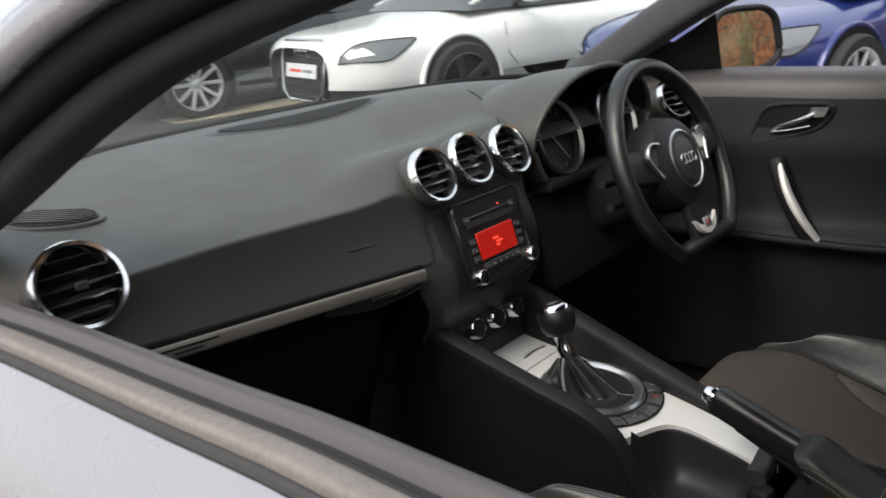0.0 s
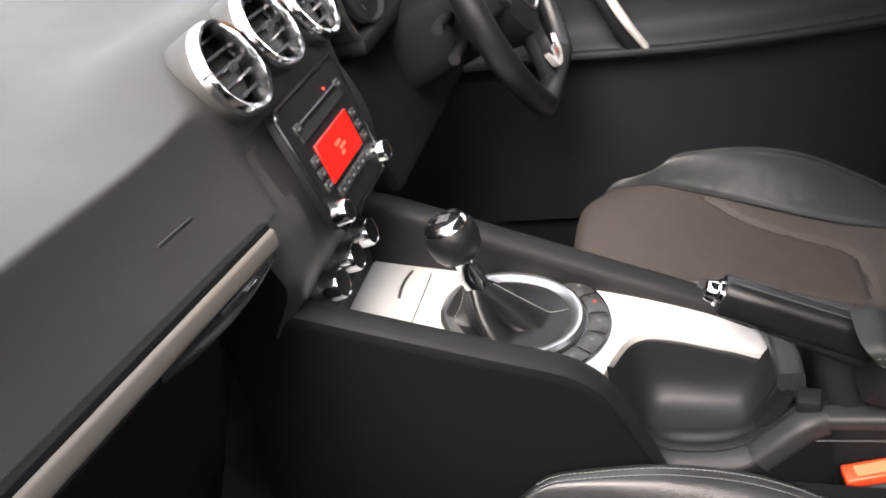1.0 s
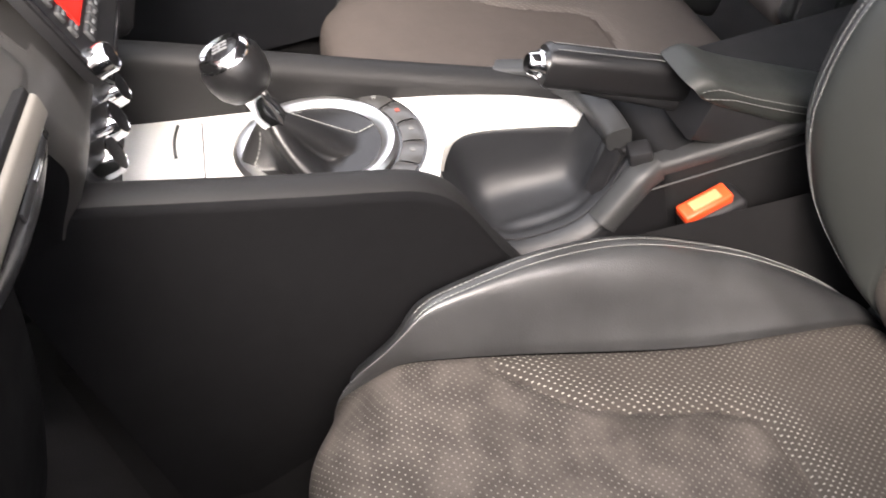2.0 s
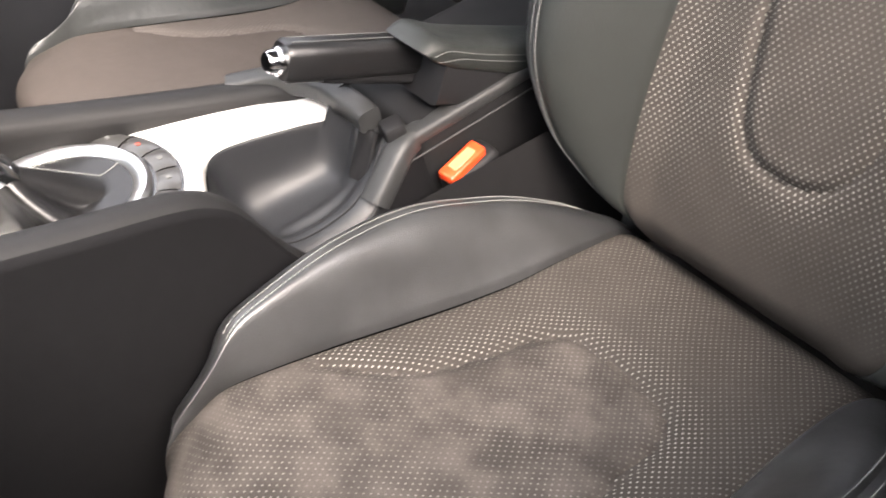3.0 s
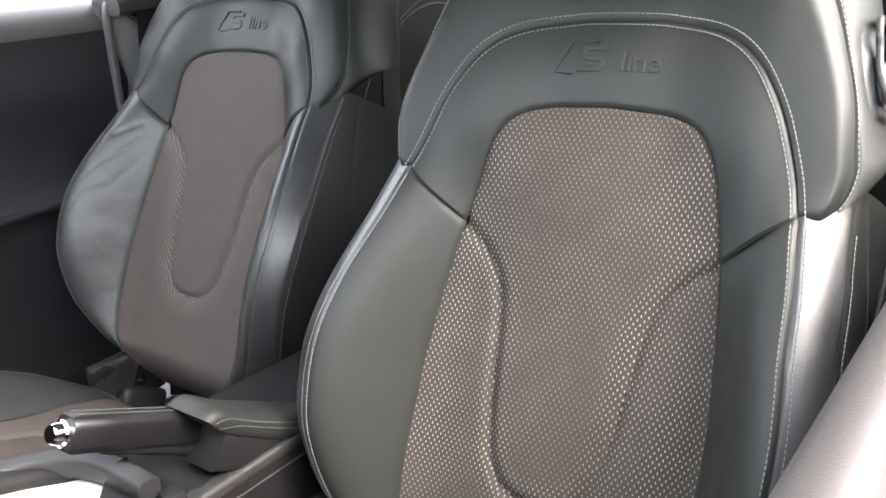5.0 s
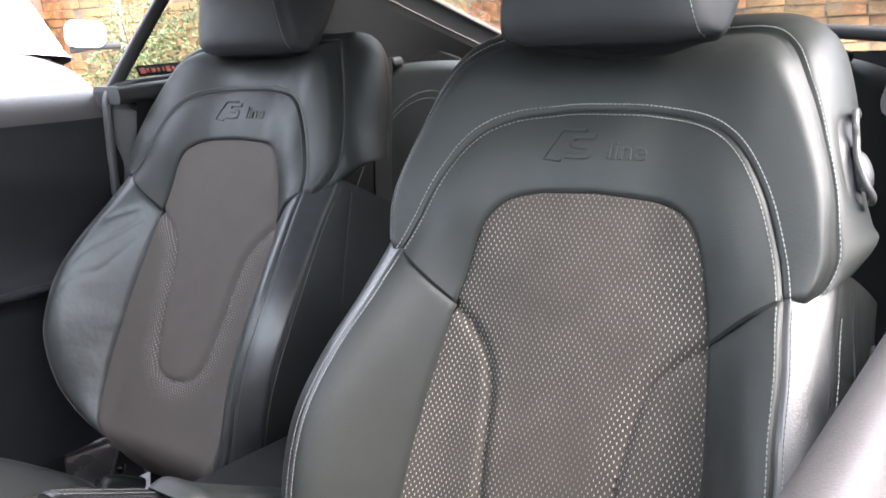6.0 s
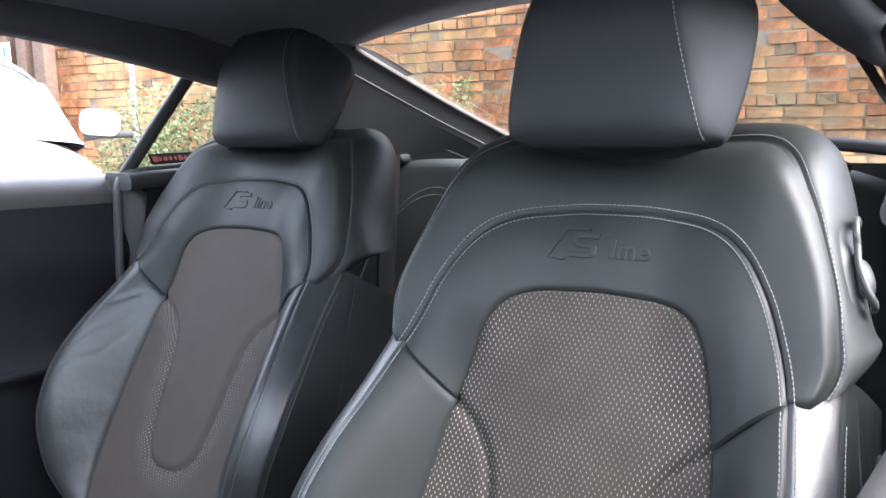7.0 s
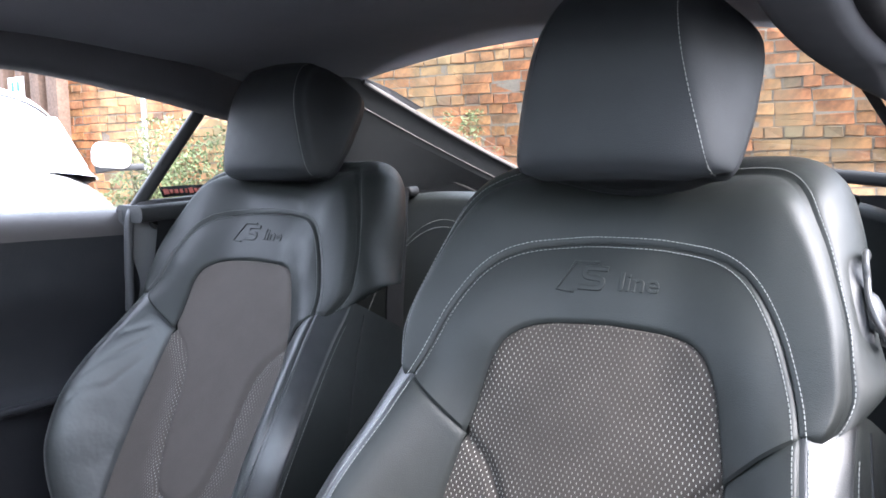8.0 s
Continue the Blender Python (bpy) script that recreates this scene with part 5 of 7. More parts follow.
part("side_ledge", sweep([(-0.078, -0.41, 0.487), (-0.079, -0.47, 0.485), (-0.080, -0.60, 0.48)], soft_rect(0.022, 0.016, 0.005)), GREY_PLASTIC, console)

# gear lever
lever = thing("gear_lever", "gear lever with leather gaiter and chrome-topped ball knob", "gear lever", (0.01, -0.13, 0.57))
RC = Vector((0.018, -0.128, deck_z(-0.128)))
deck_n = Vector((0, -0.215, 0.977))
RM = Matrix.Translation(RC) @ deck_n.to_track_quat("Z", "Y").to_matrix().to_4x4()
part("chrome_collar", moved(lathe([(0.0765, 0.0), (0.076, 0.006), (0.072, 0.0095), (0.066, 0.0095), (0.060, 0.005), (0.059, 0.0)], 56), RM), SATIN, lever, "chrome collar ring")
top = Vector((0.0, -0.104, 0.614))


def gaiter(a, b):
    ang = 2 * math.pi * a
    foot = RM @ Vector((0.061 * math.cos(ang), 0.061 * math.sin(ang), 0.003))
    head = top + Vector((0.012 * math.cos(ang), 0.012 * math.sin(ang), 0))
    k = b ** 1.0
    p = foot.lerp(head, k)
    fold = 0.012 * math.sin(ang * 4 + 2.0 * b) * math.sin(math.pi * b) + 0.004 * math.sin(ang * 7 + 5 * b) * math.sin(math.pi * b)
    out = (foot - RC).normalized()
    p = p + out * (fold + 0.006 * math.sin(math.pi * b)) - Vector((0, 0, 0.030 * math.sin(math.pi * b) * (1 - 0.35 * b)))
    low = 0.004 - (p - RC).dot(deck_n)
    return p + deck_n * low if low > 0 else p


part("gaiter_base", moved(lathe([(0.0, 0.0036), (0.063, 0.0036)], 40), RM), BLACK_LEATHER, lever)
part("gaiter", grid(gaiter, 80, 20, loop_u=True), BLACK_LEATHER, lever, "black leather gaiter", sharp=80)
for a in (0.3, 0.8):
    part("gaiter_stitching", dashes([Vector(gaiter(a, 0.05 + 0.9 * k / 14)) + Vector((0, 0, 0.001)) for k in range(15)], 0.0006), THREAD, lever)
axis = Vector((0.0, 0.19, 1.0)).normalized()
LM = Matrix.Translation(top) @ axis.to_track_quat("Z", "Y").to_matrix().to_4x4()
part("sleeve", moved(lathe([(0.0125, -0.006), (0.0125, 0.012), (0.0105, 0.016), (0.0115, 0.034), (0.013, 0.036)], 28), LM), CHROME, lever, "chrome sleeve")
part("knob", moved(lathe([(0.0130, 0.031), (0.0195, 0.034), (0.0248, 0.042), (0.0272, 0.053), (0.0265, 0.064), (0.0236, 0.0705)], 32), LM), BLACK_LEATHER, lever, "perforated black leather ball")
part("knob_cap", moved(lathe([(0.0238, 0.0702), (0.0222, 0.0750), (0.0185, 0.0782), (0.0145, 0.0770)], 32), LM), CHROME, lever, "chrome cap ring")
part("knob_plate", moved(lathe([(0.0148, 0.0766), (0.008, 0.0785), (0.0, 0.079)], 24), LM), GLOSS_BLACK, lever)
for k in range(3):
    part("shift_mark", moved(block(0.0012, 0.013, 0.0008, 0, 1), LM @ Matrix.Translation((-0.005 + 0.005 * k, 0, 0.079))), STEEL, lever)
part("shift_mark", moved(block(0.0112, 0.0012, 0.0008, 0, 1), LM @ Matrix.Translation((0, 0, 0.0792))), STEEL, lever)

# switch strip behind the collar
switches = thing("switch_strip", "curved strip of five grey console switches", "switches", (0.02, -0.21, 0.54))
for k in range(5):
    a1 = radians(218 + k * 21.5)
    def sw(a, b, a1=a1):
        ang = a1 + radians(20.2) * a
        r = 0.079 + 0.021 * b
        return RM @ Vector((r * math.cos(ang), r * math.sin(ang), 0.005 - 0.0015 * (2 * a - 1) ** 4 - 0.0015 * (2 * b - 1) ** 4))
    sv, sf = grid(sw, 7, 5)
    n = len(sv)
    part("switch", (sv, sf), SWITCH, switches, "grey satin switch")
    mid = sw(0.5, 0.5)
    part("switch_mark", moved(block(0.005, 0.004, 0.0006, 0, 1), Matrix.Translation(mid + deck_n * 0.0006) @ deck_n.to_track_quat("Z", "Y").to_matrix().to_4x4()), DULL_RED if k == 3 else DULL_THREAD, switches)


def sw_base(a, b):
    ang = radians(214) + radians(115) * a
    r = 0.0765 + 0.026 * b
    return RM @ Vector((r * math.cos(ang), r * math.sin(ang), 0.002))


part("switch_bed", grid(sw_base, 24, 3), GLOSS_BLACK, switches)

# handbrake and armrest
brake = thing("handbrake", "black leather handbrake lever with a chrome button", "handbrake", (-0.03, -0.42, 0.5))
tip, heel = Vector((-0.034, -0.338, 0.600)), Vector((-0.034, -0.478, 0.528))
way = (heel - tip).normalized()
part("grip", sweep([tip + way * d for d in (0.0, 0.004, 0.05, 0.1, 0.16)], soft_rect(0.032, 0.036, 0.010), scale=lambda t: 0.88 if t < 0.01 else 1.0), BLACK_LEATHER, brake, "black leather grip")
BM = Matrix.Translation(tip) @ (-way).to_track_quat("Z", "Y").to_matrix().to_4x4()
part("button", moved(lathe([(0.0125, -0.006), (0.0128, 0.004), (0.0105, 0.006), (0.0098, 0.012), (0.008, 0.0145), (0.0, 0.015)], 28), BM), CHROME, brake, "chrome release button")
upb = way.cross(Vector((1, 0, 0))).normalized()
upb = upb if upb.z > 0 else -upb
part("stitching", joined(*[dashes([tip + way * (0.006 + 0.15 * k / 10) + upb * 0.0185 + Vector((s * 0.006, 0, 0)) for k in range(11)]) for s in (-1, 1)]), DULL_THREAD, brake, "grey stitching")
part("lower_tube", sweep([tip + way * 0.04 - upb * 0.012, tip + way * 0.16 - upb * 0.022], soft_rect(0.022, 0.018, 0.006)), BLACK, brake)

armrest = thing("armrest", "black padded leather armrest with double stitching", "armrest", (-0.03, -0.58, 0.5))


def arm_top(a, b):
    ang = math.pi * (a * 1.3 - 0.15)
    top = min(1.0, max(0.0, (math.sin(ang) + 0.45) / 1.45))
    y = -0.444 - 0.206 * b - 0.014 * (1 - top) * (1 - sstep(0.0, 0.5, b))
    grow = 0.55 + 0.45 * math.sin(min(1.0, b / 0.12) * 1.57)
    nose = math.exp(-((b - 0.10) / 0.10) ** 2)
    x = -0.053 + 0.036 * (0.86 + 0.14 * grow) * math.copysign(abs(math.cos(ang)) ** 0.55, -math.cos(ang))
    h = 0.021 * math.copysign(abs(math.sin(ang)) ** 0.7, math.sin(ang))
    return x, y, 0.553 + 0.004 * grow - 0.118 * b + h * grow + 0.006 * nose * top


av, af = grid(arm_top, 40, 40)
af.append(tuple(i * 40 for i in range(40)))
part("cushion", (av, af), LEATHER, armrest, "black leather pad", sharp=80)
part("stitching", joined(*[dashes([Vector(arm_top(q - 0.05 * math.exp(-k / 2.0), 0.02 + 0.75 * k / 16)) + Vector((-0.0007, 0.0003, 0.0004)) for k in range(17)]) for q in (0.13, 0.20)]), DULL_THREAD, armrest, "grey double stitching")
part("base", sweep([(-0.052, -0.458, 0.526), (-0.052, -0.64, 0.412)], soft_rect(0.066, 0.048, 0.008)), BLACK, armrest)

# seat belt buckle
buckle = thing("belt_buckle", "black seat belt buckle with orange-red release button", "seat belt buckle", (-0.11, -0.46, 0.36))
KM = Matrix.Translation((-0.105, -0.451, 0.446)) @ pose(0, 0, 0, -4, -8, 9)
part("body", moved(block(0.032, 0.062, 0.075, 0.008, 3), KM @ Matrix.Translation((0, -0.006, -0.042))), BLACK, buckle)
part("release_button", moved(block(0.019, 0.050, 0.012, 0.0025, 3), KM @ Matrix.Translation((0, 0.002, 0.0))), ORANGE, buckle, "orange-red release button")
part("press_mark", moved(block(0.011, 0.030, 0.002, 0.0006, 1), KM @ Matrix.Translation((0, 0.002, 0.0062))), PRESS, buckle, "paler worn middle of the button")
part("stalk", sweep([KM @ Vector((0, 0, -0.08)), KM @ Vector((0, -0.02, -0.17))], soft_rect(0.02, 0.04, 0.005)), BLACK, buckle)

# ---- the car's shell round the cabin ----
def belt(y):
    return curve_table([(-2.2, 0.89), (-0.93, 0.896), (-0.69, 0.903), (-0.38, 0.908), (-0.06, 0.936), (0.3, 0.955)], y)


RAIL = [(0.665, 0.22, 0.955), (0.635, 0.09, 1.012), (0.61, -0.05, 1.072), (0.585, -0.2, 1.12), (0.555, -0.4, 1.15), (0.53, -0.65, 1.162), (0.515, -0.9, 1.124), (0.535, -1.08, 1.092), (0.55, -1.25, 1.075), (0.56, -1.4, 1.06)]
floor = solo("floor", grid(lambda a, b: (-0.72 + 1.44 * a, -2.2 + 2.9 * b, 0.16 + ground_z(-2.2 + 2.9 * b) * 0.9 + 0.16 * sstep(0.86, 1.0, b)), 24, 30), CARPET, "black carpeted car floor", "floor", kind="structure")
firewall = solo("wall_front", grid(lambda a, b: (-0.72 + 1.44 * a, 0.44 + 0.10 * math.sin(math.pi * a), 0.05 + 0.90 * b), 12, 10), CARPET, "black footwell bulkhead", "bulkhead", kind="structure")
for s in (-1, 1):
    solo("trim", moved(block(0.03, 0.62, 0.78, 0.01), Matrix.Translation((s * 0.715, 0.36, 0.50))), CARPET, "black carpeted kick panel beside the footwell", "kick panel", kind="structure")
for s in (-1, 1):
    solo("trim", grid(lambda a, b, s=s: (s * (0.70 - 0.02 * b), -0.74 + 0.9 * a, 0.06 + 0.30 * b + 0.1 * a), 10, 5), CARPET, "black carpeted sill inside the door", "door sill", kind="structure")
tunnel = solo("trim", grid(lambda a, b: ((0.13 * math.cos(math.pi * a)), 0.08 + 0.42 * b, 0.20 + 0.30 * math.sin(math.pi * a) ** 0.5), 16, 6), CARPET, "black carpeted tunnel below the dashboard", "tunnel", kind="structure")
for s in (-1, 1):
    def pillar_pts(s=s):
        return smooth_path([(s * x, y, z) for x, y, z in RAIL], 60)
    pil = tagged(part("trim", sweep(pillar_pts(), soft_rect(0.075, 0.07, 0.018), up=(0, 0, 1)), SHADED_PILLAR), "roof pillar and rail in lining cloth darkened for shade", "roof pillar", kind="structure")
    outer = [Vector((p.x + s * 0.066, p.y + 0.010, p.z + 0.022)) for p in pillar_pts()[:46]]
    part("outer_pillar", sweep(outer, soft_rect(0.022, 0.034, 0.009)), PAINT_SILVER, pil, "silver painted outer pillar")
    part("seal", sweep([Vector((p.x + s * 0.044, p.y + 0.004, p.z + 0.006)) for p in pillar_pts()[:46]], soft_rect(0.034, 0.052, 0.014)), DEEP, pil, "black rubber door seal")


def liner(a, b):
    t = b
    y = -0.36 - 1.02 * t
    rx = curve_table([(-1.4, 0.49), (-1.1, 0.505), (-0.9, 0.515), (-0.65, 0.53), (-0.36, 0.56)], y)
    rz = curve_table([(-1.4, 1.142), (-1.1, 1.142), (-0.9, 1.142), (-0.65, 1.165), (-0.36, 1.165)], y)
    u = 2 * a - 1
    return u * rx, y, rz + 0.055 * (1 - u * u) * (0.9 + 0.2 * math.sin(math.pi * t))


ceiling = solo("ceiling", grid(liner, 40, 30), HEADLINER, "dark grey cloth roof lining", "roof lining", kind="structure")
roof = part("roof_skin", grid(lambda a, b: tuple(Vector(liner(a, b)) + Vector(((2 * a - 1) * 0.06, 0, 0.035))), 30, 20), PAINT_SILVER, ceiling, "silver painted roof")

for s in (-1, 1):
    def upper_pillar(a, b, s=s):
        y = -0.80 - 0.75 * a
        inner_z, inner_x = curve_table([(-1.6, 1.07), (-1.36, 1.142), (-1.1, 1.147), (-0.9, 1.147), (-0.65, 1.165)], y), curve_table([(-1.6, 0.47), (-1.36, 0.475), (-1.1, 0.505), (-0.8, 0.52)], y)
        rx, rz = curve_table([(-q[1], q[0]) for q in RAIL], -y), curve_table([(-q[1], q[2]) for q in RAIL], -y)
        return s * (inner_x - 0.01 + (rx + 0.02 - inner_x) * b), y, inner_z + 0.004 + (rz - inner_z) * b
    part("upper_pillar", grid(upper_pillar, 20, 8), HEADLINER, ceiling, "dark cloth rear roof pillar")

# windscreen
def screen(a, b):
    u = 2 * a - 1
    bx, by = u * 0.68, screen_y(u * 0.68) + 0.005
    tx, ty, tz = u * 0.55, -0.365 + 0.04 * (1 - u * u), 1.168 + 0.055 * (1 - u * u)
    bz = 0.982 - 0.03 * abs(u) ** 6
    k = b
    return bx + (tx - bx) * k, by + (ty - by) * k, bz + (tz - bz) * k + 0.03 * math.sin(math.pi * k)


window_1 = solo("window_1", grid(screen, 30, 16), GLASS, "clear curved windscreen", "windscreen", kind="structure")
window_1.visible_shadow = False
part("lower_seal", sweep([Vector(screen(k / 30, 0.0)) + Vector((0, -0.010, 0.010)) for k in range(31)], ring(0.007, 8)), DEEP, window_1, "black windscreen seal")

# hatch glass and its frame
def hatch(a, b):
    u = 2 * a - 1
    y = -1.36 - 0.78 * b + 0.05 * (1 - u * u) * (1 - b)
    hw = 0.462 + 0.02 * b
    z = 1.144 - 0.238 * b - 0.006 * math.sin(math.pi * b) + 0.03 * (1 - u * u)
    return u * hw, y, z


window_2 = solo("window_2", grid(hatch, 24, 20), TINTED, "sloping rear hatch window", "rear window", kind="structure")
window_2.visible_shadow = False
for s in (0, 1):
    edge = [Vector(hatch(s, k / 24)) + Vector(((2 * s - 1) * 0.004, 0, -0.006)) for k in range(25)]
    part("pale_edge", sweep(edge, soft_rect(0.007, 0.010, 0.003)), TRIM_GREY, window_2, "pale edge of the hatch glass")
    sg = 2 * s - 1

    def hatch_skin(a, b, s=s, sg=sg):
        k = -0.26 + 1.26 * a
        p = Vector(hatch(s, max(k, 0.0))) + Vector((0, -0.78, -0.238)) * min(k, 0.0)
        return p + Vector((sg * (0.008 + 0.11 * b), -0.004, -0.004 - 0.15 * b - 0.02 * math.sin(math.pi * b)))
    part("hatch_trim", grid(hatch_skin, 30, 12), GREY_PLASTIC, window_2, "dark hatch trim")
    part("trim_line", sweep([Vector(hatch_skin(0.20 + 0.80 * k / 24, 0.22)) + Vector((-sg * 0.002, 0, 0.001)) for k in range(25)], ring(0.0016, 6)), TRIM_GREY, window_2)
    part("trim_line", sweep([Vector(hatch_skin(0.16 + 0.84 * k / 24, 0.50)) + Vector((-sg * 0.002, 0, 0.001)) for k in range(25)], ring(0.003, 6)), TRIM_GREY, window_2)
part("lower_edge", sweep([Vector(hatch(k / 20, 1.0)) + Vector((0, 0.0, -0.012)) for k in range(21)], soft_rect(0.05, 0.03, 0.01)), BLACK, window_2)
tail = solo("wall_rear", grid(lambda a, b: (-0.62 + 1.24 * a, -2.13 - 0.06 * math.sin(math.pi * b), 0.0 + 0.87 * b), 16, 10), BLACK, "dark inside of the tailgate", "tailgate", kind="structure")
shelf = solo("parcel_shelf", moved(block(1.16, 0.62, 0.03, 0.01), Matrix.Translation((0, -1.84, 0.79)) @ pose(0, 0, 0, 4)), BLACK, "black parcel shelf behind the rear seats", "parcel shelf")

# side panels behind the doors with the small rear side windows
for s, wname in ((-1, "window_3"), (1, "window_4")):
    def quarter(a, b, s=s):
        y = -0.93 - 1.2 * a
        top_edge = curve_table([(-2.13, 0.84), (-1.6, 0.93), (-1.36, 0.93), (-1.2, 0.913), (-0.93, 0.9)], y)
        z = 0.30 + (top_edge - 0.30) * b
        return s * (0.60 - 0.02 * b + 0.04 * math.sin(math.pi * b) - 0.03 * a), y, z
    rear_side = tagged(part("wall_side", grid(quarter, 24, 14), BLACK), "black trim panel beside the rear seat", "side trim", kind="structure")
    part("cant_panel", grid(lambda a, b, s=s: (s * (0.575 - 0.085 * b), -1.25 - 0.85 * a, (0.92 - 0.06 * a) + (curve_table([(0, 1.06), (0.15, 1.06), (1, 0.84)], a) - (0.92 - 0.06 * a)) * b), 16, 8), GREY_PLASTIC, rear_side, "dark rear pillar trim")
    part("cant_line", sweep([(s * 0.545, -1.22, 1.045), (s * 0.54, -1.5, 0.985), (s * 0.53, -1.87, 0.897)], ring(0.0028, 6)), GREY_PLASTIC, rear_side)
    part("ledge", sweep([(s * 0.625, -0.9, 0.895), (s * 0.61, -1.05, 0.9), (s * 0.585, -1.3, 0.905)], soft_rect(0.09, 0.03, 0.012)), GREY_PLASTIC, rear_side, "dark ledge below the side window")
    part("pillar_trim", grid(lambda a, b, s=s: (s * (0.655 - 0.045 * math.sin(min(1.0, a * 2.2) * 1.57) + 0.012 * (1 - b)), -0.897 - 0.16 * a - 0.012 * math.sin(math.pi * b), 0.30 + 0.602 * b), 14, 20), LIT_POST, rear_side, "moulded door pillar trim, paled as window-lit")
    lip_way = [(0.640, -0.899, 0.72), (0.634, -0.900, 0.82), (0.628, -0.902, 0.885), (0.620, -0.912, 0.907), (0.608, -0.94, 0.912), (0.602, -1.0, 0.914), (0.598, -1.07, 0.918)]
    part("pillar_lip", sweep(smooth_path([(s * x, y, z) for x, y, z in lip_way], 40), soft_rect(0.014, 0.014, 0.005), up=(1, 0, 0)), LIT_POST, rear_side, "rounded lip of the pillar trim")
    part("ledge_slot", moved(block(0.024, 0.084, 0.020, 0.007, 3), Matrix.Translation((s * 0.604, -0.976, 0.886)) @ pose(0, 0, 0, -6)), BLACK, rear_side, "black belt slot")
    part("slot_frame", sweep([(s * 0.603, -0.976 + 0.05 * math.cos(q), 0.884 + 0.019 * math.sin(q) - 0.003 * math.cos(q)) for q in [2 * math.pi * k / 28 for k in range(28)]], ring(0.0035, 6), closed=True, up=(1, 0, 0)), GREY_PLASTIC, rear_side)
    part("belt_tab", moved(block(0.012, 0.014, 0.03, 0.004), Matrix.Translation((s * 0.602, -0.943, 0.822)) @ pose(0, 0, 0, 14)), PALE_SEAL, rear_side, "pale belt tab")
    wq = solo(wname, grid(lambda a, b, s=s: (s * (0.645 - 0.10 * b), -0.905 - 0.12 * b - (0.36 - 0.16 * b) * a, 0.912 + 0.15 * b - 0.05 * a * b), 6, 6), TINTED, "small tinted rear side window", "side window", kind="structure")
    wq.visible_shadow = False
    part("window_bar", sweep([(s * 0.632, -0.915, 0.9), (s * 0.604, -0.965, 0.982), (s * 0.570, -1.022, 1.075)], soft_rect(0.034, 0.022, 0.006)), BLACK, wq, "black bar at the window's edge")
    if s > 0:
        lay = pose(0, 0, 0, 0, 0, 90) @ pose(0, 0, 0, 28)
        part("sticker", moved(block(0.10, 0.002, 0.021, 0.0), Matrix.Translation((0.633, -1.025, 0.930)) @ lay), DEEP, wq, "dark window sticker with dull red bars")
        for k, w in enumerate((0.011, 0.006, 0.008, 0.006, 0.004, 0.009, 0.006, 0.006)):
            part("sticker_bar", moved(block(w, 0.002, 0.011 if k in (0, 5) else 0.008, 0), Matrix.Translation((0.630, -0.984 - 0.0112 * k, 0.930)) @ lay), DULL_RED, wq)

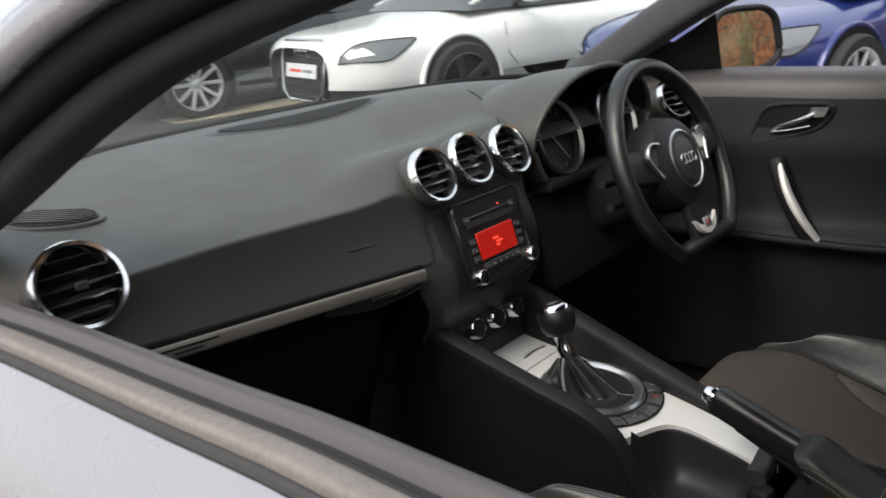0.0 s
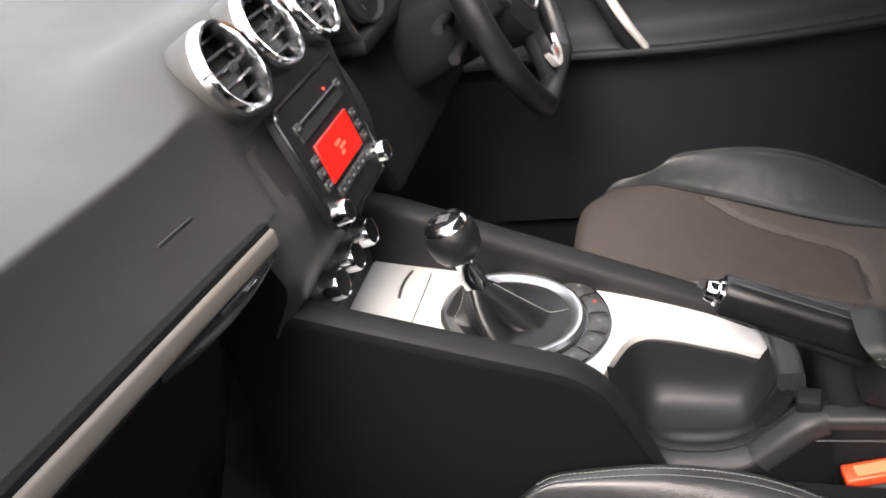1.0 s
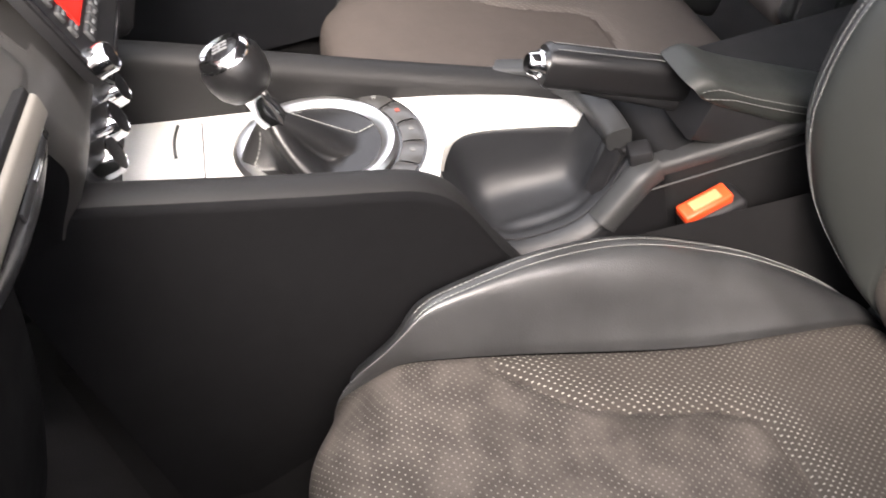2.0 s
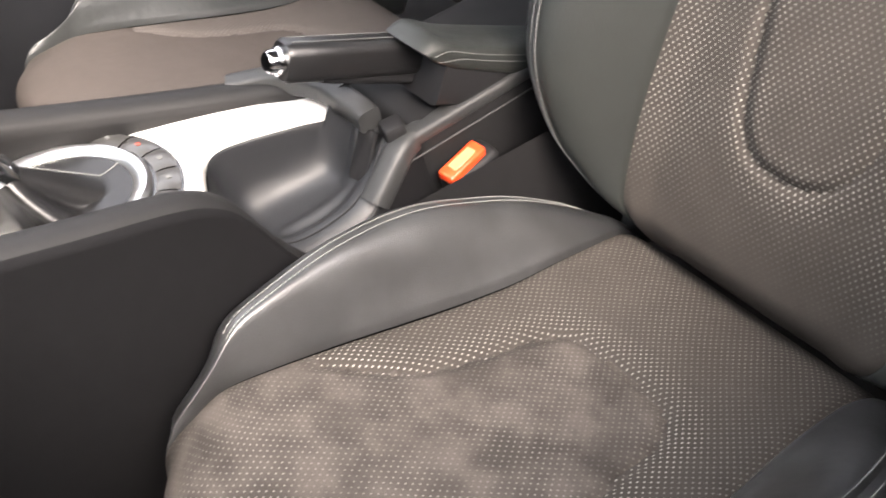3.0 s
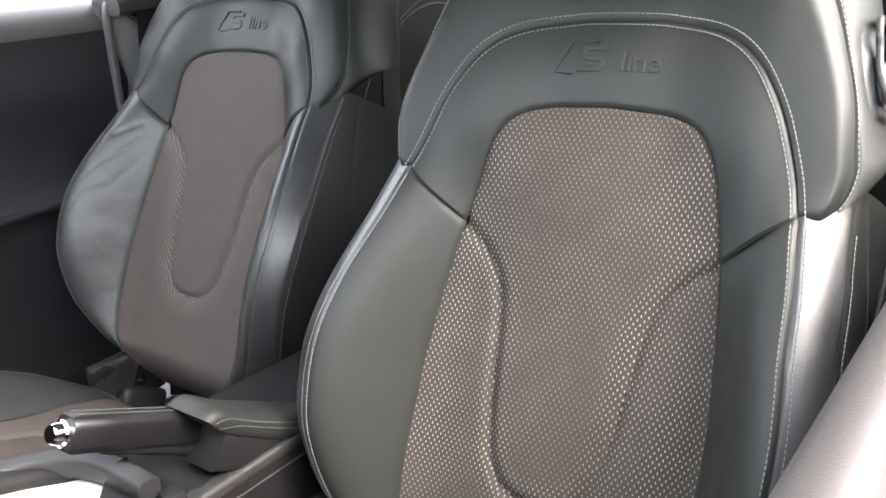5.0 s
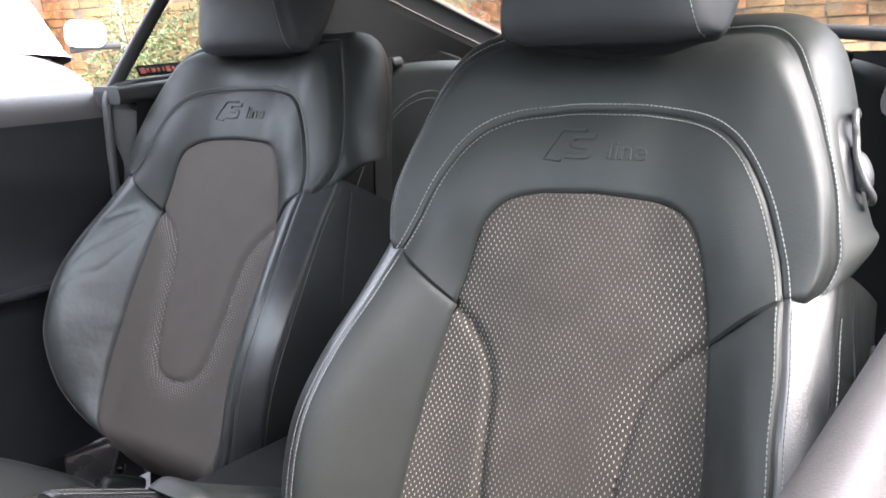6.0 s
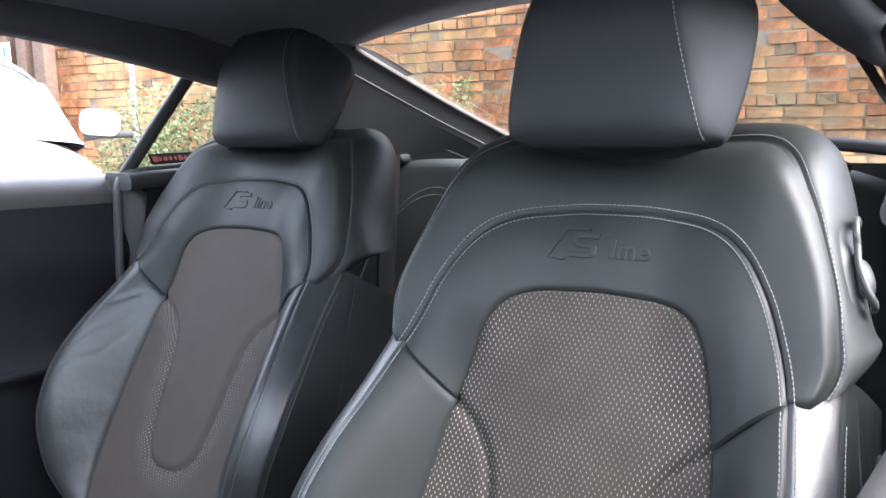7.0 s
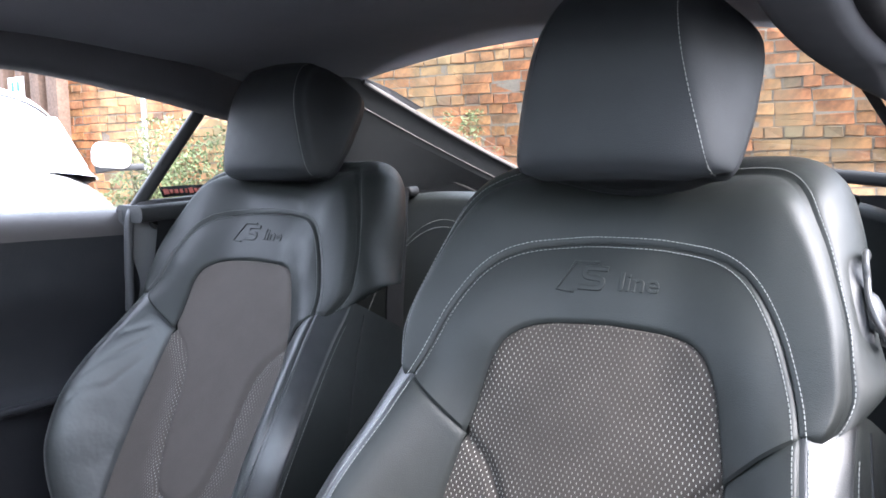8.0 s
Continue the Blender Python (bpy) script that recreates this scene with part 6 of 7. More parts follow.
# ---- doors ----
def door(s):
    low, flare, inset, thin = (0.038, 0.03, 0.055, 1.0) if s < 0 else (0.0, 0.0, 0.0, 0.0)

    def wide(y):
        return flare * sstep(-0.35, -0.65, y)

    def panel(a, b):
        y = 0.28 - 1.21 * a
        zt = belt(y) - low
        prof = [(0.0, 0.725 - 0.034 * thin, -0.004 * thin), (0.05, 0.70 - 0.018 * thin, 0.006), (0.10, 0.674 - 0.005 * thin, 0.001 - 0.001 * thin), (0.15, 0.659, -0.012 - 0.008 * thin), (0.21, 0.649, -0.036 - 0.014 * thin), (0.28, 0.645 + 0.003 * thin, -0.080 - 0.005 * thin), (0.36, 0.64, -0.13), (0.48, 0.652, -0.2), (0.60, 0.648, -0.27), (0.66, 0.618, -0.292), (0.72, 0.612, -0.31), (0.78, 0.63, -0.335), (1.0, 0.655, -0.62)]
        x, dz = curve_table([(p[0], p[1]) for p in prof], b), curve_table([(p[0], p[2]) for p in prof], b)
        return s * (x + wide(y) + inset * sstep(0.1, 0.3, b)), y, zt + dz
    name = "door_1" if s > 0 else "door_2"
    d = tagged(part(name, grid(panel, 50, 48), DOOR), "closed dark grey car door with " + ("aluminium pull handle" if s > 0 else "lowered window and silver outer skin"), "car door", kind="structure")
    part("top_ledge", grid(lambda a, b: tuple(Vector(panel(a, 0.005 + (0.115 if s < 0 else 0.215) * b)) + Vector((-s * 0.0012, 0, 0.0025))), 50, 12), LIT_DOOR_TOP, d, "smooth top ledge, paled as lit from above")
    # outer skin
    part("outer_skin", grid(lambda a, b: (s * (0.775 - 0.05 * thin + wide(0.30 - 1.25 * a) + (0.105 + 0.05 * thin) * math.sin(min(1.0, b * 1.25) * 1.5)), 0.30 - 1.25 * a, belt(0.30 - 1.25 * a) - low - 0.012 - 0.62 * b ** (1 + 0.25 * thin)), 30, 24), PAINT_SILVER, d, "silver painted outer skin")
    ys = [0.24 - 1.17 * k / 30 for k in range(31)]
    part("window_slot", sweep([(s * (0.738 - 0.042 * thin + wide(y)), y, belt(y) - low - 0.012) for y in ys], soft_rect(0.010, 0.02, 0.003)), RUBBER, d, "black window slot")
    part("belt_trim", sweep([(s * (0.757 - 0.047 * thin + wide(y)), y, belt(y) - low - 0.004) for y in ys], soft_rect(0.03 - 0.011 * thin, 0.018, 0.005)), TRIM_GREY, d, "weathered grey window trim")
    part("outer_seal", sweep([(s * (0.776 - 0.054 * thin + wide(y)), y, belt(y) - low - 0.008) for y in ys], ring(0.0045, 8)), RUBBER, d, "dark outer seal")
    # inner handle in its recess
    hm = Matrix.Translation((s * (0.647 + inset), -0.215, 0.84 - low)) @ pose(0, 0, 0, 90, 0, -90 * s)
    rim_way = smooth_path([(0.072, -0.030), (0.050, 0.012), (0.028, 0.031), (-0.030, 0.031), (-0.080, 0.025), (-0.072, 0.0), (-0.046, -0.018), (0.005, -0.028), (0.060, -0.036)], 40)
    rim_way = [(-s * p[0], p[1]) for p in rim_way]
    recess = part("handle_recess", moved(slab(rim_way if s > 0 else rim_way[::-1], 0.004), hm), DEEP, d, "black handle recess")
    part("recess_rim", sweep([hm @ Vector((x, y, 0.004)) for x, y in rim_way], ring(0.0035, 8), closed=True, up=(1, 0, 0)), DOOR, recess)
    part("door_handle", sweep(smooth_path([(s * (x + inset), y, z - low) for x, y, z in ((0.637, -0.187, 0.825), (0.634, -0.207, 0.834), (0.631, -0.240, 0.843), (0.633, -0.268, 0.852))], 20), soft_rect(0.010, 0.008, 0.003), scale=lambda t: 0.55 + 0.6 * t), CHROME, d, "chrome door handle")
    part("handle_edge", sweep(smooth_path([(s * (x + inset), y, z - low) for x, y, z in ((0.637, -0.187, 0.824), (0.636, -0.215, 0.825), (0.637, -0.258, 0.831))], 14), soft_rect(0.007, 0.0035, 0.0015)), CHROME, d)
    wedge = [(-s * (y + 0.215), z - 0.84) for y, z in ((-0.252, 0.846), (-0.262, 0.864), (-0.294, 0.862), (-0.284, 0.845))]
    part("handle_paddle", moved(slab(wedge[::-1] if s > 0 else wedge, 0.006, 0.002), hm @ Matrix.Translation((0, 0, 0.009))), SATIN, d, "satin paddle")
    part("pull_handle", sweep(smooth_path([(s * (x + inset), y, z - low) for x, y, z in ((0.625, -0.205, 0.765), (0.600, -0.222, 0.72), (0.596, -0.245, 0.67), (0.612, -0.268, 0.622))], 20), soft_rect(0.012, 0.022, 0.005), up=(1, 0, 0), scale=lambda t: 0.75 + 0.25 * math.sin(math.pi * t)), ALU, d, "brushed aluminium pull handle")
    part("pull_rib", sweep(smooth_path([(s * (x + inset), y, z - low) for x, y, z in ((0.635, -0.195, 0.77), (0.62, -0.212, 0.72), (0.618, -0.235, 0.66), (0.625, -0.26, 0.61))], 16), soft_rect(0.03, 0.034, 0.01), up=(1, 0, 0)), BLACK, d)
    part("armrest_line", sweep([(s * (0.611 + inset), y, belt(y) - low - 0.300) for y in [-0.05 - 0.8 * k / 12 for k in range(13)]], soft_rect(0.02, 0.012, 0.004)), DOOR, d)
    return d


driver_door, near_door = door(1), door(-1)

# ---- door mirror on the driver's side ----
mirror = thing("door_mirror", "dark door mirror with silver lip reflecting the brick wall", "wing mirror", (0.86, 0.0, 0.93))
MM = Matrix.Translation((0.873, -0.055, 0.981)) @ pose(0, 0, 0, 91, 0, -26)


def mirror_outline(t):
    """Round-cornered outline of the glass: taller towards the car, its lower edge rising outwards."""
    u = math.copysign(abs(math.cos(t)) ** 0.55, math.cos(t)) * 0.5 + 0.5
    v = math.copysign(abs(math.sin(t)) ** 0.55, math.sin(t)) * 0.5 + 0.5
    x = (-0.098 + 0.200 * u) * (1 - v) + (-0.078 + 0.166 * u) * v
    y = (-0.066 + 0.010 * u) * (1 - v) + (0.072 - 0.008 * u) * v
    return x, y


shell_line = [mirror_outline(2 * math.pi * k / 40) for k in range(40)]


def mirror_shell(a, b):
    x, y = shell_line[int(round(a * 40)) % 40]
    k = math.cos(b * 1.5) ** 0.6
    return MM @ Vector((x * k * 1.05, y * k * 1.06, -0.085 * math.sin(b * 1.5)))


part("housing", grid(mirror_shell, 40, 12, loop_u=True), GREY_PLASTIC, mirror, "dark housing")
part("silver_lip", sweep([MM @ Vector((x * 1.02, y * 1.04 - 0.005, 0.006)) for x, y in (mirror_outline(radians(205 + 125 * k / 24)) for k in range(25))], ring(0.0035, 8)), SATIN, mirror, "silver lower lip")
part("rim", sweep([MM @ Vector((x * 1.02, y * 1.03, 0.004)) for x, y in shell_line], ring(0.007, 8), closed=True), BLACK, mirror, "black rim")
part("mirror_glass", grid(lambda a, b: MM @ Vector((mirror_outline(2 * math.pi * a)[0] * 0.96 * b, mirror_outline(2 * math.pi * a)[1] * 0.95 * b, 0.006 - ((mirror_outline(2 * math.pi * a)[0] * b) ** 2 + (mirror_outline(2 * math.pi * a)[1] * b) ** 2) / 2.6)), 80, 14, loop_u=True), MIRROR, mirror, "mirror glass")
part("mirror_foot", sweep([(0.7, 0.10, 0.955), (0.78, 0.06, 0.945), (0.84, 0.01, 0.955)], soft_rect(0.05, 0.04, 0.012)), BLACK, mirror)
part("sail_panel", grid(lambda a, b: (0.715 - 0.012 * b, 0.24 - 0.31 * a, 0.94 + (0.032 + 0.030 * a / 0.67 + 0.035 * max(0.0, a - 0.67) / 0.33) * b), 24, 6), BLACK, mirror, "black sail panel")

# ---- rest of the silver bodywork ----
bodywork = thing("car_bodywork", "silver coupe bodywork round the cabin", "car body", (0, 0.6, 0.3))


def bonnet(a, b):
    u = 2 * a - 1
    y = 0.60 + 1.05 * b
    y0 = screen_y(0.66 * u) + 0.10 - 0.1 * abs(u)
    y = y0 + (1.68 - 0.28 * u * u - y0) * b
    return u * (0.74 - 0.04 * b), y, 0.955 - 0.05 * abs(u) ** 3 - 0.09 * b ** 1.6 - 0.10 * sstep(0.8, 1.0, b) + 0.02 * (1 - u * u)


part("bonnet", grid(bonnet, 30, 24), PAINT_SILVER, bodywork, "silver bonnet")
for s in (-1, 1):
    part("front_wing", grid(lambda a, b: (s * (0.74 + 0.155 * math.sin(b * 1.57) - 0.12 * a ** 3), 0.30 + 1.25 * a, 0.93 - 0.1 * a - 0.05 * a * a - 0.10 * b ** 2 - (0.48 - 0.15 * math.exp(-((a - 0.5) / 0.25) ** 2)) * max(0, b - 0.25)), 24, 16), PAINT_SILVER, bodywork)
    part("rear_quarter", grid(lambda a, b: (s * (0.66 + 0.24 * math.sin(min(1, b * 1.2) * 1.57) - 0.12 * a ** 3), -0.95 - 1.35 * a, 0.905 - 0.09 * a - 0.64 * b + 0.2 * b * math.exp(-((a - 0.35) / 0.22) ** 2)), 24, 16), PAINT_SILVER, bodywork)
    part("sill", sweep([(s * 0.86, 0.35, 0.27), (s * 0.87, -0.3, 0.2), (s * 0.86, -1.0, 0.12)], soft_rect(0.08, 0.12, 0.02)), PAINT_SILVER, bodywork)
part("nose", grid(lambda a, b: ((2 * a - 1) * (0.74 - 0.04 * b), 1.70 - 0.34 * (2 * a - 1) ** 2 + 0.06 * math.sin(math.pi * b), 0.78 - 0.45 * b), 20, 10), PAINT_SILVER, bodywork)
part("tail", grid(lambda a, b: ((2 * a - 1) * 0.8, -2.3 + 0.2 * (2 * a - 1) ** 4 + 0.05 * math.sin(math.pi * b) * -1, 0.86 - 0.75 * b), 20, 10), PAINT_SILVER, bodywork)


def road_wheel(cx, cy, cz, axis_turn, parent, rim_mat=RIM, r=0.32, spokes=10, width=0.22):
    m = Matrix.Translation((cx, cy, cz)) @ axis_turn
    w = part("wheel", moved(lathe([(r * 0.70, -width / 2), (r * 0.94, -width / 2), (r, -width / 2 + 0.03), (r, width / 2 - 0.03), (r * 0.94, width / 2), (r * 0.72, width / 2 - 0.004), (r * 0.70, width / 2 - 0.015)], 40), m), TYRE, parent, "black tyre")
    rim = part("rim", moved(joined(lathe([(r * 0.72, width / 2 - 0.002), (r * 0.69, width / 2 + 0.002), (r * 0.66, width / 2 - 0.02), (r * 0.64, -width / 2)], 40), lathe([(0.0, width / 2 - 0.028), (r * 0.12, width / 2 - 0.028), (r * 0.2, width / 2 - 0.045)], 24)), m), rim_mat, w, "alloy rim")
    for k in range(spokes):
        part("spoke", moved(sweep([(r * 0.12, 0, width / 2 - 0.04), (r * 0.4, 0, width / 2 - 0.03), (r * 0.67, 0, width / 2 - 0.012)], soft_rect(0.034 * 10 / spokes ** 1.0, 0.02, 0.005)), m @ pose(0, 0, 0, 0, 0, 360 * k / spokes)), rim_mat, w)
    part("brake_drum", moved(lathe([(0.0, -0.02), (r * 0.6, -0.02)], 24), m), BLACK, w)
    return w


for s in (-1, 1):
    for wy in (1.05, -1.42):
        road_wheel(s * 0.78, wy, ground_z(wy) + 0.32, pose(0, 0, 0, 0, 90 * s, 0), bodywork, width=0.2)

# ---- rear seats ----
for s in (-1, 1):
    rs = thing("rear_seat", "black leather rear bucket seat with double stitching", "rear seat", (s * 0.31, -1.2, 0.3), "rear seats")

    def rback(a, b, s=s):
        u = 2 * a - 1
        ang = b * math.pi
        zt = 0.905 - 0.045 * abs(u) ** 3
        if b < 0.8:
            k = b / 0.8
            return s * 0.315 + u * (0.245 - 0.02 * k), -1.27 - 0.15 * k - 0.02 * (1 - u * u), 0.40 + (zt - 0.42) * k
        k = (b - 0.8) / 0.2 * 2.4
        return s * 0.315 + u * 0.225, -1.42 - 0.045 * (1 - math.cos(k)) - 0.02 * (1 - u * u), zt - 0.02 + 0.022 * math.sin(k)
    rb = part("backrest", grid(rback, 24, 34), LEATHER, rs, "black leather backrest")
    for d in (0, 0.012):
        part("stitching", dashes([Vector(rback(0.5 + 0.36 * math.cos(math.pi * k / 30), 0.3 + (0.42 + d * 2) * math.sin(math.pi * k / 30))) + Vector((0, 0.002, 0.001)) for k in range(31)]), THREAD, rb)
    part("cushion", moved(block(0.48, 0.42, 0.14, 0.05, 4), Matrix.Translation((s * 0.315, -1.1, 0.36)) @ pose(0, 0, 0, 12)), LEATHER, rs)
    part("belt_slot", moved(block(0.06, 0.035, 0.02, 0.008, 3), Matrix.Translation((s * 0.43, -1.44, 0.905)) @ pose(0, 0, 0, 0, 12 * s, 0)), BLACK, rs)

# seat belt guides on the front seats' shoulders
for sx, bk, cap_of in ((-1, p_back, p_cap), (1, d_back, d_cap)):
    g = thing("belt_guide", "grey plastic hook that guides the seat belt", "belt guide", tuple(bk(sx * 0.23, 0.19, -0.1)), "belt guides")

    def on_cap(t, b, proud=0.006, sx=sx, cap_of=cap_of):
        return Vector(cap_of(t / 2 if sx < 0 else 1 - t / 2, b)) + Vector((sx * proud, 0, 0))
    part("backing", grid(lambda a, b: on_cap(0.235 + 0.20 * b, 0.20 + 0.30 * a, -0.001 + 0.006 * math.sin(math.pi * a) * math.sin(math.pi * b)), 10, 14), GREY_PLASTIC, g, "rounded grey backing")
    hook = [on_cap(*p) for p in ((0.435, 0.46, 0.004), (0.435, 0.32, 0.010), (0.41, 0.25, 0.013), (0.38, 0.29, 0.010), (0.34, 0.25, 0.011), (0.295, 0.26, 0.013), (0.262, 0.34, 0.013), (0.258, 0.46, 0.007))]
    part("hook", sweep(smooth_path(hook, 44), soft_rect(0.008, 0.006, 0.0025), up=(1, 0, 0)), SWITCH, g, "curled grey hook")
    part("pocket", grid(lambda a, b: on_cap(0.275 + 0.09 * b, 0.29 + 0.20 * a, 0.010 * math.sin(math.pi * a) ** 0.5 * math.sin(math.pi * b) ** 0.5 + 0.005), 10, 10), GREY_PLASTIC, g, "dark pocket of the hook")
rear_strap = solo("seat_belt", sweep([(0.335, -1.262, 0.40), (0.333, -1.275, 0.70), (0.330, -1.30, 0.925)], soft_rect(0.052, 0.006, 0.002), up=(1, 0, 0)), BLACK, "black belt webbing in front of the rear seat", "seat belt")
belt_strap = solo("seat_belt", sweep(smooth_path([(0.60, -0.99, 0.88), (0.585, -0.985, 0.7), (0.57, -0.96, 0.5), (0.56, -0.9, 0.35)], 20), soft_rect(0.045, 0.003, 0.001), up=(1, 0, 0)), BLACK, "black seat belt hanging beside the seat", "seat belt")

# ---- the yard ----
ground = solo("ground", grid(lambda a, b: ((a - 0.5) * 240, (b - 0.5) * 240, ground_z((b - 0.5) * 240) if abs(b - 0.5) < 0.12 else ground_z((0.12 if b > 0.5 else -0.12) * 240)), 41, 101), ASPHALT, "dark worn asphalt yard", "ground", kind="structure")
kerb = solo("pavement", moved(block(9.0, 0.45, 0.02, 0.004), Matrix.Translation((3.9, 6.2, ground_z(6.2) + 0.011)) @ pose(0, 0, 0, 6.5, 0, -24)), PALE_STRIP, "worn yellow strip on the asphalt", "road marking", kind="structure")


def parked_car(label, paint, rim_mat, at, heading, high=1.36, long=4.2, nose_long=1.05, glass_mat=CAR_GLASS, grille=False, spokes=10, boxy=0.0, tall=1.0):
    """A parked car. Local x ahead, y to its left, z up."""
    car = thing("parked_car", label, "car", (*at, ground_z(at[1])), "parked cars")
    car.matrix_basis = Matrix.Translation((*at, ground_z(at[1]))) @ pose(0, 0, 0, math.degrees(SLOPE), 0, 0) @ pose(0, 0, 0, 0, 0, heading)
    h = long / 2
    ws = [(-h, 0.74), (-h + 0.15, 0.86), (-1.2, 0.92), (0, 0.9), (1.3, 0.92), (h - 0.35, 0.86), (h - 0.08, 0.68), (h, 0.5)]
    zt = [(-h, 0.80), (-h + 0.2, 0.93), (-1.0, 0.93), (0.4, 0.9), (1.0, 0.86), (1.6, 0.79), (h - 0.15, 0.725), (h, 0.64)]
    zb = [(-h, 0.42), (-h + 0.2, 0.26), (-1.0, 0.2), (1.0, 0.2), (h - 0.2, 0.2), (h, 0.24)]

    def body(a, b):
        x = -h + long * a
        w, t, lo = curve_table(ws, x), curve_table(zt, x), curve_table(zb, x)
        ang = math.pi * (b * 1.24 - 0.12)
        ca, sa = math.cos(ang), math.sin(ang)
        y = w * math.copysign(abs(ca) ** 0.45, ca)
        z = (lo + t) / 2 + 0.02 + (t - lo) / 2 * math.copysign(abs(sa) ** 0.7, sa)
        return x, y, z * tall
    part("body", grid(body, 110, 44), paint, car, "painted body", local=True)
    # cabin: glass with painted roof
    cab = [(-h + 0.25, 0.90, 0.70, 0.0), (-1.25, 1.12 + 0.1 * boxy, 0.66, 0.0), (-0.6, high - 0.03, 0.60, 0.0), (0.0, high, 0.58, 0.0), (0.35, high - 0.07, 0.60, 0.0), (1.0 + 0.15 * (1 - boxy), 0.87, 0.72, 0.0)]

    def cabin(a, b):
        x = cab[0][0] + (cab[-1][0] - cab[0][0]) * a
        t, tw = curve_table([(c[0], c[1]) for c in cab], x), curve_table([(c[0], c[2]) for c in cab], x)
        lo = 0.86
        ang = math.pi * b
        ca, sa = math.cos(ang), math.sin(ang)
        k = sa ** 0.55
        y = (0.80 + (tw - 0.80) * k) * math.copysign(abs(ca) ** 0.4, ca)
        return x, y, (lo + max(0.0, t - lo) * k) * tall
    part("cabin_glass", grid(cabin, 40, 30), glass_mat, car, "car windows, dark or sky-paled", local=True)
    part("roof", grid(lambda a, b: (lambda p: (p[0], p[1], p[2] + 0.008))(cabin(0.18 + 0.56 * a, 0.2 + 0.6 * b)), 24, 20), paint, car, local=True)
    for s in (-1, 1):
        part("pillar", sweep([Vector(cabin(0.70 + 0.26 * k / 8, 0.5 - s * (0.32 + 0.06 * k / 8))) for k in range(9)], soft_rect(0.05, 0.03, 0.01)), paint, car, local=True)
        for wx in (1.28, -1.2):
            side = curve_table(ws, wx)
            bow = [(0.37 * math.cos(radians(q)), 0.37 * math.sin(radians(q))) for q in range(-22, 203, 8)]
            arch_at = Matrix.Translation((wx, s * (side - 0.034), 0.32)) @ pose(0, 0, 0, 90, 0, 0 if s < 0 else 180)
            part("wheel_arch", moved(slab(bow, 0.036), arch_at), BLACK, car, "black wheel arch", local=True)
            part("arch_lip", sweep([arch_at @ Vector((x * 1.03, y * 1.03, 0.02)) for x, y in bow], soft_rect(0.035, 0.05, 0.015), up=(0, s, 0)), paint, car, local=True)
            m = Matrix.Translation((wx, s * (side - 0.04), 0.32)) @ pose(0, 0, 0, -90 * s, 0, 0)
            r = 0.325
            w = part("wheel", moved(lathe([(r * 0.70, -0.1), (r * 0.94, -0.1), (r, -0.07), (r, 0.07), (r * 0.95, 0.1), (r * 0.76, 0.098), (r * 0.74, 0.085)], 36), m), TYRE, car, "black tyre", local=True)
            part("rim", moved(joined(lathe([(r * 0.765, 0.094), (r * 0.735, 0.098), (r * 0.70, 0.075), (r * 0.68, -0.1)], 36), lathe([(0.0, 0.07), (r * 0.12, 0.07), (r * 0.2, 0.05)], 20)), m), rim_mat, w, "alloy rim", local=True)
            for k in range(spokes):
                part("spoke", moved(sweep([(r * 0.12, 0, 0.055), (r * 0.4, 0, 0.07), (r * 0.72, 0, 0.085)], soft_rect(0.34 / spokes, 0.02, 0.004)), m @ pose(0, 0, 0, 0, 0, 360 * k / spokes)), rim_mat, w, local=True)
            part("disc", moved(lathe([(0.0, 0.0), (r * 0.66, 0.0)], 24), m), BLACK, w, local=True)
        def lamp(u, v, s=s, grow=0.006):
            a0, b0 = arc_at([(0.990, 0.165), (0.925, 0.132), (0.869, 0.236)], u)
            a1, b1 = arc_at([(0.986, 0.225), (0.954, 0.286), (0.869, 0.250)], u)
            bb = b0 + (b1 - b0) * v
            p = Vector(body(a0 + (a1 - a0) * v, bb if s > 0 else 1 - bb))
            return p + (p - Vector((0.9, 0, 0.45))).normalized() * grow
        light = part("headlight", grid(lamp, 18, 10), LAMP_GLASS, car, "clear headlight", local=True)
        part("headlight_edge", sweep([lamp(u / 16, 0.0) for u in range(17)] + [lamp(1 - u / 16, 1.0) for u in range(17)], ring(0.007, 6), closed=True), GLOSS_BLACK, light, local=True)
        part("reflector", grid(lambda a, b: lamp(0.12 + 0.3 * a, 0.3 + 0.45 * b, grow=0.012), 8, 6), RIM, light, "bright reflector", local=True)
        wm = part("wing_mirror", moved(block(0.14, 0.19, 0.13, 0.045, 4), Matrix.Translation((0.62, s * (1.0 - 0.13 * boxy), 0.96 * tall))), paint, car, local=True)
        part("mirror_arm", sweep([(0.60, s * 0.80, 0.90 * tall), (0.61, s * 0.88, 0.915 * tall), (0.62, s * 1.03, 0.925 * tall)], soft_rect(0.06, 0.035, 0.012)), GREY_PLASTIC, wm, "dark mirror arm", local=True)
        part("door_line", sweep([Vector(body(t, 0.5 - s * q)) + Vector((0, s * 0.002, 0)) for t, q in ((0.68, 0.28), (0.685, 0.34), (0.68, 0.42), (0.66, 0.47))], ring(0.004, 5)), BLACK, car, local=True)
        # black strip drawn along each sill as its shadow line
        part("sill_trim", sweep([(x, s * (curve_table(ws, x) - 0.01), 0.27) for x in (-0.8, -0.2, 0.4, 0.85)], soft_rect(0.02, 0.05, 0.006)), BLACK, car, local=True)
    fr = [(0.33, 0.72), (0.40, 0.60), (0.36, 0.32), (0.24, 0.25), (-0.24, 0.25), (-0.36, 0.32), (-0.40, 0.60), (-0.33, 0.72)]
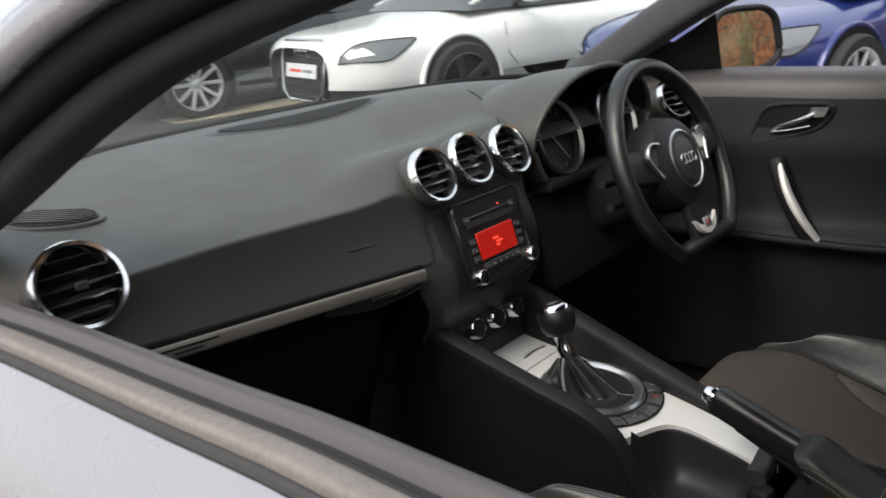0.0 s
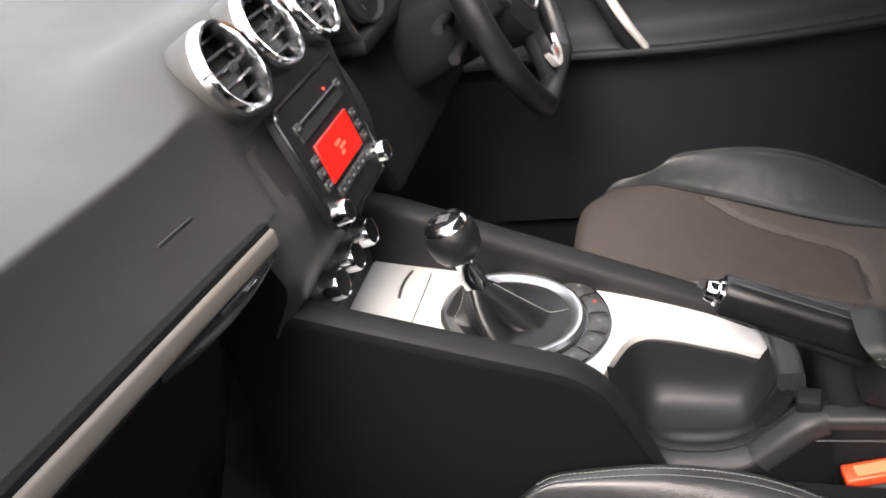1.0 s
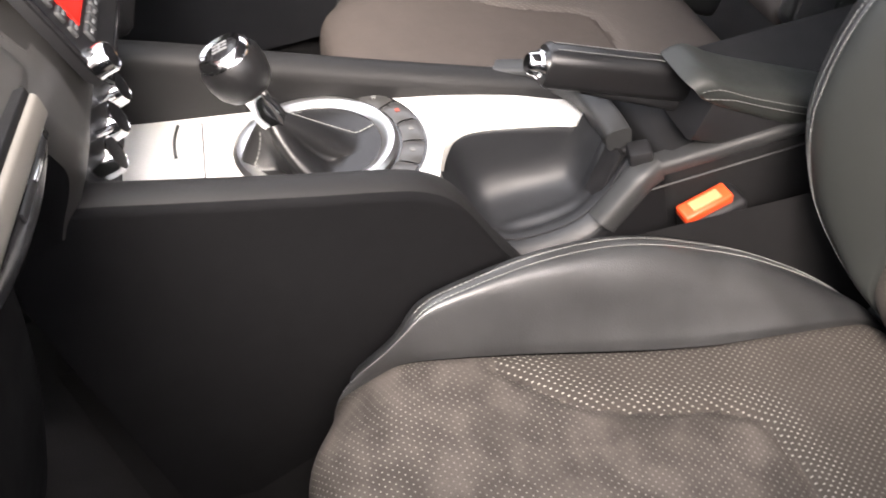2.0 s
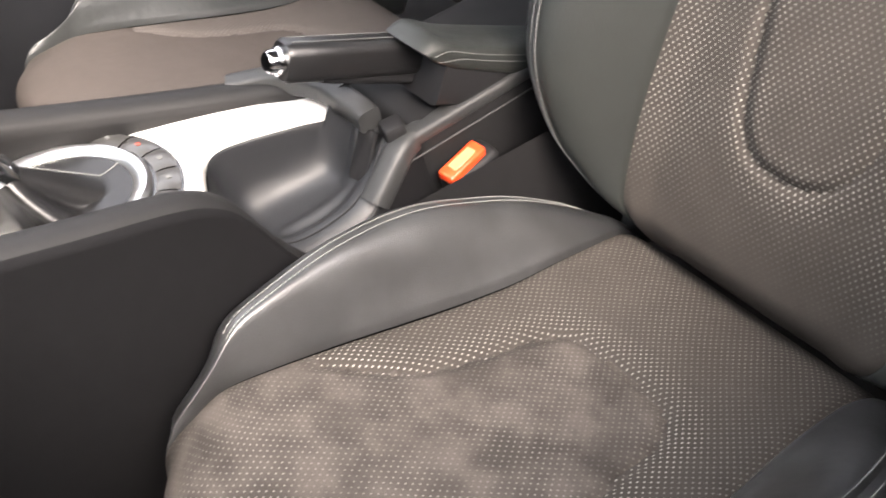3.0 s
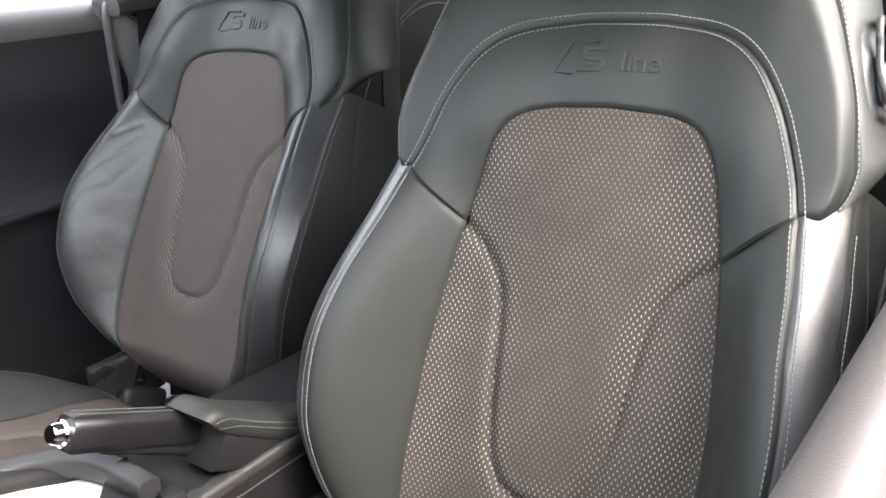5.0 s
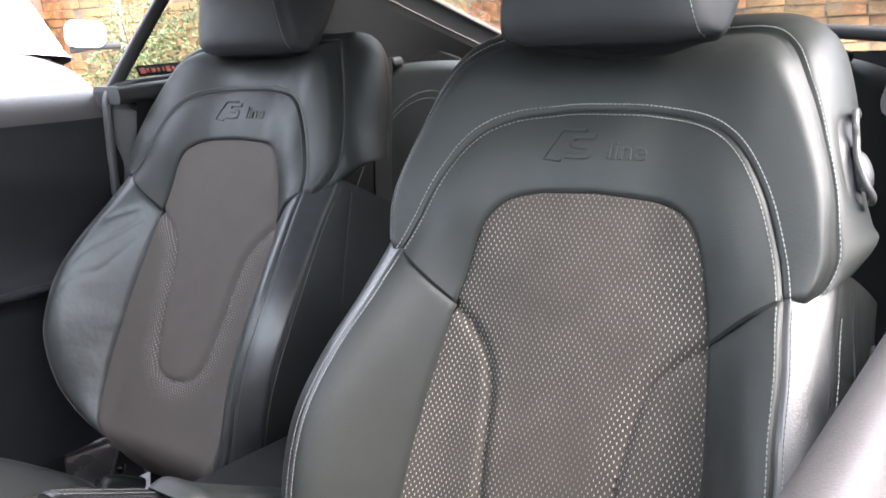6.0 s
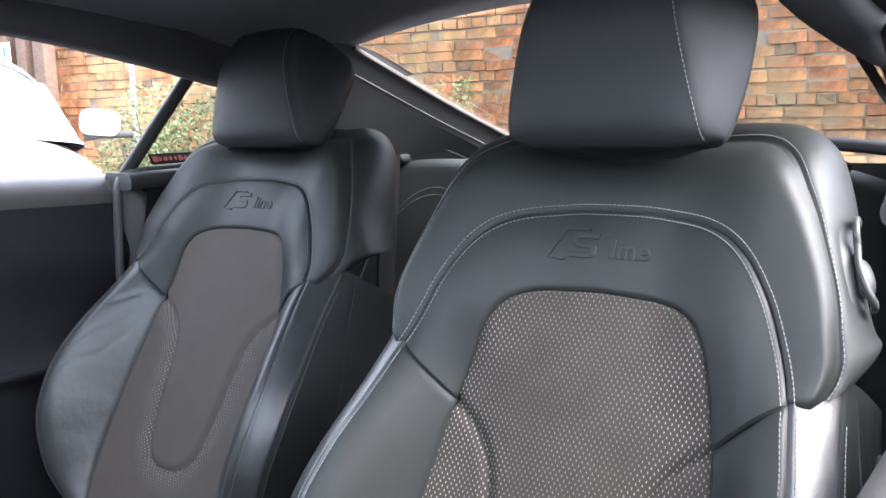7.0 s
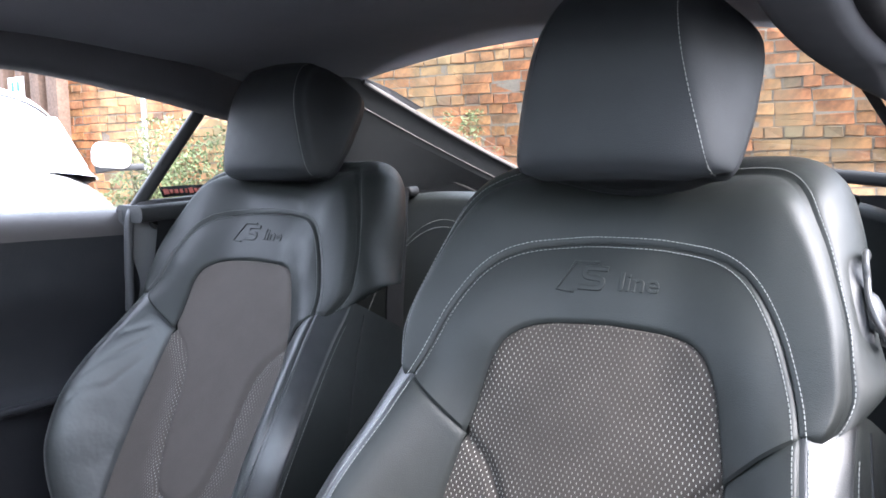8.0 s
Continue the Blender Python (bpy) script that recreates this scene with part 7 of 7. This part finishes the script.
    if grille:
        gm = Matrix.Translation((h - 0.012, 0, 0)) @ pose(0, 0, 0, 90, 0, 90)
        gl = part("grille", moved(slab([(y * 0.92, z) for y, z in fr], 0.03, 0.006), gm @ pose(0, 0, 0, -8)), BLACK, car, "black single-frame grille", local=True)
        part("grille_frame", sweep([gm @ pose(0, 0, 0, -8) @ Vector((y * 0.93, z, 0.032)) for y, z in fr], ring(0.014, 8), closed=True, up=(1, 0, 0)), CHROME, gl, "chrome grille frame", local=True)
        for k in range(7):
            part("grille_bar", moved(block(0.62, 0.008, 0.012, 0.002, 1), gm @ pose(0, 0, 0, -8) @ Matrix.Translation((0, 0.29 + 0.06 * k, 0.032))), GLOSS_BLACK, gl, local=True)
        for k in range(4):
            part("emblem_link", moved(lathe([(0.035, 0.0), (0.041, 0.006), (0.047, 0.0)], 24), gm @ pose(0, 0, 0, -8) @ Matrix.Translation((-0.0975 + 0.065 * k, 0.64, 0.045))), CHROME, gl, local=True)
        pl = part("plate", moved(block(0.52, 0.11, 0.012, 0.004, 1), gm @ pose(0, 0, 0, -8) @ Matrix.Translation((0, 0.48, 0.05))), SIGN_WHITE, gl, "white plate", local=True)
        part("plate_bar", moved(block(0.2, 0.022, 0.003, 0, 1), gm @ pose(0, 0, 0, -8) @ Matrix.Translation((-0.09, 0.48, 0.057))), ORANGE, gl, local=True)
        part("plate_bar", moved(block(0.16, 0.022, 0.003, 0, 1), gm @ pose(0, 0, 0, -8) @ Matrix.Translation((0.12, 0.48, 0.057))), STEEL, gl, local=True)
        for s in (-1, 1):
            part("bumper_intake", moved(slab([(-0.16, 0.05), (0.2, 0.06), (0.18, -0.06), (-0.16, -0.05)], 0.03, 0.006), Matrix.Translation((h - 0.13, s * 0.58, 0.34)) @ pose(0, 0, 0, 90, 0, 90 + s * 32)), BLACK, car, "black bumper intake", local=True)
    return car


white_car = parked_car("white coupe with a black grille parked facing the yard", PAINT_WHITE, DARK_RIM, (5.754, 4.031), 165, grille=True, spokes=5, long=4.46)
dark_car = parked_car("dark grey hatchback with silver alloy wheels", PAINT_DARK, RIM, (5.22, 6.76), 165, high=1.45)
blue_car = parked_car("blue hatchback parked beside the white car", PAINT_BLUE, RIM, (6.15, 1.34), 165, high=1.42)
far_blue_car = parked_car("blue car parked far across the yard", PAINT_BLUE, RIM, (5.0, 10.4), 165, high=1.45)
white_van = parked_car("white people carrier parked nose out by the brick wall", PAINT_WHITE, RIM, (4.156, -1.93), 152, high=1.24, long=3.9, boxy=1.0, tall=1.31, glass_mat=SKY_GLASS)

# brick wall behind the car
SKEW = Matrix.Translation((7.41, -4.579, 0)) @ pose(0, 0, 0, 0, 0, 9) @ Matrix.Translation((-7.41, 4.579, 0))
wall = solo("wall_brick", moved(block(26.0, 0.3, 3.4, 0.0), SKEW @ Matrix.Translation((5.0, -4.71, 0.80))), MORTAR, "old red brick wall with pale mortar", "brick wall", kind="structure", smooth=False)

# ---- plants, poles, bricks ----
def leaf_clump(name, label, cx, cy, z0, z1, rx, ry, count, size, seed, parent_mat=LEAF, stem=True):
    rnd = random.Random(seed)
    bush = thing(name, label, "bush", (cx, cy, z0))
    if stem:
        limbs = []
        for k in range(7):
            a = rnd.uniform(0, 6.28)
            tip_p = Vector((cx + rx * 0.7 * math.cos(a), cy + ry * 0.5 * math.sin(a), z0 + (z1 - z0) * rnd.uniform(0.5, 0.9)))
            mid = Vector((cx, cy, z0)).lerp(tip_p, 0.5) + Vector((rnd.uniform(-0.1, 0.1), 0, 0.1))
            limbs.append(sweep([(cx, cy, z0), mid, tip_p], ring(0.02, 6), scale=lambda t: 1 - 0.8 * t))
        part("trunk", joined(*limbs), BARK, bush, "thin brown stems")
    v, f = [], []
    for k in range(count):
        while True:
            p = Vector((rnd.uniform(-1, 1), rnd.uniform(-1, 1), rnd.uniform(-1, 1)))
            if 0.35 < p.length < 1 + 0.25 * math.sin(p.x * 7 + p.z * 5 + seed):
                break
        c = Vector((cx + p.x * rx, cy + p.y * ry, (z0 + z1) / 2 + p.z * (z1 - z0) / 2))
        d = Vector((rnd.uniform(-1, 1), rnd.uniform(-1, 1), rnd.uniform(-0.6, 1))).normalized()
        e = d.cross(Vector((rnd.uniform(-1, 1), rnd.uniform(-1, 1), rnd.uniform(-1, 1)))).normalized()
        s = size * rnd.uniform(0.6, 1.3)
        n = len(v)
        q = d.cross(e) * s * 0.12
        v += [tuple(c - d * s), tuple(c + e * s * 0.45 + q), tuple(c + d * s), tuple(c - e * s * 0.45 + q)]
        f.append((n, n + 1, n + 2, n + 3))
    tagged(part("crown", (v, f), parent_mat, bush, "green leaves", smooth=False), kind="stuff")
    return bush


bush_by_pole = leaf_clump("bush", "leafy green bush against the brick wall", 4.85, -4.12, ground_z(-4.12), 1.30, 0.80, 0.32, 9500, 0.02, 3)
tuft = leaf_clump("bush", "green shrub at the foot of the brick wall", 2.26, -4.36, ground_z(-4.36), 1.24, 0.24, 0.14, 5200, 0.014, 5)
pole = solo("metal_pole", sweep([(5.38, -4.29, ground_z(-4.29)), (5.38, -4.29, 2.4)], ring(0.024, 12)), STEEL, "slim grey metal pole in front of the wall", "pole")
for k, (px, w) in enumerate(((7.74, 0.13), (7.4, 0.11), (7.12, 0.16), (6.83, 0.18))):
    solo("timber_post", moved(block(w, 0.12, 2.9, 0.01), Matrix.Translation((px, -4.40, ground_z(-4.40) + 1.45))), TIMBER, "weathered brown timber post by the wall", "post", "timber posts")
sign = thing("notice_sign", "white and blue notice sign on a post", "sign", (7.41, -4.32, 1.4))
part("sign_plate", moved(block(0.28, 0.012, 0.38, 0.004), Matrix.Translation((7.41, -4.325, 1.60))), SIGN_WHITE, sign, "white plate")
part("sign_band", moved(block(0.26, 0.004, 0.16, 0.0), Matrix.Translation((7.41, -4.317, 1.51))), SIGN_BLUE, sign, "blue lower band")
for dx in (-0.05, 0.05):
    part("sign_mark", moved(block(0.04, 0.004, 0.09, 0.0), Matrix.Translation((7.41 + dx, -4.316, 1.70))), SIGN_BLUE, sign)
part("sign_bar", moved(block(0.15, 0.004, 0.04, 0.0), Matrix.Translation((7.41, -4.313, 1.51))), SIGN_WHITE, sign)


def brick_meshes():
    """A few worn bricks: stretchers and headers."""
    out = {}
    for kind, length in (("long", 0.217), ("short", 0.104)):
        for k in range(4):
            rnd = random.Random(k * 7 + len(kind))
            v, f = block(length, 0.06, 0.066, 0.004, 1)
            v = [(x + rnd.uniform(-1, 1) * 0.005, y + rnd.uniform(-1, 1) * 0.004, z + rnd.uniform(-1, 1) * 0.005) for x, y, z in v]
            out[kind, k] = ((v, f), mesh_of("brick", (v, f), BRICK, smooth=False))
    return out


BRICKS = brick_meshes()
rnd = random.Random(11)
rest_v, rest_f, singles = [], [], 0
for row in range(44):
    z = -0.55 + 0.0765 * row
    kind = "short" if row % 4 == 1 else "long"
    step = 0.228 if kind == "long" else 0.115
    x = -1.6 + (row % 2) * step * 0.5 + rnd.uniform(-0.02, 0.02)
    while x < 11.5:
        k2 = kind
        if kind == "long" and rnd.random() < 0.08:
            k2 = "short"
        st = 0.228 if k2 == "long" else 0.115
        bx, dy, dz, tilt, which = x + st / 2, rnd.uniform(-0.009, 0.009), rnd.uniform(-0.004, 0.004), rnd.uniform(-1.2, 1.2), rnd.randrange(4)
        if rnd.random() < 0.05:
            dy -= 0.005
        m = SKEW @ Matrix.Translation((bx, -4.579 + dy, z + dz)) @ pose(0, 0, 0, 0, tilt, 0)
        shape, me = BRICKS[k2, which]
        if -0.1 < bx < 2.75 and 0.74 < z < 1.62 and singles < 300:
            ob = new("brick", me)
            ob.parent, ob.matrix_basis = wall, m
            singles += 1
        else:
            n = len(rest_v)
            rest_v += [tuple(m @ Vector(p)) for p in shape[0]]
            rest_f += [tuple(i + n for i in q) for q in shape[1]]
        x += st
far_me = bpy.data.meshes.new("far_bricks")
far_me.from_pydata(rest_v, [], rest_f)
far_me.materials.append(BRICK)
far = new("brickwork", far_me)
far.parent = wall
tagged(far, kind="stuff")
